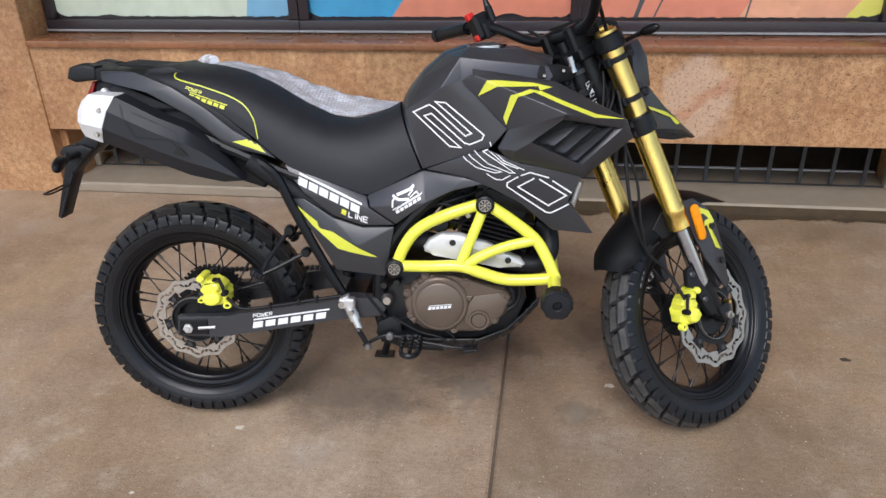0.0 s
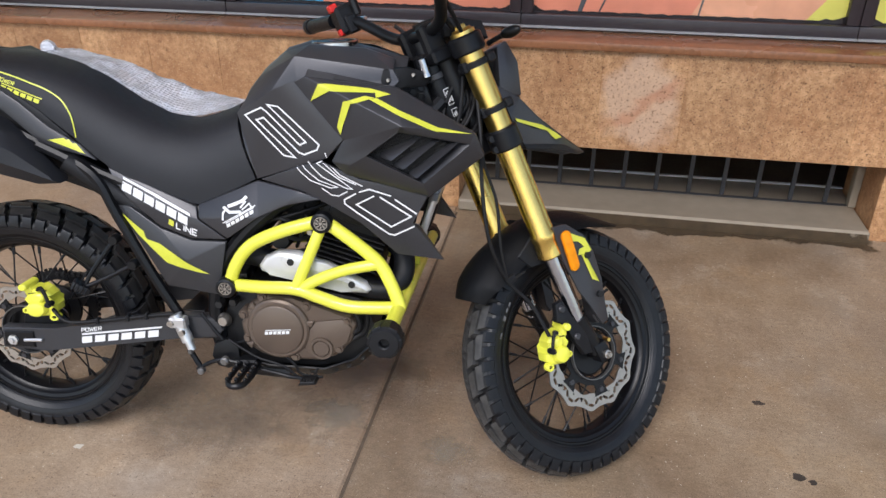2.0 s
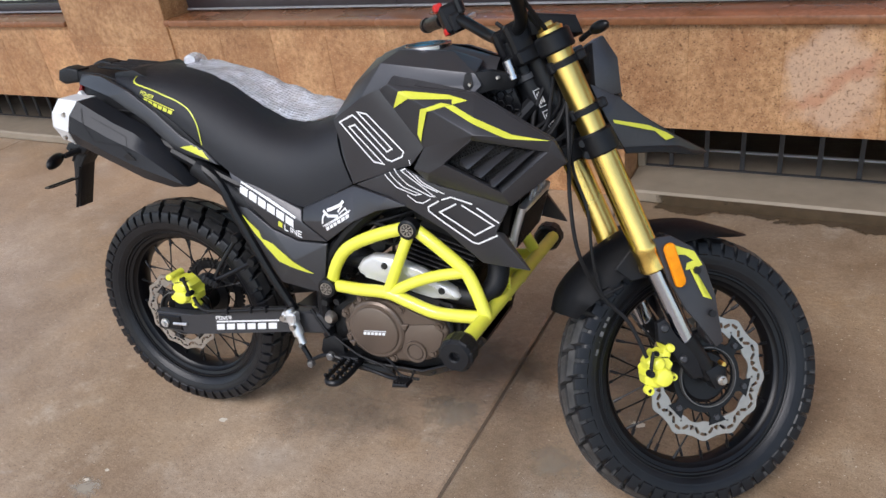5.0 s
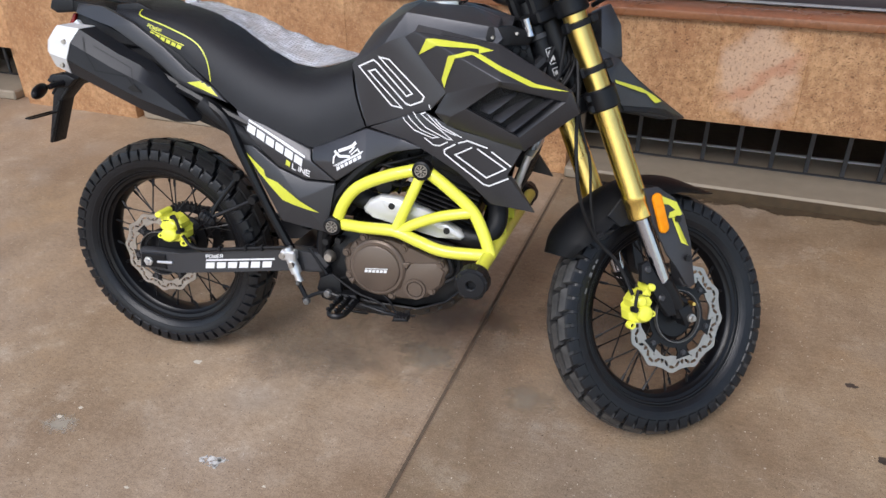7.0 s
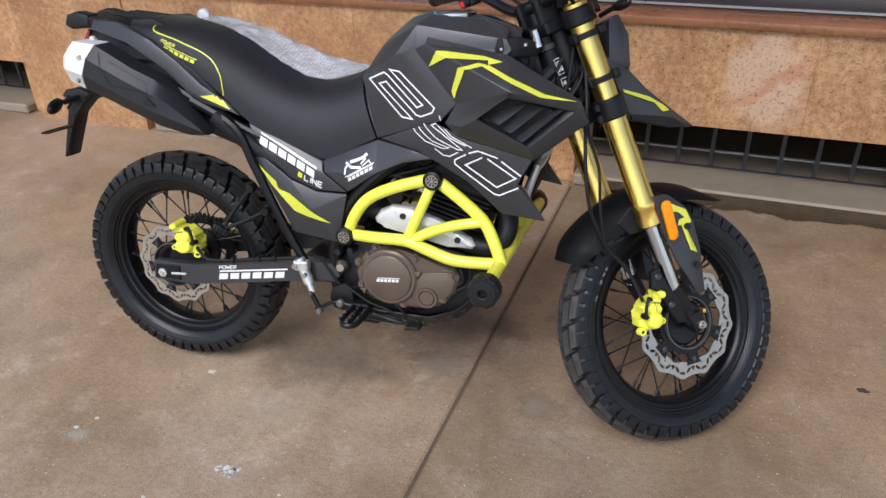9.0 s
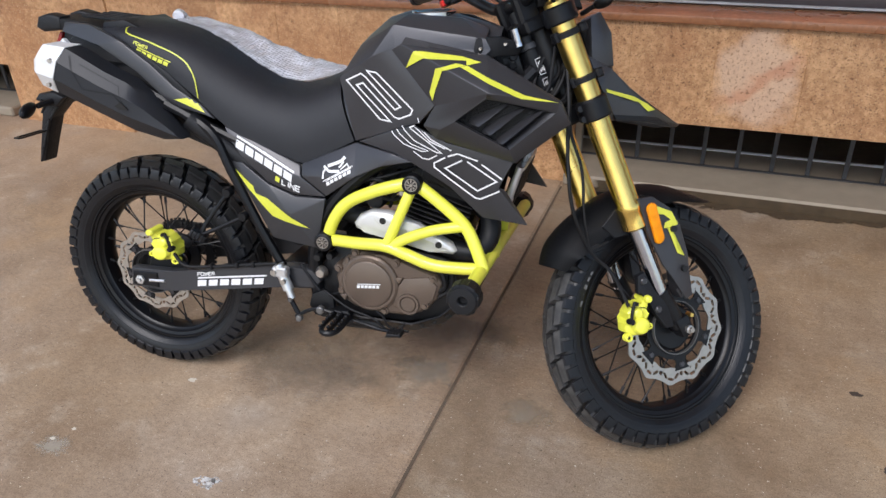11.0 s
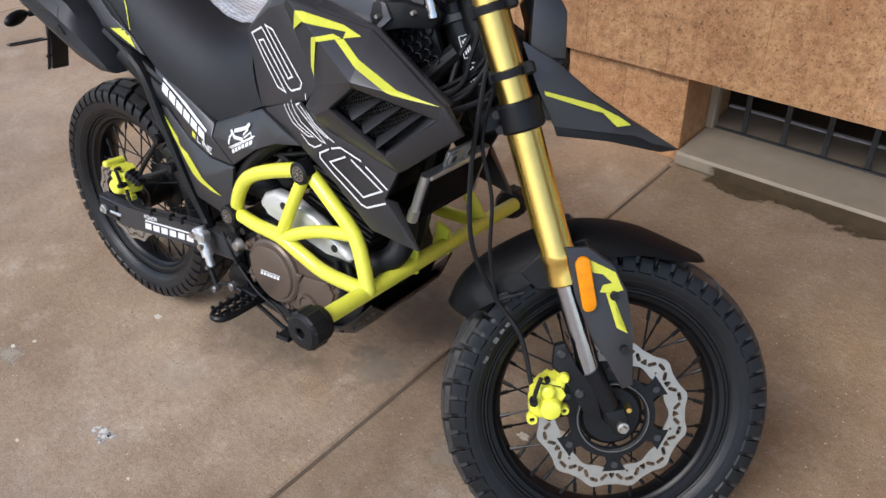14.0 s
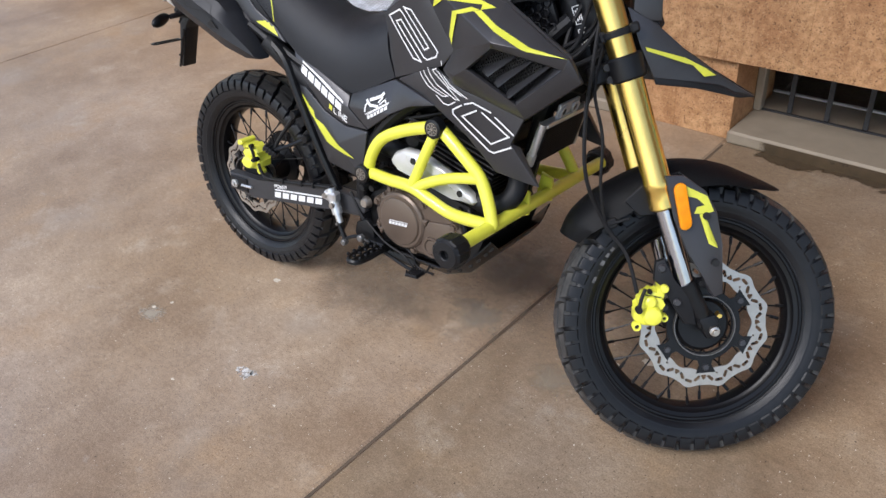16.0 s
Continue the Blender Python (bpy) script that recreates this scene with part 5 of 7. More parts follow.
part("side_stand", bm, FRAME, bike, "black side stand, folded out")

# crash bars
def crash(b):
    r = 0.0142
    tube(b, [(0.550, -0.152, 0.482), (0.573, -0.158, 0.536), (0.611, -0.162, 0.582), (0.68, -0.164, 0.617), (0.764, -0.152, 0.641)], r, 14)
    tube(b, [(0.768, -0.152, 0.640), (0.83, -0.158, 0.600), (0.884, -0.160, 0.556), (0.912, -0.168, 0.512), (0.933, -0.178, 0.466)], r, 14)
    tube(b, [(0.550, -0.152, 0.482), (0.63, -0.168, 0.487), (0.706, -0.174, 0.490), (0.76, -0.174, 0.473), (0.825, -0.174, 0.456), (0.930, -0.178, 0.462)], r, 14)
    tube(b, [(0.764, -0.156, 0.634), (0.745, -0.166, 0.585), (0.706, -0.174, 0.492)], r * 0.88, 14)
    tube(b, [(0.712, -0.174, 0.488), (0.755, -0.171, 0.514), (0.815, -0.167, 0.538), (0.884, -0.162, 0.553)], r * 0.88, 14)
    for p in ((0.550, -0.152, 0.482), (0.931, -0.178, 0.464)):
        bmesh.ops.create_uvsphere(b, u_segments=14, v_segments=8, radius=r * 1.18, matrix=Matrix.Translation(p))


crash_r = side("crash_bar", crash, YELLOW, "neon yellow tubular crash bar")
bm = bmesh.new()
tube(bm, [(0.927, -0.29, 0.459), (0.935, 0.0, 0.462), (0.945, 0.29, 0.466)], 0.0155, 16, 3)
prism(bm, [(0.90, 0.43), (0.945, 0.445), (0.945, 0.50), (0.915, 0.51)], -0.055, -0.045, 0.002)
prism(bm, [(0.90, 0.43), (0.945, 0.445), (0.945, 0.50), (0.915, 0.51)], 0.045, 0.055, 0.002)
crossbar = part("crossbar", bm, YELLOW, bike, "neon yellow crash bar cross tube")
for s in (-1, 1):
    bm = bmesh.new()
    lathe(bm, [(0.0001, -0.326), (0.0085, -0.326), (0.0095, -0.337), (0.012, -0.339), (0.0285, -0.338), (0.034, -0.330), (0.034, -0.300), (0.030, -0.288), (0.022, -0.282), (0.0001, -0.282)], 28, c=(0.927, 0, 0.457))
    if s > 0:
        bmesh.ops.scale(bm, vec=(1, -1, 1), verts=bm.verts)
    slider = part("slider", bm, PLASTIC, crossbar, "black rubber crash slider")
    for k in range(6):
        bm = bmesh.new()
        box(bm, 0.027, 0.0352, -0.334, -0.298, -0.0115, 0.0115, 0.003, Matrix.Translation((0.927, 0, 0.457)) @ pose(0, 0, 0, 0, 60 * k, 0))
        if s > 0:
            bmesh.ops.scale(bm, vec=(1, -1, 1), verts=bm.verts)
        part("slider_rib", bm, PLASTIC, slider)
for x, y, z in ((0.766, -0.168, 0.641), (0.548, -0.168, 0.481)):
    bm = bmesh.new()
    lathe(bm, [(0.0001, y - 0.006), (0.014, y - 0.006), (0.0165, y - 0.009), (0.0215, y - 0.007), (0.0225, y), (0.0225, y + 0.014), (0.0001, y + 0.014)], 28, c=(x, 0, z))
    cap = part("clamp_cap", bm, FRAME, crash_r, "black clamp cap with silver emblem")
    bm = bmesh.new()
    lathe(bm, [(0.0128, y - 0.0090), (0.0145, y - 0.0090), (0.0145, y - 0.0055), (0.0128, y - 0.0055)], 24, c=(x, 0, z), closed=True)
    lathe(bm, [(0.0001, y - 0.0095), (0.0035, y - 0.0095), (0.0035, y - 0.0055), (0.0001, y - 0.0055)], 12, c=(x, 0, z))
    for k in range(8):
        prism(bm, [(x + r * math.cos(a), z + r * math.sin(a)) for r, a in ((0.0048, k * math.pi / 4), (0.0112, k * math.pi / 4 - 0.22), (0.0118, k * math.pi / 4 + 0.10), (0.0060, k * math.pi / 4 + 0.28))], y - 0.0090, y - 0.0055)
    part("emblem", bm, STEEL, cap)

# seat
bm = bmesh.new()
saddle(bm, [((-0.055, 0.925), (-0.06, 0.945), 0.07), ((-0.03, 0.918), (-0.035, 0.954), 0.098), ((0.06, 0.888), (0.04, 0.957), 0.118), ((0.15, 0.845), (0.12, 0.949), 0.124), ((0.215, 0.795), (0.195, 0.928), 0.126),
            ((0.262, 0.752), (0.265, 0.890), 0.126), ((0.30, 0.722), (0.33, 0.850), 0.126), ((0.36, 0.692), (0.39, 0.823), 0.126), ((0.43, 0.664), (0.44, 0.817), 0.126), ((0.485, 0.654), (0.49, 0.829), 0.124),
            ((0.555, 0.686), (0.53, 0.845), 0.120), ((0.612, 0.714), (0.556, 0.858), 0.116)], 2.8, 1.9, 10)
seat = part("seat", bm, VINYL, bike, "black vinyl step seat with yellow piping", angle=60)
# tank: smooth core and folded side faces
bm = bmesh.new()
saddle(bm, [((0.616, 0.718), (0.560, 0.858), 0.116), ((0.630, 0.722), (0.578, 0.893), 0.116), ((0.665, 0.738), (0.615, 0.937), 0.114), ((0.71, 0.757), (0.665, 0.978), 0.112), ((0.76, 0.775), (0.715, 0.994), 0.112),
            ((0.82, 0.79), (0.79, 0.997), 0.112), ((0.875, 0.80), (0.865, 0.980), 0.098), ((0.905, 0.80), (0.925, 0.965), 0.045)], 2.5, 1.8, 12)
tank = part("fuel_tank", bm, CHARCOAL, bike, "matte charcoal fuel tank", angle=60)
TK = [(0.578, -0.107, 0.852), (0.617, -0.121, 0.716), (0.663, -0.129, 0.905), (0.708, -0.110, 0.972), (0.908, -0.104, 0.950), (0.617, -0.066, 0.923), (0.675, -0.062, 0.975), (0.726, -0.058, 0.991), (0.841, -0.048, 0.985), (0.902, -0.045, 0.965),
      (0.712, -0.116, 0.925), (0.815, -0.162, 0.816), (0.920, -0.104, 0.928), (0.780, -0.160, 0.776)]
TKF = [[0, 2, 10, 11, 13, 1], [0, 5, 3, 2], [5, 6, 3], [6, 7, 3], [7, 8, 4, 3], [8, 9, 4], [2, 3, 10], [3, 4, 12, 10], [10, 12, 11]]
tank_side = side("tank_side", lambda b: shell(b, TK, TKF, 0.012, 0.0065), CHARCOAL, "folded charcoal tank side")
CAP = Matrix.Translation((0.765, 0, 0.9925)) @ pose(0, 0, 0, 0, -3, 0)
bm = bmesh.new()
lathe(bm, [(0.0001, 0.001), (0.0435, 0.001), (0.0450, 0.003), (0.0475, 0.003), (0.050, 0.0), (0.050, -0.008), (0.0001, -0.008)], 40, axis="z")
cap = part("fuel_cap", bm, CHROME, bike, "round chrome fuel cap with blue film", m=CAP)
bm = bmesh.new()
lathe(bm, [(0.0001, 0.0022), (0.0437, 0.0022), (0.0437, 0.0008), (0.0001, 0.0008)], 36, axis="z")
part("cap_film", bm, CAPBLUE, cap)

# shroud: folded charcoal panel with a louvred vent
SH = [(0.739, -0.153, 0.938), (0.712, -0.138, 0.924), (0.922, -0.150, 0.921), (1.081, -0.174, 0.841), (0.944, -0.226, 0.860), (0.817, -0.170, 0.817),
      (0.794, -0.176, 0.775), (0.836, -0.194, 0.773), (1.072, -0.178, 0.820), (0.982, -0.190, 0.741), (1.100, -0.155, 0.795), (0.993, -0.170, 0.708), (0.821, -0.174, 0.748), (0.936, -0.212, 0.846), (0.870, -0.197, 0.793), (1.074, -0.152, 0.836), (0.912, -0.130, 0.914), (0.735, -0.118, 0.948)]
SHF = [[0, 4, 2], [2, 4, 3], [0, 2, 16, 17], [1, 5, 4, 0], [5, 6, 7, 14, 13, 4], [4, 13, 8, 3], [3, 8, 10], [8, 9, 11, 10], [7, 12, 11, 9, 14], [6, 12, 7], [2, 3, 15, 16]]
shroud = side("shroud", lambda b: shell(b, SH, SHF, 0.014, 0.0045), CHARCOAL, "matte charcoal tank shroud")


def vent(b):
    """Recessed floor of the shroud vent."""
    shell(b, [(0.865, -0.172, 0.790), (0.936, -0.186, 0.850), (1.074, -0.160, 0.826), (0.986, -0.168, 0.736)], [[0, 1, 2, 3]], 0.006, 0)


side("vent_floor", vent, PLASTIC)
for (ax, az), (bx, bz), (cx, cz), (dx, dz) in (((0.896, 0.799), (0.951, 0.831), (0.979, 0.8345), (0.919, 0.785)), ((0.924, 0.7805), (0.993, 0.825), (1.013, 0.829), (0.944, 0.769)), ((0.953, 0.7616), (1.034, 0.823), (1.050, 0.825), (0.970, 0.752))):
    bm = bmesh.new()
    shell(bm, [(ax, -0.176, az), (bx, -0.172, bz), (cx, -0.186, cz), (dx, -0.197, dz), (ax - 0.004, -0.176, az - 0.012)], [[0, 1, 2, 3], [0, 3, 4]], 0.006, 0.002)
    part("louvre", bm, CHARCOAL, shroud)
bm = bmesh.new()
shell(bm, [(0.960, -0.1690, 0.741), (1.042, -0.1640, 0.828), (1.071, -0.1785, 0.820), (0.984, -0.1895, 0.742)], [[0, 1, 2, 3]], 0.005, 0.0015)
part("vent_ramp", bm, CHARCOAL, shroud)
bm = bmesh.new()
for i in range(12):
    for j in range(9):
        u, w = (i + 0.5 + 0.5 * (j % 2)) / 13, (j + 0.5) / 9.5
        a, d, c, e = Vector((0.872, -0.1735, 0.790)), Vector((0.936, -0.1865, 0.845)), Vector((1.050, -0.1655, 0.820)), Vector((0.980, -0.1692, 0.742))
        p = a.lerp(e, u).lerp(d.lerp(c, u), w)
        lathe(bm, [(0.0028, 0), (0.0044, 0), (0.0044, 0.003), (0.0028, 0.003)], 6, c=(p.x, p.y - 0.0015, p.z), closed=True)
tagged(part("vent_mesh", bm, ENGINE, shroud), "black honeycomb mesh", kind="stuff")

# lower shroud fin and side covers
LO = [(0.625, -0.122, 0.716), (0.712, -0.150, 0.752), (0.770, -0.168, 0.772), (0.845, -0.173, 0.741), (0.990, -0.164, 0.712), (0.958, -0.162, 0.648), (1.022, -0.150, 0.566), (0.925, -0.160, 0.578), (0.848, -0.166, 0.645), (0.795, -0.165, 0.673), (0.728, -0.155, 0.702),
      (0.968, -0.148, 0.640)]
fin = side("shroud_fin", lambda b: shell(b, LO, [[0, 10, 2, 1], [10, 9, 3, 2], [9, 8, 4, 3], [8, 7, 5, 4], [7, 6, 5], [5, 6, 11]], 0.008, 0.003), CHARCOAL, "matte charcoal lower shroud fin")
# black filler added so the gap between shroud and fin reads dark
side("gap_filler", lambda b: prism(b, [(0.80, 0.69), (0.82, 0.79), (1.02, 0.825), (1.045, 0.79), (0.968, 0.690)], -0.135, -0.105, 0.004), RIM, "black filler added to darken the gap under the shroud")
CO = [(0.485, -0.130, 0.655), (0.618, -0.124, 0.713), (0.715, -0.158, 0.704), (0.765, -0.164, 0.690), (0.690, -0.160, 0.672), (0.625, -0.152, 0.640), (0.552, -0.150, 0.587), (0.490, -0.148, 0.630)]
cover_r = side("side_cover", lambda b: shell(b, CO, [[0, 1, 5, 7], [1, 2, 4, 5], [2, 3, 4], [7, 5, 6]], 0.010, 0.003), CHARCOAL, "matte charcoal side cover")
TA = [(0.285, -0.122, 0.728), (0.482, -0.132, 0.652), (0.488, -0.148, 0.628), (0.550, -0.150, 0.585), (0.470, -0.146, 0.582), (0.400, -0.142, 0.605), (0.330, -0.134, 0.66), (0.300, -0.130, 0.70)]
tail_r = side("side_panel", lambda b: shell(b, TA, [[0, 1, 2, 6, 7], [2, 5, 6], [2, 3, 4, 5]], 0.010, 0.003), CHARCOAL, "matte charcoal side panel")
BE = [(0.296, -0.128, 0.645), (0.330, -0.134, 0.645), (0.400, -0.140, 0.600), (0.470, -0.145, 0.578), (0.548, -0.149, 0.580), (0.522, -0.146, 0.452), (0.400, -0.138, 0.464), (0.345, -0.134, 0.56), (0.46, -0.158, 0.535)]
belly = side("lower_side_panel", lambda b: shell(b, BE, [[0, 1, 7], [1, 2, 8, 7], [2, 3, 8], [3, 4, 8], [4, 5, 8], [5, 6, 8], [6, 7, 8]], 0.010, 0.003), CHARCOAL_PALE, "grey lower side panel")

# tail: grab rail frame, rack, lamp, plate holder
TP = [(-0.160, -0.075, 0.945), (-0.145, -0.105, 0.925), (-0.03, -0.128, 0.900), (0.075, -0.134, 0.842), (0.130, -0.136, 0.795), (0.246, -0.134, 0.752), (0.268, -0.130, 0.742), (0.235, -0.128, 0.775), (0.170, -0.132, 0.812), (0.110, -0.130, 0.862), (0.03, -0.124, 0.912), (-0.06, -0.112, 0.945), (0.155, -0.132, 0.770)]
tail_panel = side("tail_panel", lambda b: shell(b, TP, [[0, 1, 2, 10, 11], [2, 3, 9, 10], [3, 4, 8, 9], [4, 5, 7, 8], [5, 6, 7], [4, 12, 5]], 0.012, 0.003), CHARCOAL_PALE, "dark grey tail panel")
side("tail_side_cover", lambda b: shell(b, [(0.03, -0.120, 0.906), (0.085, -0.124, 0.888), (0.15, -0.126, 0.846), (0.215, -0.127, 0.79), (0.165, -0.130, 0.806), (0.105, -0.127, 0.855)], [[0, 1, 2, 5], [5, 2, 3, 4]], 0.01, 0.002), PLASTIC)
bm = bmesh.new()
prism(bm, [(-0.20, 0.925), (-0.05, 0.910), (-0.02, 0.925), (-0.10, 0.945), (-0.20, 0.955)], -0.075, 0.075, 0.006, 2)
for k in range(5):
    box(bm, -0.19, -0.02, -0.055 + 0.025 * k, -0.045 + 0.025 * k, 0.944, 0.951, 0.002, pose(0, 0, 0.0, 0, 4, 0))
rack = part("luggage_rack", bm, PLASTIC, bike, "black plastic luggage rack")
for s in (-1, 1):
    bm = bmesh.new()
    prism(bm, [(-0.246, 0.928), (-0.236, 0.954), (-0.205, 0.963), (-0.17, 0.956), (-0.17, 0.924), (-0.225, 0.918)], s * 0.056 - 0.022, s * 0.056 + 0.022, 0.008, 3)
    part("rack_pad", bm, PLASTIC, rack)
bm = bmesh.new()
prism(bm, [(-0.05, 0.920), (-0.04, 0.950), (0.02, 0.957), (0.06, 0.94)], -0.085, 0.085, 0.006, 2)
part("rack_foot", bm, PLASTIC, rack)
bm = bmesh.new()
prism(bm, [(-0.196, 0.880), (-0.182, 0.918), (-0.14, 0.922), (-0.12, 0.885), (-0.16, 0.872)], -0.055, 0.055, 0.004, 2)
lamp = part("tail_lamp", bm, PLASTIC, bike, "black tail lamp with red lens")
bm = bmesh.new()
prism(bm, [(-0.212, 0.884), (-0.192, 0.918), (-0.183, 0.917), (-0.197, 0.881)], -0.060, 0.060, 0.003, 2)
part("lens", bm, LENS, lamp, "red lens")
bm = bmesh.new()
box(bm, -0.014, 0.014, -0.007, 0.007, -0.006, 0.006, 0.002, Matrix.Translation((-0.134, -0.108, 0.896)) @ pose(0, 0, 0, 0, 52, 0))
plug = part("wire_plug", bm, WHITE_PAINT, bike, "white plastic wire connector")
bm = bmesh.new()
tube(bm, [(-0.126, -0.108, 0.887), (-0.108, -0.107, 0.876), (-0.06, -0.106, 0.864), (0.0, -0.10, 0.858), (0.05, -0.09, 0.85)], 0.003, 6, 4)
part("wire", bm, HOSE, plug)
bm = bmesh.new()
prism(bm, [(-0.20, 0.865), (-0.12, 0.92), (0.16, 0.80), (0.24, 0.70), (0.22, 0.66), (0.10, 0.70), (-0.06, 0.80)], -0.09, 0.09, 0.008, 2)
part("rear_mudguard", bm, PLASTIC, bike, "black inner rear mudguard")
bm = bmesh.new()
shell(bm, [(-0.19, -0.036, 0.80), (-0.222, -0.038, 0.748), (-0.284, -0.036, 0.690), (-0.345, -0.024, 0.562), (-0.364, -0.022, 0.562), (-0.314, -0.036, 0.70), (-0.262, -0.038, 0.765), (-0.23, -0.036, 0.80)], [[0, 1, 6, 7], [1, 2, 5, 6], [2, 3, 4, 5]], 0.046, 0.003)
holder = part("plate_holder", bm, PLASTIC, bike, "black plastic plate holder")
for a, b, w in (((-0.228, 0.752), (-0.288, 0.692), 0.0045), ((-0.290, 0.686), (-0.346, 0.566), 0.0040), ((-0.266, 0.762), (-0.316, 0.702), 0.0035)):
    bm = bmesh.new()
    tube(bm, [(a[0], -0.040, a[1]), (b[0], -0.034, b[1])], w, 8, 1)
    part("holder_rib", bm, PLASTIC, holder)
bm = bmesh.new()
prism(bm, [(-0.314, 0.740), (-0.300, 0.756), (-0.250, 0.762), (-0.222, 0.750), (-0.250, 0.726), (-0.288, 0.722)], -0.052, 0.052, 0.005, 2)
part("signal_mount", bm, PLASTIC, holder)
for x, z in ((-0.262, 0.742), (-0.292, 0.738), (-0.302, 0.668), (-0.330, 0.604)):
    bm = bmesh.new()
    lathe(bm, [(0.0001, -0.058 if z > 0.7 else -0.042), (0.004, -0.058 if z > 0.7 else -0.042), (0.005, -0.050 if z > 0.7 else -0.036), (0.0001, -0.02)], 8, c=(x, 0, z))
    part("bolt", bm, ENGINE, holder)
for s in (-1, 1):
    bm = bmesh.new()
    tube(bm, [(-0.262, s * 0.05, 0.738), (-0.268, s * 0.080, 0.735), (-0.270, s * 0.094, 0.733)], (0.0085, 0.007), 10, 3)
    signal = part("turn_signal", bm, PLASTIC, holder, "black rear turn signal")
    bm = bmesh.new()
    bmesh.ops.create_uvsphere(bm, u_segments=18, v_segments=10, radius=1.0, matrix=Matrix.Translation((-0.276, s * 0.122, 0.727)) @ pose(0, 0, 0, s * -14, 0, s * -14) @ Matrix.Diagonal((0.0145, 0.036, 0.0165, 1)))
    part("signal_housing", bm, RIM, signal, "smoked almond-shaped housing")
bm = bmesh.new()
for y0, y1, x0, x1 in ((-0.135, -0.046, -0.3215, -0.3155), (-0.135, -0.046, -0.3045, -0.2985), (-0.141, -0.134, -0.319, -0.301), (-0.052, -0.044, -0.321, -0.299)):
    box(bm, x0, x1, y0, y1, 0.654, 0.658, 0.0012)
part("reflector_bracket", bm, FRAME, holder, "slotted black bracket strip")

# silencer: long six-sided can under a folded cover
OCT = ((-1, -0.30), (-1, 0.42), (-0.55, 0.98), (0.6, 1), (1, 0.4), (1, -0.4), (0.6, -1), (-0.45, -0.98))


def can(bm, secs, bevel):
    rings = []
    for x, z, hw, hh, k in secs:
        rings.append([bm.verts.new((x + k * z1 * hh, -0.145 + y1 * hw, z + z1 * hh)) for y1, z1 in OCT])
    for a, b in zip(rings, rings[1:]):
        for k in range(8):
            bm.faces.new((a[k], a[(k + 1) % 8], b[(k + 1) % 8], b[k]))
    bm.faces.new(rings[0][::-1])
    bm.faces.new(rings[-1])
    bmesh.ops.bevel(bm, geom=[e for e in bm.edges if e.calc_face_angle(0) > 0.2], offset=bevel, segments=2, profile=0.5, affect="EDGES", clamp_overlap=True)
    return bm


silencer = part("silencer", can(bmesh.new(), [(-0.108, 0.843, 0.047, 0.054, 0.42), (0.0, 0.795, 0.047, 0.053, 0.2), (0.07, 0.767, 0.045, 0.057, 0.0), (0.125, 0.745, 0.040, 0.052, -0.45), (0.185, 0.708, 0.026, 0.012, -0.8)], 0.003), SILENCER, bike, "satin black faceted silencer with white end cap", angle=25)
endcap = part("end_cap", can(bmesh.new(), [(-0.1085, 0.8432, 0.0485, 0.0555, 0.42), (-0.160, 0.853, 0.046, 0.050, 0.25), (-0.176, 0.852, 0.034, 0.034, 0.2)], 0.0035), WHITE_PAINT, silencer, "white painted end cap", angle=25)
for x, z in ((-0.116, 0.868), (-0.130, 0.812)):
    bm = bmesh.new()
    lathe(bm, [(0.0001, -0.1965), (0.005, -0.1965), (0.006, -0.190), (0.0001, -0.190)], 10, c=(x, 0, z))
    part("bolt", bm, STEEL, endcap)
# raised near-black sliver; the slit's shade is put into its colour
bm = bmesh.new()
prism(bm, [(0.045, 0.772), (0.062, 0.782), (0.080, 0.764), (0.056, 0.764)], -0.1935, -0.186)
part("slit_shade", bm, PAINTED_DARK, silencer, "near-black sliver painted as the shade of a slit in the cover")
silencer_tree = tree_of(silencer)
# flat black strokes paint the shade of the cover's pressed line
decal("pressed_line_shade", stroke([(-0.073, 0.880), (-0.063, 0.853), (-0.038, 0.806), (0.045, 0.798), (0.060, 0.778)], 0.0035) + stroke([(-0.045, 0.862), (0.052, 0.816), (0.064, 0.782)], 0.002), PLASTIC, silencer, silencer_tree, 0.0008)
# bubble wrap draped over the far side of the seat
def curve_at(x, table):
    for (x0, z0), (x1, z1) in zip(table, table[1:]):
        if x <= x1:
            t = max(0.0, (x - x0) / (x1 - x0))
            return z0 + (z1 - z0) * t
    return table[-1][1]


RIDGE = ((0.0, 0.935), (0.03, 0.952), (0.07, 0.944), (0.10, 0.950), (0.21, 0.930), (0.33, 0.886), (0.42, 0.858), (0.56, 0.836))
CREST = ((0.0, 0.952), (0.12, 0.946), (0.20, 0.925), (0.265, 0.890), (0.33, 0.850), (0.39, 0.823), (0.44, 0.817), (0.49, 0.829), (0.56, 0.850))
bm = bmesh.new()
n, m_ = 56, 24
grid = []
for i in range(n + 1):
    row = []
    for j in range(m_ + 1):
        w = j / m_
        start = 0.115 - 0.13 * min(1, w / 0.75)
        x = start + (0.55 - start) * i / n
        y = -0.004 + 0.23 * w
        t = min(1, w / 0.45)
        z = (curve_at(x, CREST) + 0.004) * (1 - t) + curve_at(x, RIDGE) * t - 0.55 * max(0, w - 0.5) ** 1.6
        q = noise.noise(Vector((x * 22, y * 22, 3))) + 0.6 * abs(noise.noise(Vector((x * 55, y * 38, 7))))
        row.append(bm.verts.new((x + 0.006 * noise.noise(Vector((x * 40, y * 40, 9))), y, z + (0.003 + 0.0045 * t) * q)))
    grid.append(row)
for i in range(n):
    for j in range(m_):
        bm.faces.new((grid[i][j], grid[i + 1][j], grid[i + 1][j + 1], grid[i][j + 1]))
bmesh.ops.solidify(bm, geom=bm.faces[:], thickness=0.003)
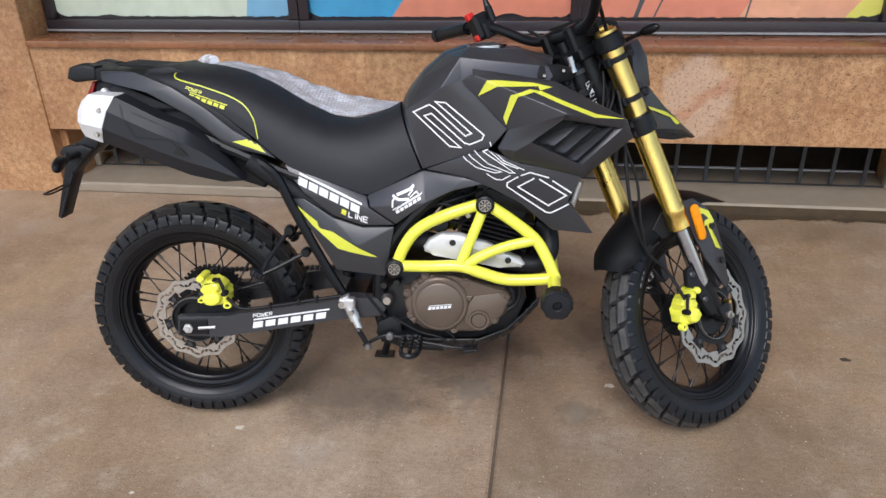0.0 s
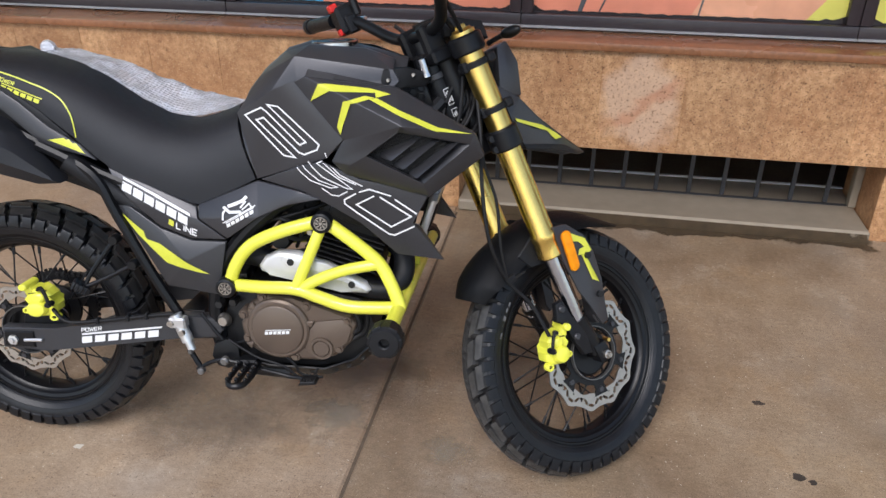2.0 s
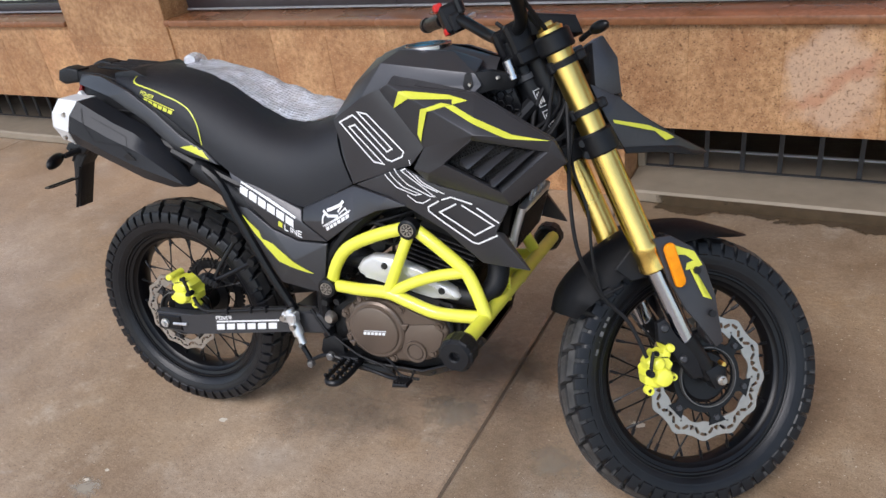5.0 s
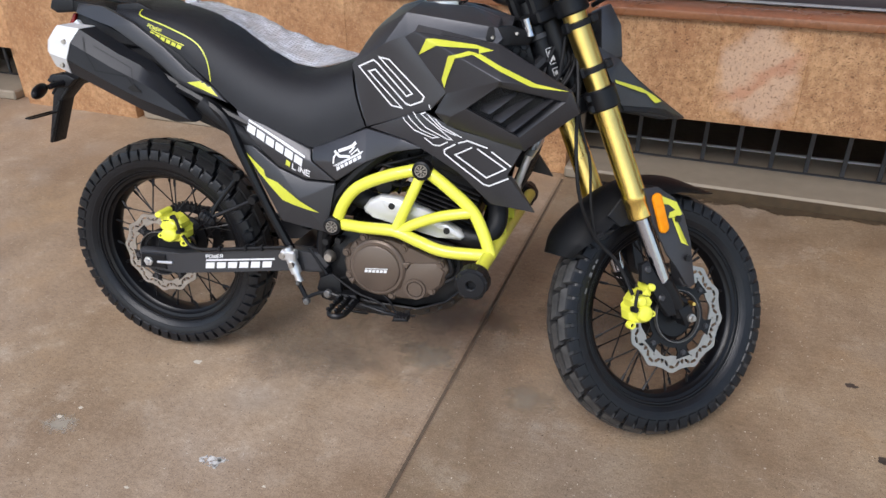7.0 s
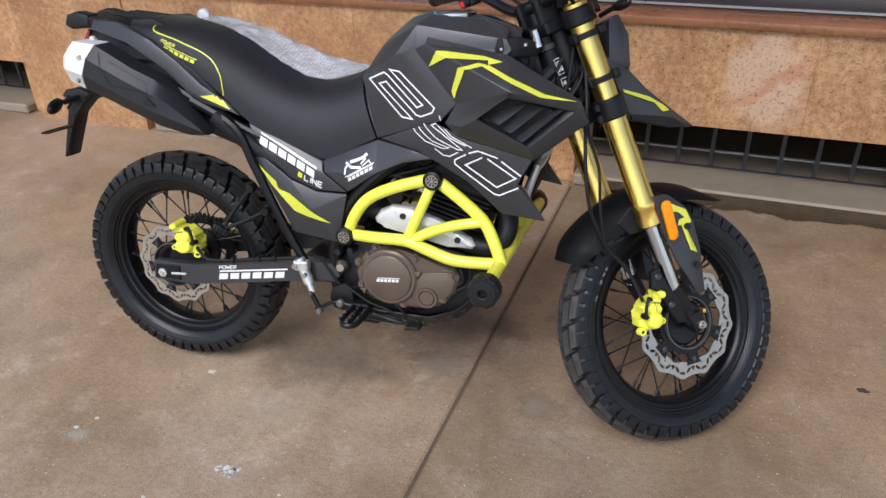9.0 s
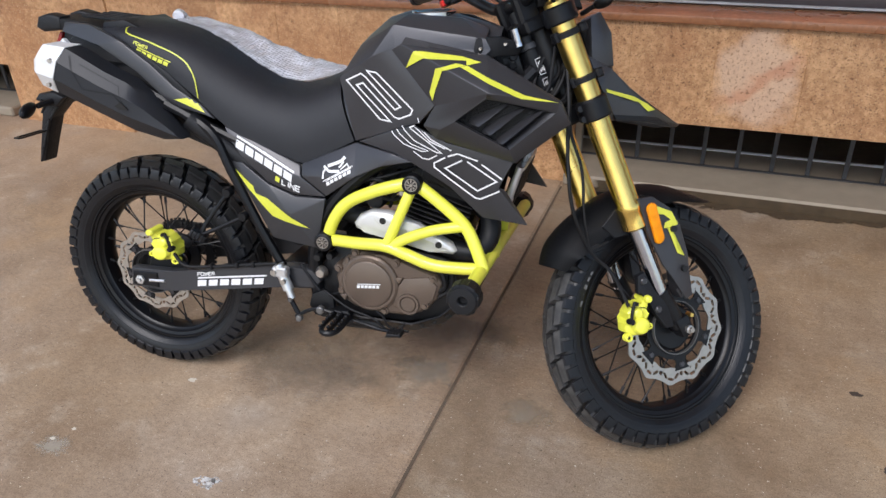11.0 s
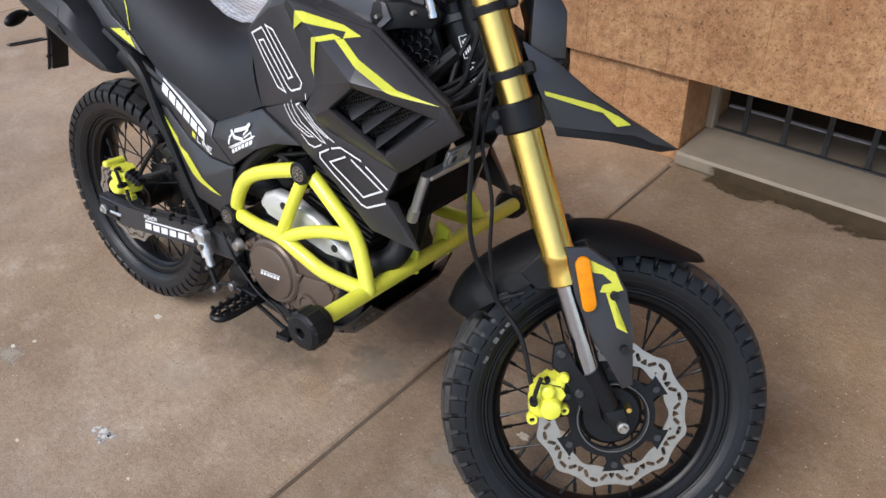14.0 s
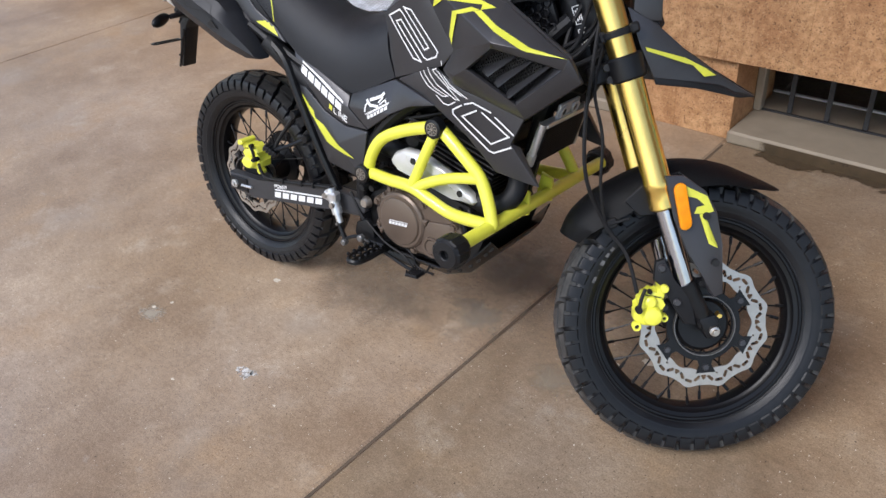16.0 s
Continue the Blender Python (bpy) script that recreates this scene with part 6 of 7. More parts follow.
wrap = new("bubble_wrap")
wrap.matrix_basis = bike.matrix_basis.copy()
tagged(wrap, "crumpled clear bubble wrap draped on the motorcycle seat", "wrapping")
part("sheet", bm, WRAP, wrap, angle=50)
bm = bmesh.new()
tube(bm, [(0.075, 0.055, 0.955), (0.055, 0.09, 0.953), (0.030, 0.13, 0.948), (0.004, 0.175, 0.936)], (0.014, 0.020), 14, 6)
part("rolled_end", bm, WRAP, wrap, "rolled end of the wrap")

# oil cooler and inner panels between shroud and fork
RAD = Matrix.Translation((0.977, 0.0, 0.632)) @ pose(0, 0, 0, 0, 16.6, 0)
bm = bmesh.new()
box(bm, -0.012, 0.008, -0.088, 0.076, -0.046, 0.040, 0.002, RAD)
radiator = part("oil_cooler", bm, ENGINE, bike, "finned oil cooler with silver end tanks")
for k in range(15):
    z = -0.043 + 0.0055 * k
    bm = bmesh.new()
    box(bm, 0.0075, 0.0115, -0.087, 0.075, z, z + 0.002, 0, RAD)
    part("fin", bm, FRAME, radiator)
for y in (-0.096, 0.083):
    bm = bmesh.new()
    tube(bm, [(0.992, y, 0.681), (0.970, y, 0.607)], 0.0085, 16, 1)
    tube(bm, [(0.971, y, 0.610), (0.964, y, 0.586)], 0.0105, 8, 1)
    part("end_tank", bm, ALLOY, radiator, "silver end tank")
bm = bmesh.new()
box(bm, -0.010, 0.011, -0.09, 0.080, 0.040, 0.050, 0.003, RAD)
part("cooler_rail", bm, ALLOY, radiator, "grey top rail")
bm = bmesh.new()
box(bm, -0.004, 0.004, -0.046, 0.036, 0.048, 0.082, 0.0035, RAD, 2)
bracket = part("cooler_bracket", bm, GREY_CAST, radiator)
for y in (-0.029, 0.018):
    bm = bmesh.new()
    lathe(bm, [(0.008, 0.004), (0.0145, 0.004), (0.015, 0.006), (0.0145, 0.008), (0.008, 0.008)], 20, axis="x", closed=True)
    part("cooler_boss", bm, GREY_CAST, radiator, m=RAD @ Matrix.Translation((0.0, y, 0.064)))
    bm = bmesh.new()
    lathe(bm, [(0.0001, 0.004), (0.0085, 0.004), (0.0085, 0.006), (0.0001, 0.006)], 14, axis="x")
    part("bolt", bm, ENGINE, radiator, m=RAD @ Matrix.Translation((0.0, y, 0.064)))
IN = [(0.888, -0.111, 0.951), (0.932, -0.086, 0.953), (0.980, -0.055, 0.936), (0.968, -0.058, 0.912), (0.932, -0.092, 0.914), (0.895, -0.114, 0.905), (0.884, -0.115, 0.928)]
bm = bmesh.new()
shell(bm, IN, [[0, 1, 4, 5, 6], [1, 2, 3, 4]], 0.02, 0.003)
inner = part("inner_panel", bm, HOSE, bike, "smooth black inner panel beside the tank")
mirrored(inner, bike)
HC = [(0.874, -0.072, 0.906), (0.931, -0.060, 0.926), (0.966, -0.055, 0.920), (0.986, -0.052, 0.868), (0.955, -0.054, 0.842), (0.90, -0.066, 0.84), (0.872, -0.072, 0.88)]
bm = bmesh.new()
shell(bm, HC, [[0, 1, 2, 3, 4, 5, 6]], 0.012, 0.002)
grid_r = part("honeycomb_panel", bm, RIM, bike, "black honeycomb panel behind the shroud")
cell = None
for i in range(8):
    for j in range(6):
        x, z = 0.880 + 0.0158 * i, 0.846 + 0.0182 * j + (0.0091 if i % 2 else 0)
        if 0.876 < x and x + 0.4 * (z - 0.88) < 0.972 and z < 0.915 + 0.25 * (x - 0.90) and z > 0.846:
            at = Matrix.Translation((x, -0.0745 + 0.19 * (x - 0.874), z))
            if cell is None:
                bm = bmesh.new()
                lathe(bm, [(0.0078, -0.004), (0.0092, -0.003), (0.0092, 0.004), (0.0078, 0.004)], 6, closed=True)
                cell = part("honeycomb_cell", bm, PLASTIC, grid_r, m=at, flat=True)
            else:
                again(cell, grid_r, at)
for x, y, z in ((0.899, -0.112, 0.930), (0.945, -0.080, 0.938)):
    bm = bmesh.new()
    lathe(bm, [(0.0001, y - 0.004), (0.003, y - 0.004), (0.004, y - 0.001), (0.004, y + 0.01), (0.0001, y + 0.01)], 10, c=(x, 0, z))
    part("panel_screw", bm, STEEL, inner)
bm = bmesh.new()
tube(bm, [(0.968, -0.058, 0.938), (0.958, -0.060, 0.968)], 0.0105, 14, 1)
tube(bm, [(0.970, -0.058, 0.932), (0.968, -0.058, 0.939)], 0.012, 14, 1)
part("ignition_lock", bm, CHROME, bike, "polished ignition lock barrel")
bm = bmesh.new()
tube(bm, [(1.085, 0, 0.78), (1.0, 0, 0.965)], 0.030, 18, 1)
part("head_tube", bm, FRAME, bike)

# ---- steered front end ----
def front(name, mk, mat, label="", parent=None, angle=32):
    bm = bmesh.new()
    mk(bm)
    return part(name, bm, mat, parent or bike, label, m=None if parent else STEER, angle=angle)


for s in (-1, 1):
    Y = 0.093 * s
    leg = front("fork_leg", lambda b: lathe(b, [(0.0001, 0.792), (0.019, 0.792), (0.022, 0.788), (0.0262, 0.786), (0.0262, 0.545), (0.0268, 0.54), (0.0268, 0.33), (0.0285, 0.326), (0.0285, 0.312), (0.0268, 0.308), (0.0278, 0.285), (0.0285, 0.272), (0.0245, 0.268), (0.0001, 0.268)], 32, "z", (0.048, Y, 0)), GOLD, "gold anodised fork leg")
    front("fork_cap", lambda b: lathe(b, [(0.0001, 0.800), (0.011, 0.800), (0.013, 0.797), (0.013, 0.79), (0.0001, 0.79)], 6, "z", (0.048, Y, 0)), GOLD, "", leg)
    front("stanchion", lambda b: lathe(b, [(0.0001, 0.275), (0.0195, 0.275), (0.0195, 0.085), (0.0001, 0.085)], 28, "z", (0.048, Y, 0)), CHROME, "polished steel fork slider", leg)

    def lug(b, s=s, Y=Y):
        prism(b, [(0.052, 0.03), (0.058, -0.016), (0.080, -0.018), (0.090, 0.0), (0.086, 0.03)], Y - 0.020, Y + 0.018, 0.004, 2)
        tube(b, [(0.048, Y, 0.108), (0.066, Y, 0.008)], (0.0225, 0.018), 18, 1)
    front("fork_foot", lug, FRAME, "black cast fork foot", leg)
    for z0, z1, r, n in ((0.741, 0.779, 0.036, "upper_clamp"), (0.529, 0.576, 0.0355, "lower_clamp")):
        front(n, lambda b: (lathe(b, [(0.0265, z0), (r - 0.003, z0), (r, z0 + 0.004), (r, z1 - 0.004), (r - 0.003, z1), (0.0265, z1)], 28, "z", (0.048, Y, 0), closed=True),
                            box(b, -0.02, 0.035, min(0, Y * 0.72), max(0, Y * 0.72), z0 + 0.004, z1 - 0.004, 0.005)), FRAME, "", leg)
    for z0 in (0.711, 0.612):
        front("cable_guide", lambda b: (lathe(b, [(0.0263, z0), (0.031, z0 + 0.001), (0.0315, z0 + 0.012), (0.0263, z0 + 0.014)], 24, "z", (0.048, Y, 0), closed=True),
                                        box(b, 0.015, 0.03, Y - 0.012, Y + 0.012, z0 - 0.004, z0 + 0.018, 0.003), box(b, 0.07, 0.088, Y + s * 0.018 - 0.009, Y + s * 0.018 + 0.009, z0 - 0.003, z0 + 0.017, 0.004)), PLASTIC, "", leg)
    for z in (0.540, 0.564):
        front("bolt", lambda b: lathe(b, [(0.0001, Y - 0.014), (0.007, Y - 0.014), (0.008, Y - 0.006), (0.0001, Y - 0.006)], 10, c=(0.012, 0, z)), ENGINE, "", leg)
    # guard, reflector
    GU = [(0.060, 0.335), (0.095, 0.325), (0.128, 0.282), (0.138, 0.235), (0.132, 0.170), (0.110, 0.072), (0.090, 0.070), (0.078, 0.128), (0.063, 0.172), (0.056, 0.25)]
    guard = front("fork_guard", lambda b: (prism(b, GU, Y + s * 0.025 - 0.003, Y + s * 0.025 + 0.003, 0.0025, 2), prism(b, [GU[k] for k in (1, 2, 3, 4, 5, 6)] + [(0.085, 0.095), (0.105, 0.165), (0.112, 0.235), (0.098, 0.29)], Y - 0.012, Y + 0.022, 0.003)), CHARCOAL, "matte charcoal fork guard")
    if s < 0:
        guard_r = guard

        def lens(b):
            pts = []
            for k in range(16):
                a = 2 * math.pi * k / 16
                u, w = 0.0125 * math.cos(a), 0.0125 * math.sin(a) + (0.034 if math.sin(a) > 0 else -0.034)
                pts.append((0.077 + u + 0.10 * w, 0.268 + w))
            prism(b, pts, Y - 0.040, Y - 0.028, 0.004, 2)
        front("reflector", lens, AMBER, "long amber reflector", guard_r)
    for x, z in ((0.116, 0.236), (0.110, 0.140)):
        front("bolt", lambda b: lathe(b, [(0.0001, Y + s * 0.032 - 0.004), (0.0075, Y + s * 0.032 - 0.004), (0.0075, Y + s * 0.032 + 0.004), (0.0001, Y + s * 0.032 + 0.004)], 10, c=(x, 0, z)), ENGINE, "", guard)
front("front_axle", lambda b: (lathe(b, [(0.0001, -0.128), (0.0055, -0.128), (0.006, -0.121), (0.010, -0.120), (0.010, -0.112), (0.0001, -0.112)], 12, c=(0.076, 0, -0.002)), lathe(b, [(0.0001, -0.11), (0.011, -0.11), (0.011, 0.115), (0.0001, 0.115)], 12, c=(0.076, 0, -0.002))), STEEL)
caliper(STEER @ pose(-0.032, -0.090, 0.080, 0, 28, 0), "neon yellow front brake caliper")
front("caliper_bracket", lambda b: prism(b, [(0.002, 0.172), (0.022, 0.172), (0.028, 0.125), (0.036, 0.092), (0.050, 0.084), (0.046, 0.019), (0.022, 0.028), (0.012, 0.071), (0.008, 0.115), (-0.012, 0.134)], -0.112, -0.094, 0.004, 2), PLASTIC, "black caliper bracket")
for x, z in ((0.010, 0.156), (0.021, 0.078)):
    front("bracket_bolt", lambda b: lathe(b, [(0.0001, -0.118), (0.006, -0.118), (0.0085, -0.115), (0.0085, -0.110), (0.0001, -0.110)], 10, c=(x, 0, z)), CHARCOAL)
front("bleed_nut", lambda b: lathe(b, [(0.0001, -0.118), (0.005, -0.118), (0.0055, -0.100), (0.0001, -0.100)], 6, c=(0.093, 0, 0.027)), GOLD, "small brass nut")
front("steering_stem", lambda b: (lathe(b, [(0.0001, 0.80), (0.016, 0.80), (0.018, 0.775), (0.03, 0.77), (0.03, 0.735), (0.0001, 0.735)], 20, "z"), tube(b, [(0, 0, 0.545), (0, 0, 0.76)], 0.031, 24, 1)), FRAME)
front("stem_collar", lambda b: lathe(b, [(0.031, 0.715), (0.0355, 0.717), (0.0355, 0.728), (0.031, 0.730)], 26, "z", closed=True), CHARCOAL_PALE, "grey steering collar")


# front mudguard: arched blade close over the tyre
def mudguard(b):
    n, rings = 22, []
    top = [(-0.158, 0.262), (-0.125, 0.298), (-0.07, 0.326), (0.0, 0.342), (0.06, 0.346), (0.12, 0.336), (0.19, 0.304), (0.25, 0.255), (0.288, 0.220)]
    line = smooth_line([(x, 0, z) for x, z in top], 4)
    N = len(line) - 1
    for i, p in enumerate(line):
        u = i / N
        w = 0.075 * (1 - 0.55 * max(0, (u - 0.62) / 0.38) ** 1.6) * (0.72 + 0.28 * min(1, u / 0.12))
        drop = 0.06 * (1 - max(0, (u - 0.55) / 0.45)) * (0.55 + 0.45 * min(1, u / 0.25)) + 0.004
        tan = (line[min(i + 1, N)] - line[max(i - 1, 0)]).normalized()
        nor = Vector((-tan.z, 0, tan.x))
        ring = []
        for k in range(-6, 7):
            t = k / 6
            ring.append(b.verts.new(p + Vector((0, w * math.sin(t * 1.35) / math.sin(1.35), 0)) - nor * (drop * (1 - math.cos(t * 1.35)) / (1 - math.cos(1.35)))))
        rings.append(ring)
    for a, c in zip(rings, rings[1:]):
        for k in range(len(a) - 1):
            b.faces.new((a[k], a[k + 1], c[k + 1], c[k]))
    bmesh.ops.solidify(b, geom=b.faces[:], thickness=0.004)


fender = front("front_mudguard", mudguard, PLASTIC, "black plastic front mudguard", angle=50)
for s in (-1, 1):
    front("mudguard_stay", lambda b: prism(b, [(-0.02, 0.30), (0.03, 0.325), (0.10, 0.325), (0.115, 0.29), (0.09, 0.255), (0.05, 0.25), (0.0, 0.262)], s * 0.072 - 0.003, s * 0.072 + 0.003, 0.002), PLASTIC, "", fender)
front("cable_clip", lambda b: (box(b, -0.072, -0.045, -0.082, -0.070, 0.255, 0.275, 0.003), box(b, -0.075, -0.02, -0.084, -0.076, 0.262, 0.268, 0.002)), PLASTIC, "", fender)

# beak and headlamp cowl
BK = [(0.080, -0.090, 0.660), (0.125, -0.086, 0.612), (0.165, -0.066, 0.552), (0.215, -0.044, 0.492), (0.290, -0.008, 0.412), (0.252, -0.034, 0.424), (0.170, -0.064, 0.478), (0.095, -0.082, 0.512), (0.084, -0.090, 0.585)]
beak = front("beak", lambda b: (shell(b, BK, [[0, 1, 8], [1, 2, 7, 8], [2, 3, 6, 7], [3, 4, 5, 6]], 0.006, 0.002)), CHARCOAL, "charcoal front beak")
bm = bmesh.new()
bm.from_mesh(beak.data)
bmesh.ops.scale(bm, vec=(1, -1, 1), verts=bm.verts)
bmesh.ops.reverse_faces(bm, faces=bm.faces)
part("beak_side", bm, CHARCOAL, beak)
front("beak_lip", lambda b: shell(b, [(0.094, -0.0850, 0.518), (0.170, -0.0672, 0.484), (0.218, -0.0462, 0.462), (0.290, -0.0095, 0.411), (0.252, -0.0362, 0.4225), (0.170, -0.0668, 0.470), (0.095, -0.0846, 0.503)], [[0, 1, 5, 6], [1, 2, 4, 5], [2, 3, 4]], 0.008, 0.0015), PLASTIC, "black lower lip", beak)
front("beak_top", lambda b: shell(b, [(0.125, -0.085, 0.611), (0.165, -0.065, 0.553), (0.215, -0.043, 0.494), (0.292, -0.003, 0.414), (0.292, 0.003, 0.414), (0.215, 0.043, 0.494), (0.165, 0.065, 0.553), (0.125, 0.085, 0.611)], [[0, 1, 6, 7], [1, 2, 5, 6], [2, 3, 4, 5]], 0.004, 0), CHARCOAL, "", beak)
CW = [(0.084, -0.082, 0.630), (0.118, -0.086, 0.728), (0.146, -0.085, 0.732), (0.158, -0.080, 0.680), (0.138, -0.077, 0.612)]
cowl = front("headlamp_cowl", lambda b: shell(b, CW, [[0, 1, 2, 3, 4]], 0.05, 0.004), CHARCOAL, "charcoal headlamp cowl")
bm = bmesh.new()
bm.from_mesh(cowl.data)
bmesh.ops.scale(bm, vec=(1, -1, 1), verts=bm.verts)
bmesh.ops.reverse_faces(bm, faces=bm.faces)
part("cowl_side", bm, CHARCOAL, cowl)
front("headlamp", lambda b: box(b, 0.10, 0.145, -0.07, 0.07, 0.595, 0.725, 0.012), PLASTIC, "", cowl)
for s in (-1, 1):
    stalk = front("front_turn_signal", lambda b: tube(b, [(0.10, s * 0.088, 0.742), (0.104, s * 0.115, 0.746), (0.108, s * 0.140, 0.748)], 0.0055, 8, 3), PLASTIC, "black front turn signal")
    front("signal_housing", lambda b: bmesh.ops.create_uvsphere(b, u_segments=18, v_segments=10, radius=1.0, matrix=Matrix.Translation((0.112, s * 0.160, 0.749)) @ pose(0, 0, 0, 0, 0, s * -16) @ Matrix.Diagonal((0.0110, 0.027, 0.0115, 1))), RIM, "smoked almond-shaped housing", stalk)


# handlebar
bar = front("handlebar", lambda b: tube(b, [(-0.050, -0.41, 0.93), (-0.036, -0.30, 0.918), (-0.022, -0.21, 0.895), (0.0, -0.12, 0.83), (0.004, -0.05, 0.812), (0.004, 0.05, 0.812), (0.0, 0.12, 0.83), (-0.022, 0.21, 0.895), (-0.036, 0.30, 0.918), (-0.05, 0.41, 0.93)], 0.0125, 14, 6), FRAME, "black tapered handlebar")
for s in (-1, 1):
    front("bar_clamp", lambda b: (box(b, -0.02, 0.028, s * 0.045 - 0.014, s * 0.045 + 0.014, 0.765, 0.83, 0.006),), FRAME, "", bar)
    front("grip", lambda b: (tube(b, [(-0.040, s * 0.285, 0.916), (-0.050, s * 0.41, 0.93)], 0.0165, 16, 4), tube(b, [(-0.050, s * 0.405, 0.93), (-0.052, s * 0.42, 0.932)], 0.0185, 16, 1)), RUBBER, "black rubber grip", bar)
    front("switch_housing", lambda b: (box(b, -0.056, -0.004, s * 0.24 - 0.024, s * 0.24 + 0.022, 0.874, 0.940, 0.008), box(b, -0.045, -0.015, s * 0.215 - 0.012, s * 0.215 + 0.012, 0.872, 0.915, 0.005)), PLASTIC, "black switch housing", bar)
    front("mirror_stem", lambda b: (tube(b, [(-0.012, s * 0.205, 0.905), (-0.005, s * 0.21, 0.96), (0.01, s * 0.23, 1.06)], 0.006, 10, 4), tube(b, [(-0.012, s * 0.205, 0.908), (-0.010, s * 0.206, 0.945)], 0.0105, 8, 1), tube(b, [(-0.010, s * 0.206, 0.945), (-0.007, s * 0.209, 0.962)], (0.0090, 0.0065), 10, 1)), FRAME, "black mirror stem", bar)
    front("lever", lambda b: tube(b, [(0.0, s * 0.225, 0.892), (0.025, s * 0.26, 0.895), (0.03, s * 0.34, 0.90), (0.015, s * 0.40, 0.912)], 0.006, 8, 4), ALLOY if s > 0 else FRAME, "", bar)
    if s > 0:
        front("kill_switch", lambda b: box(b, -0.061, -0.040, 0.230, 0.250, 0.932, 0.950, 0.003), RED, "red rocker switch", bar)
        front("start_button", lambda b: box(b, -0.062, -0.044, 0.226, 0.244, 0.876, 0.892, 0.003), RED, "red push button", bar)
front("dash", lambda b: prism(b, [(0.02, 0.79), (0.03, 0.835), (0.12, 0.79), (0.12, 0.75)], -0.07, 0.07, 0.008, 2), PLASTIC, "black instrument pod")
# cables round the head
for pts, r in (([(0.02, -0.10, 0.83), (0.05, -0.06, 0.74), (-0.02, -0.03, 0.66), (-0.06, -0.04, 0.60)], 0.005), ([(0.0, -0.16, 0.86), (0.06, -0.07, 0.72), (0.02, -0.05, 0.64), (-0.08, -0.05, 0.61)], 0.0045),
               ([(0.02, 0.10, 0.83), (0.05, -0.02, 0.70), (0.0, -0.06, 0.62), (-0.09, -0.05, 0.60)], 0.005), ([(0.03, 0.14, 0.85), (0.07, 0.02, 0.70), (0.02, -0.06, 0.60), (-0.07, -0.06, 0.585)], 0.0045),
               ([(0.03, -0.06, 0.70), (0.0, -0.07, 0.66), (-0.03, -0.065, 0.62), (-0.10, -0.05, 0.60)], 0.004), ([(0.06, -0.05, 0.68), (0.01, -0.075, 0.63), (-0.04, -0.06, 0.60), (-0.11, -0.04, 0.61)], 0.004),
               ([(0.04, -0.02, 0.72), (0.02, -0.06, 0.65), (-0.05, -0.055, 0.625), (-0.12, -0.04, 0.625)], 0.0035), ([(0.07, -0.03, 0.66), (0.03, -0.06, 0.595), (-0.02, -0.065, 0.585), (-0.09, -0.045, 0.575)], 0.0035),
               ([(0.03, -0.085, 0.66), (-0.010, -0.105, 0.58), (-0.054, -0.105, 0.48), (-0.082, -0.098, 0.37), (-0.070, -0.083, 0.268), (-0.048, -0.10, 0.20), (-0.052, -0.127, 0.125)], 0.0042),
               ([(0.02, -0.075, 0.60), (-0.020, -0.095, 0.53), (-0.030, -0.098, 0.44), (-0.058, -0.092, 0.35), (-0.070, -0.083, 0.270)], 0.0034)):
    front("cable", lambda b: tube(b, pts, r, 7, 6), HOSE)
for z in (0.6745, 0.6295):
    front("head_label", lambda b: prism(b, [(-0.012, z - 0.018), (0.006, z - 0.018), (0.006, z + 0.018), (-0.012, z + 0.018)], -0.0345, -0.0335), RIM, "small black maker label with unreadable white print")
    for x0, x1, z0, z1 in ((-0.012, -0.0108, -0.018, 0.018), (0.0048, 0.006, -0.018, 0.018), (-0.0108, 0.0048, 0.0168, 0.018), (-0.0108, 0.0048, -0.018, -0.0168), (-0.008, -0.0055, -0.012, 0.010), (-0.004, -0.0015, -0.010, 0.012), (0.0, 0.0025, -0.012, 0.004)):
        front("label_print", lambda b: box(b, x0, x1, -0.0352, -0.0344, z + z0, z + z1), WHITE_TAPE, "", None)

# ---- decals ----
def blocks(rows, mat, parent, tree):
    """Each slanted block of a maker's mark as a piece of its own."""
    for q in rows:
        decal("lettering_block", [q], mat, parent, tree)


def flat_line(pts):
    return [(q.x, q.z) for q in smooth_line([(x, 0, z) for x, z in pts], 4)]


GLYPH = {"P": ([(0, 0), (0, 1), (0.6, 1), (0.6, 0.5), (0, 0.5)],), "O": ([(0, 0), (0, 1), (0.65, 1), (0.65, 0), (0, 0)],), "W": ([(0, 1), (0.18, 0), (0.4, 0.75), (0.62, 0), (0.8, 1)],), "E": ([(0.6, 1), (0, 1), (0, 0), (0.6, 0)], [(0, 0.5), (0.5, 0.5)]),
         "R": ([(0, 0), (0, 1), (0.6, 1), (0.6, 0.5), (0, 0.5)], [(0.25, 0.5), (0.6, 0)]), "L": ([(0, 1), (0, 0), (0.55, 0)],), "I": ([(0.1, 0), (0.1, 1)],), "N": ([(0, 0), (0, 1), (0.6, 0), (0.6, 1)],)}


def word(text, a, b, h, mat, parent, tree, slant=0.25):
    """A short printed word along the line from a to b, each letter a piece."""
    a, b = Vector(a), Vector(b)
    wide = [0.35 if c == "I" else 1.0 if c == "W" else 0.85 for c in text]
    k = (b - a).length / (sum(wide) * h)
    u = (b - a).normalized()
    v = Vector((-u.y, u.x)) + u * slant
    x = 0.0
    for c, w in zip(text, wide):
        quads = [q for line in GLYPH[c] for q in stroke([tuple(a + u * ((x + p) * k * h) + v * (r * h)) for p, r in line], h * 0.24)]
        decal("letter", quads, mat, parent, tree)
        x += w


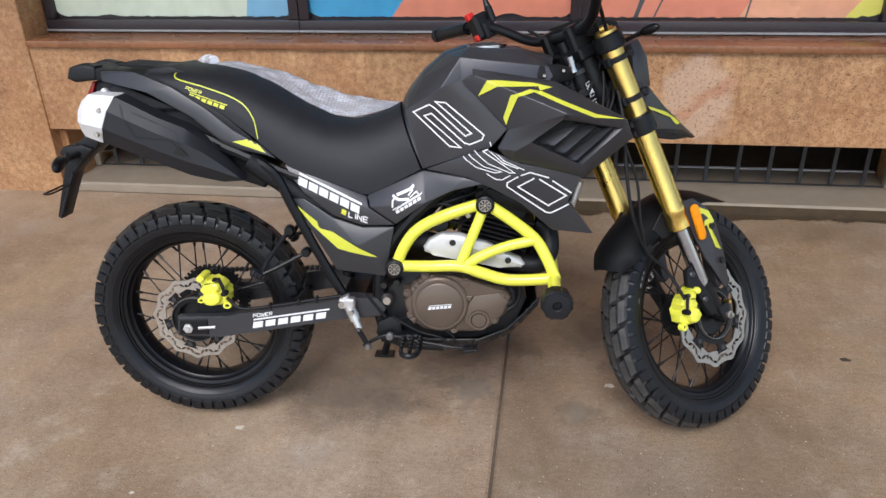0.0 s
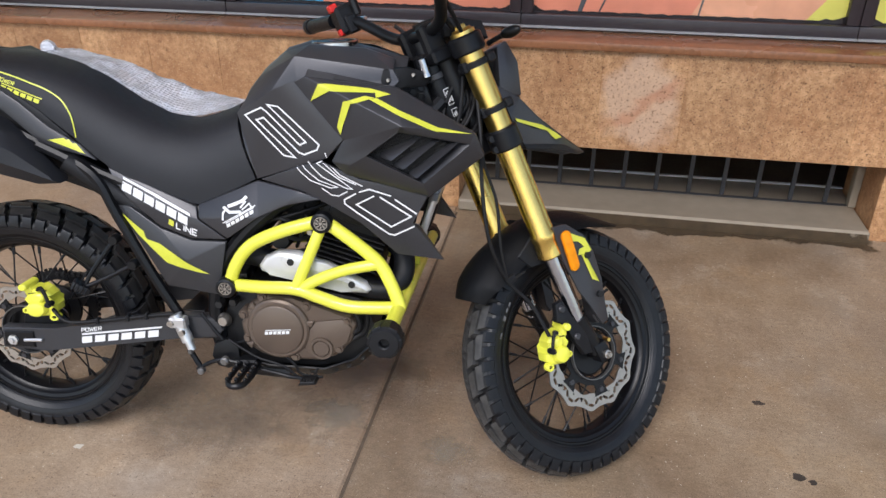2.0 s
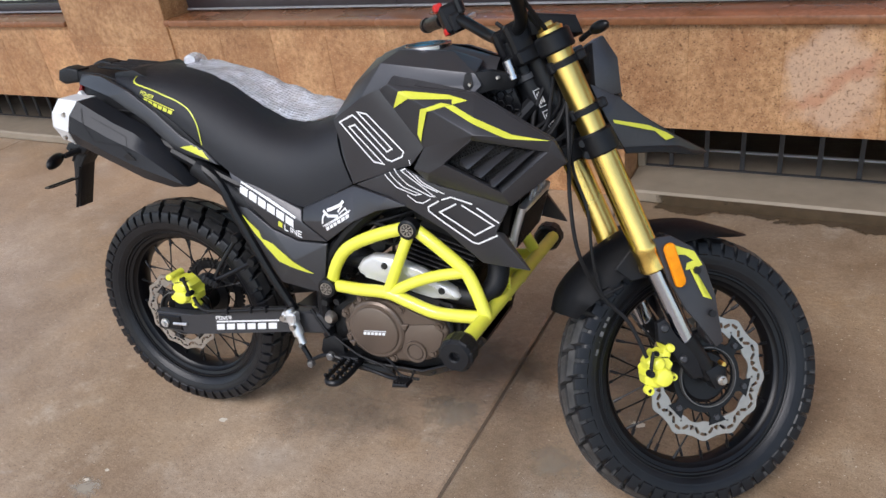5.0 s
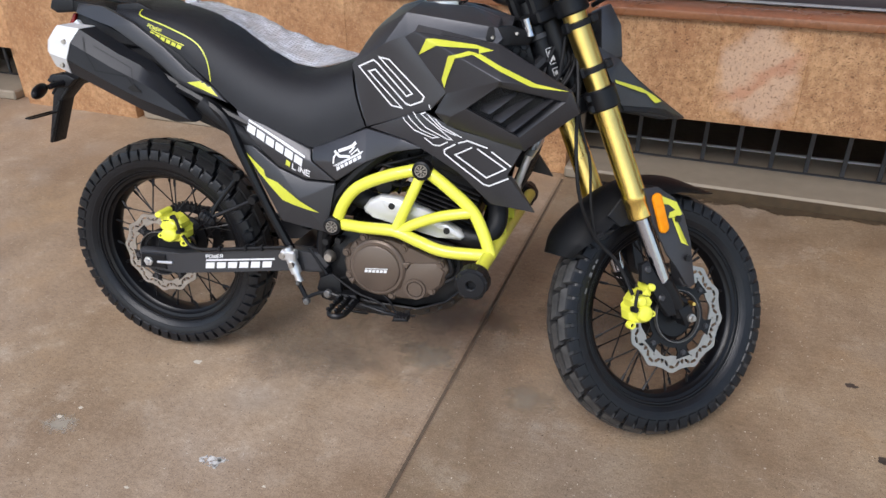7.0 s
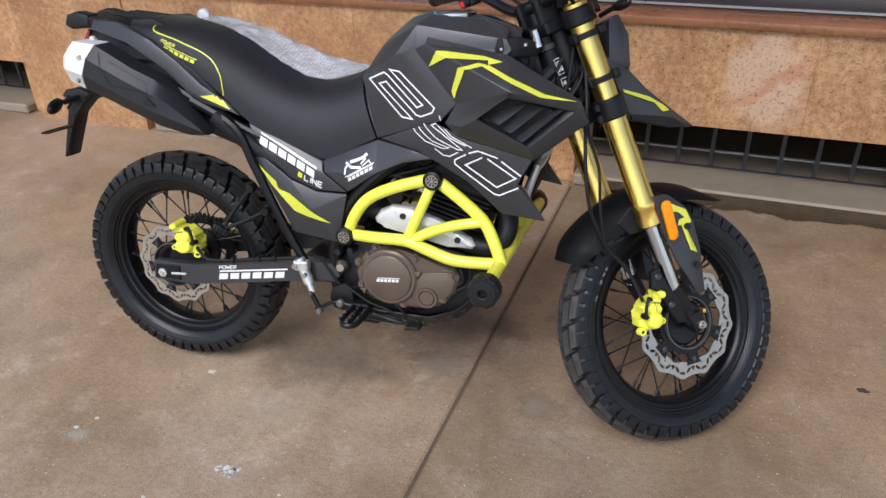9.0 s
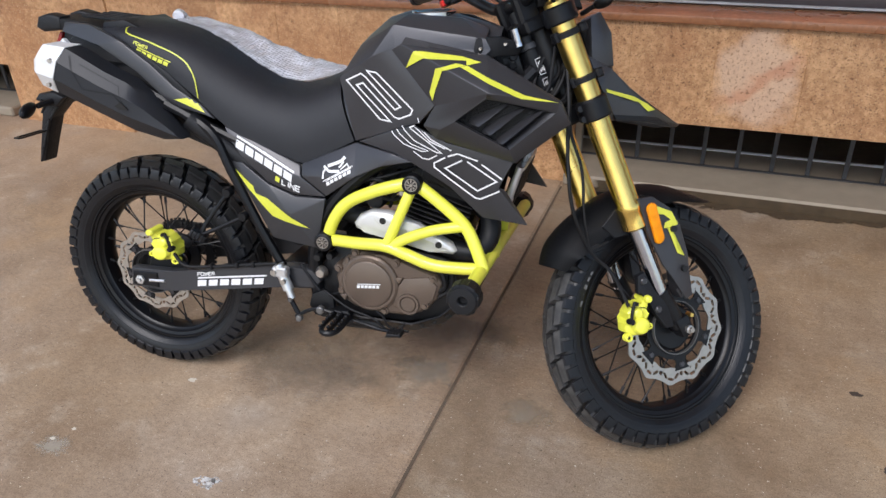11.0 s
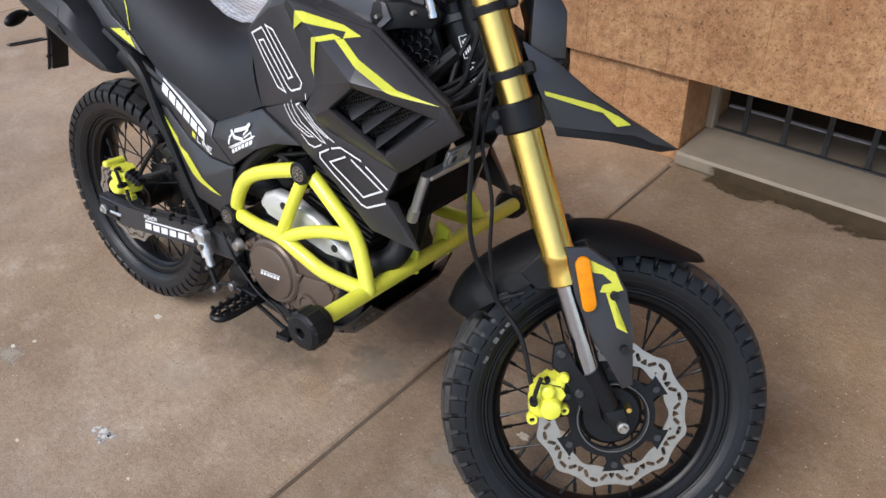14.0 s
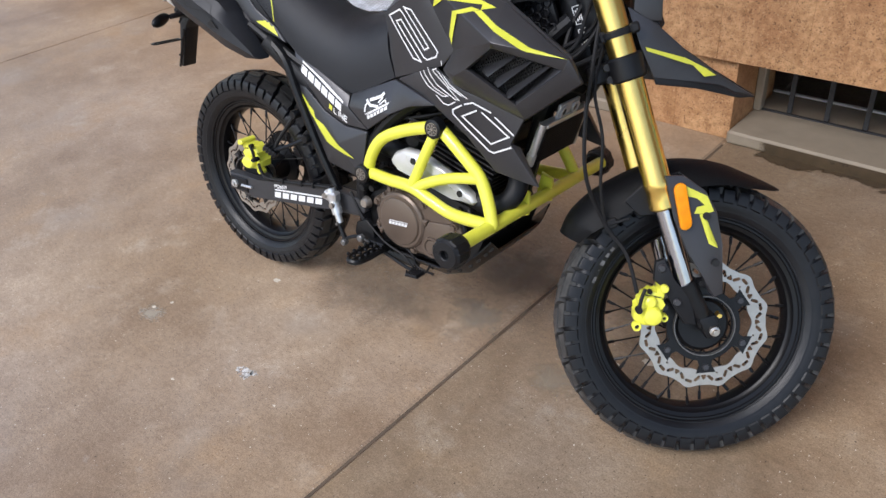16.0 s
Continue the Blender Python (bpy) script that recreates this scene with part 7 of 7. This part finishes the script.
body_tree = tree_of(tank, tank_side, shroud, fin, cover_r, tail_r, belly, tail_panel)
W1 = 0.0034
decal("numeral_two", stroke([(0.709, 0.771), (0.683, 0.773), (0.598, 0.850), (0.636, 0.868), (0.648, 0.861), (0.720, 0.798), (0.734, 0.805), (0.651, 0.875), (0.675, 0.873), (0.763, 0.802), (0.758, 0.791), (0.730, 0.779), (0.718, 0.782), (0.641, 0.848), (0.624, 0.842)], W1, True), WHITE_TAPE, tank, body_tree, label="white outlined figure two")
for p in ([(0.715, 0.753), (0.721, 0.746), (0.745, 0.729), (0.789, 0.717), (0.803, 0.720), (0.763, 0.731), (0.735, 0.751), (0.728, 0.759)], [(0.741, 0.768), (0.749, 0.759), (0.772, 0.739), (0.823, 0.718), (0.834, 0.718), (0.809, 0.735), (0.761, 0.767), (0.772, 0.772), (0.807, 0.741), (0.842, 0.728)],
                                   [(0.776, 0.787), (0.786, 0.768), (0.809, 0.746), (0.856, 0.725)], [(0.769, 0.715), (0.790, 0.702), (0.805, 0.701), (0.824, 0.712)]):
    decal("numeral_five_stroke", stroke(p, 0.0025), WHITE_TAPE, fin, body_tree)
for p in ([(0.842, 0.709), (0.817, 0.694), (0.817, 0.685), (0.908, 0.623), (0.920, 0.621), (0.961, 0.642)], [(0.848, 0.712), (0.869, 0.719), (0.913, 0.706)], [(0.921, 0.699), (0.966, 0.669)], [(0.879, 0.705), (0.842, 0.685), (0.913, 0.639), (0.954, 0.663), (0.890, 0.703)]):
    decal("numeral_zero_stroke", stroke(p, W1), WHITE_TAPE, fin, body_tree)
decal("yellow_flash", [[(0.749, 0.890), (0.769, 0.926), (0.784, 0.927), (0.793, 0.914)], [(0.784, 0.927), (0.873, 0.920), (0.883, 0.913), (0.793, 0.914)], [(0.873, 0.920), (0.914, 0.911), (0.886, 0.905), (0.883, 0.913)]], YELLOW_TAPE, shroud, body_tree, label="neon yellow angular flash")
decal("yellow_flash", [[(0.813, 0.828), (0.806, 0.844), (0.822, 0.896), (0.838, 0.893), (0.820, 0.850)], [(0.822, 0.896), (0.864, 0.908), (0.884, 0.905), (0.838, 0.893)]], YELLOW_TAPE, shroud, body_tree)
decal("yellow_flash", [[(0.873, 0.9025), (0.888, 0.9045), (1.010, 0.8555), (1.007, 0.8485)], [(1.010, 0.8555), (1.077, 0.8415), (1.007, 0.8485)]], YELLOW_TAPE, shroud, body_tree)
decal("yellow_stripe", [[(0.304, 0.633), (0.350, 0.596), (0.345, 0.580)], [(0.350, 0.596), (0.402, 0.562), (0.408, 0.523), (0.345, 0.580)], [(0.402, 0.562), (0.506, 0.503), (0.408, 0.523)]], YELLOW_TAPE, belly, body_tree, label="curved neon yellow stripe")
decal("yellow_corner", [[(0.168, 0.785), (0.214, 0.792), (0.246, 0.757)]], YELLOW_TAPE, tail_panel, body_tree)
blocks(bars_row((0.317, 0.681), (0.468, 0.610), 0.027, 6, -0.30, 0.16), WHITE_TAPE, tail_r, body_tree)
word("LINE", (0.438, 0.604), (0.488, 0.588), 0.0125, WHITE_TAPE, tail_r, body_tree, -0.15)
decal("yellow_block", [[(0.420, 0.612), (0.431, 0.607), (0.434, 0.619), (0.423, 0.624)]], YELLOW_TAPE, tail_r, body_tree)
decal("emblem_shape", [q for p, w in (([(0.546, 0.629), (0.546, 0.644), (0.553, 0.654)], 0.004), ([(0.546, 0.657), (0.560, 0.647), (0.586, 0.649)], 0.006), ([(0.556, 0.658), (0.574, 0.665), (0.589, 0.672), (0.597, 0.681)], 0.007),
                                       ([(0.584, 0.657), (0.595, 0.671)], 0.004), ([(0.588, 0.653), (0.603, 0.667), (0.609, 0.660)], 0.003), ([(0.546, 0.623), (0.617, 0.664)], 0.0022)) for q in stroke(p, w)] + bars_row((0.555, 0.613), (0.617, 0.650), 0.011, 6, 0.3), WHITE_TAPE, cover_r, body_tree, label="white abstract emblem over slanted blocks")
# two flat black lines draw the shade of a groove along the vent
decal("groove", stroke([(0.940, 0.8545), (1.066, 0.8325)], 0.0022) + stroke([(0.942, 0.8495), (1.062, 0.8275)], 0.0016), RIM, shroud, body_tree, 0.0006)
swing_tree = tree_of(swing)
blocks(bars_row((0.172, 0.303), (0.370, 0.335), 0.025, 6, 0.35), WHITE_TAPE, swing, swing_tree)
word("POWER", (0.176, 0.333), (0.228, 0.341), 0.0085, WHITE_TAPE, swing, swing_tree, 0.3)
seat_tree = tree_of(seat)
blocks(bars_row((0.068, 0.888), (0.155, 0.858), 0.013, 6, 0.1), YELLOW_TAPE, seat, seat_tree)
word("POWER", (0.062, 0.906), (0.100, 0.894), 0.0065, YELLOW_TAPE, seat, seat_tree, 0.1)
decal("piping", stroke(flat_line([(0.036, 0.9445), (0.031, 0.939), (0.036, 0.930), (0.065, 0.921), (0.111, 0.908), (0.165, 0.888), (0.200, 0.866), (0.220, 0.835), (0.226, 0.805), (0.227, 0.790)]), 0.0026), YELLOW_TAPE, seat, seat_tree, 0.0025, label="thin yellow piping")
dome_tree = tree_of(*[o for o in engine.children if o.name.startswith("clutch_dome")])
blocks(bars_row((0.627, 0.372), (0.685, 0.378), 0.011, 6, 0.3), WHITE_TAPE, engine, dome_tree)
beak_tree = tree_of(beak)
decal("yellow_flash", [[(0.093, 0.577), (0.165, 0.532), (0.175, 0.515), (0.160, 0.524), (0.093, 0.570)], [(0.165, 0.532), (0.200, 0.500), (0.216, 0.481), (0.192, 0.486), (0.175, 0.515)]], YELLOW_TAPE, beak, beak_tree, 0.0045)
guard_tree = tree_of(guard_r)
decal("yellow_flash", [[(0.091, 0.306), (0.127, 0.273), (0.107, 0.275), (0.092, 0.283)], [(0.127, 0.273), (0.132, 0.240), (0.118, 0.257), (0.107, 0.275)], [(0.118, 0.257), (0.132, 0.240), (0.115, 0.240), (0.095, 0.247), (0.103, 0.258)], [(0.104, 0.243), (0.114, 0.240), (0.112, 0.186), (0.122, 0.166), (0.107, 0.180)]], YELLOW_TAPE, guard_r, guard_tree)


# pale moulded marks and scuffs on the front tyre's wall
tyre_tree = tree_of([o for o in front_wheel.children if o.name.startswith("tyre")][0])
for a0, r0, da, dr in ((121, 0.240, 2.2, 0.006), (124.5, 0.240, 2.4, 0.006), (129, 0.238, 2.6, 0.008), (134, 0.240, 0.7, 0.002), (138, 0.237, 2.2, 0.006), (140.4, 0.238, 0.8, 0.006)):
    decal("sidewall_mark", [[(r * math.cos(radians(a)), r * math.sin(radians(a))) for a, r in ((a0, r0), (a0 + da, r0), (a0 + da, r0 + dr), (a0, r0 + dr))]], CHALK, front_wheel, tyre_tree, 0.0008)
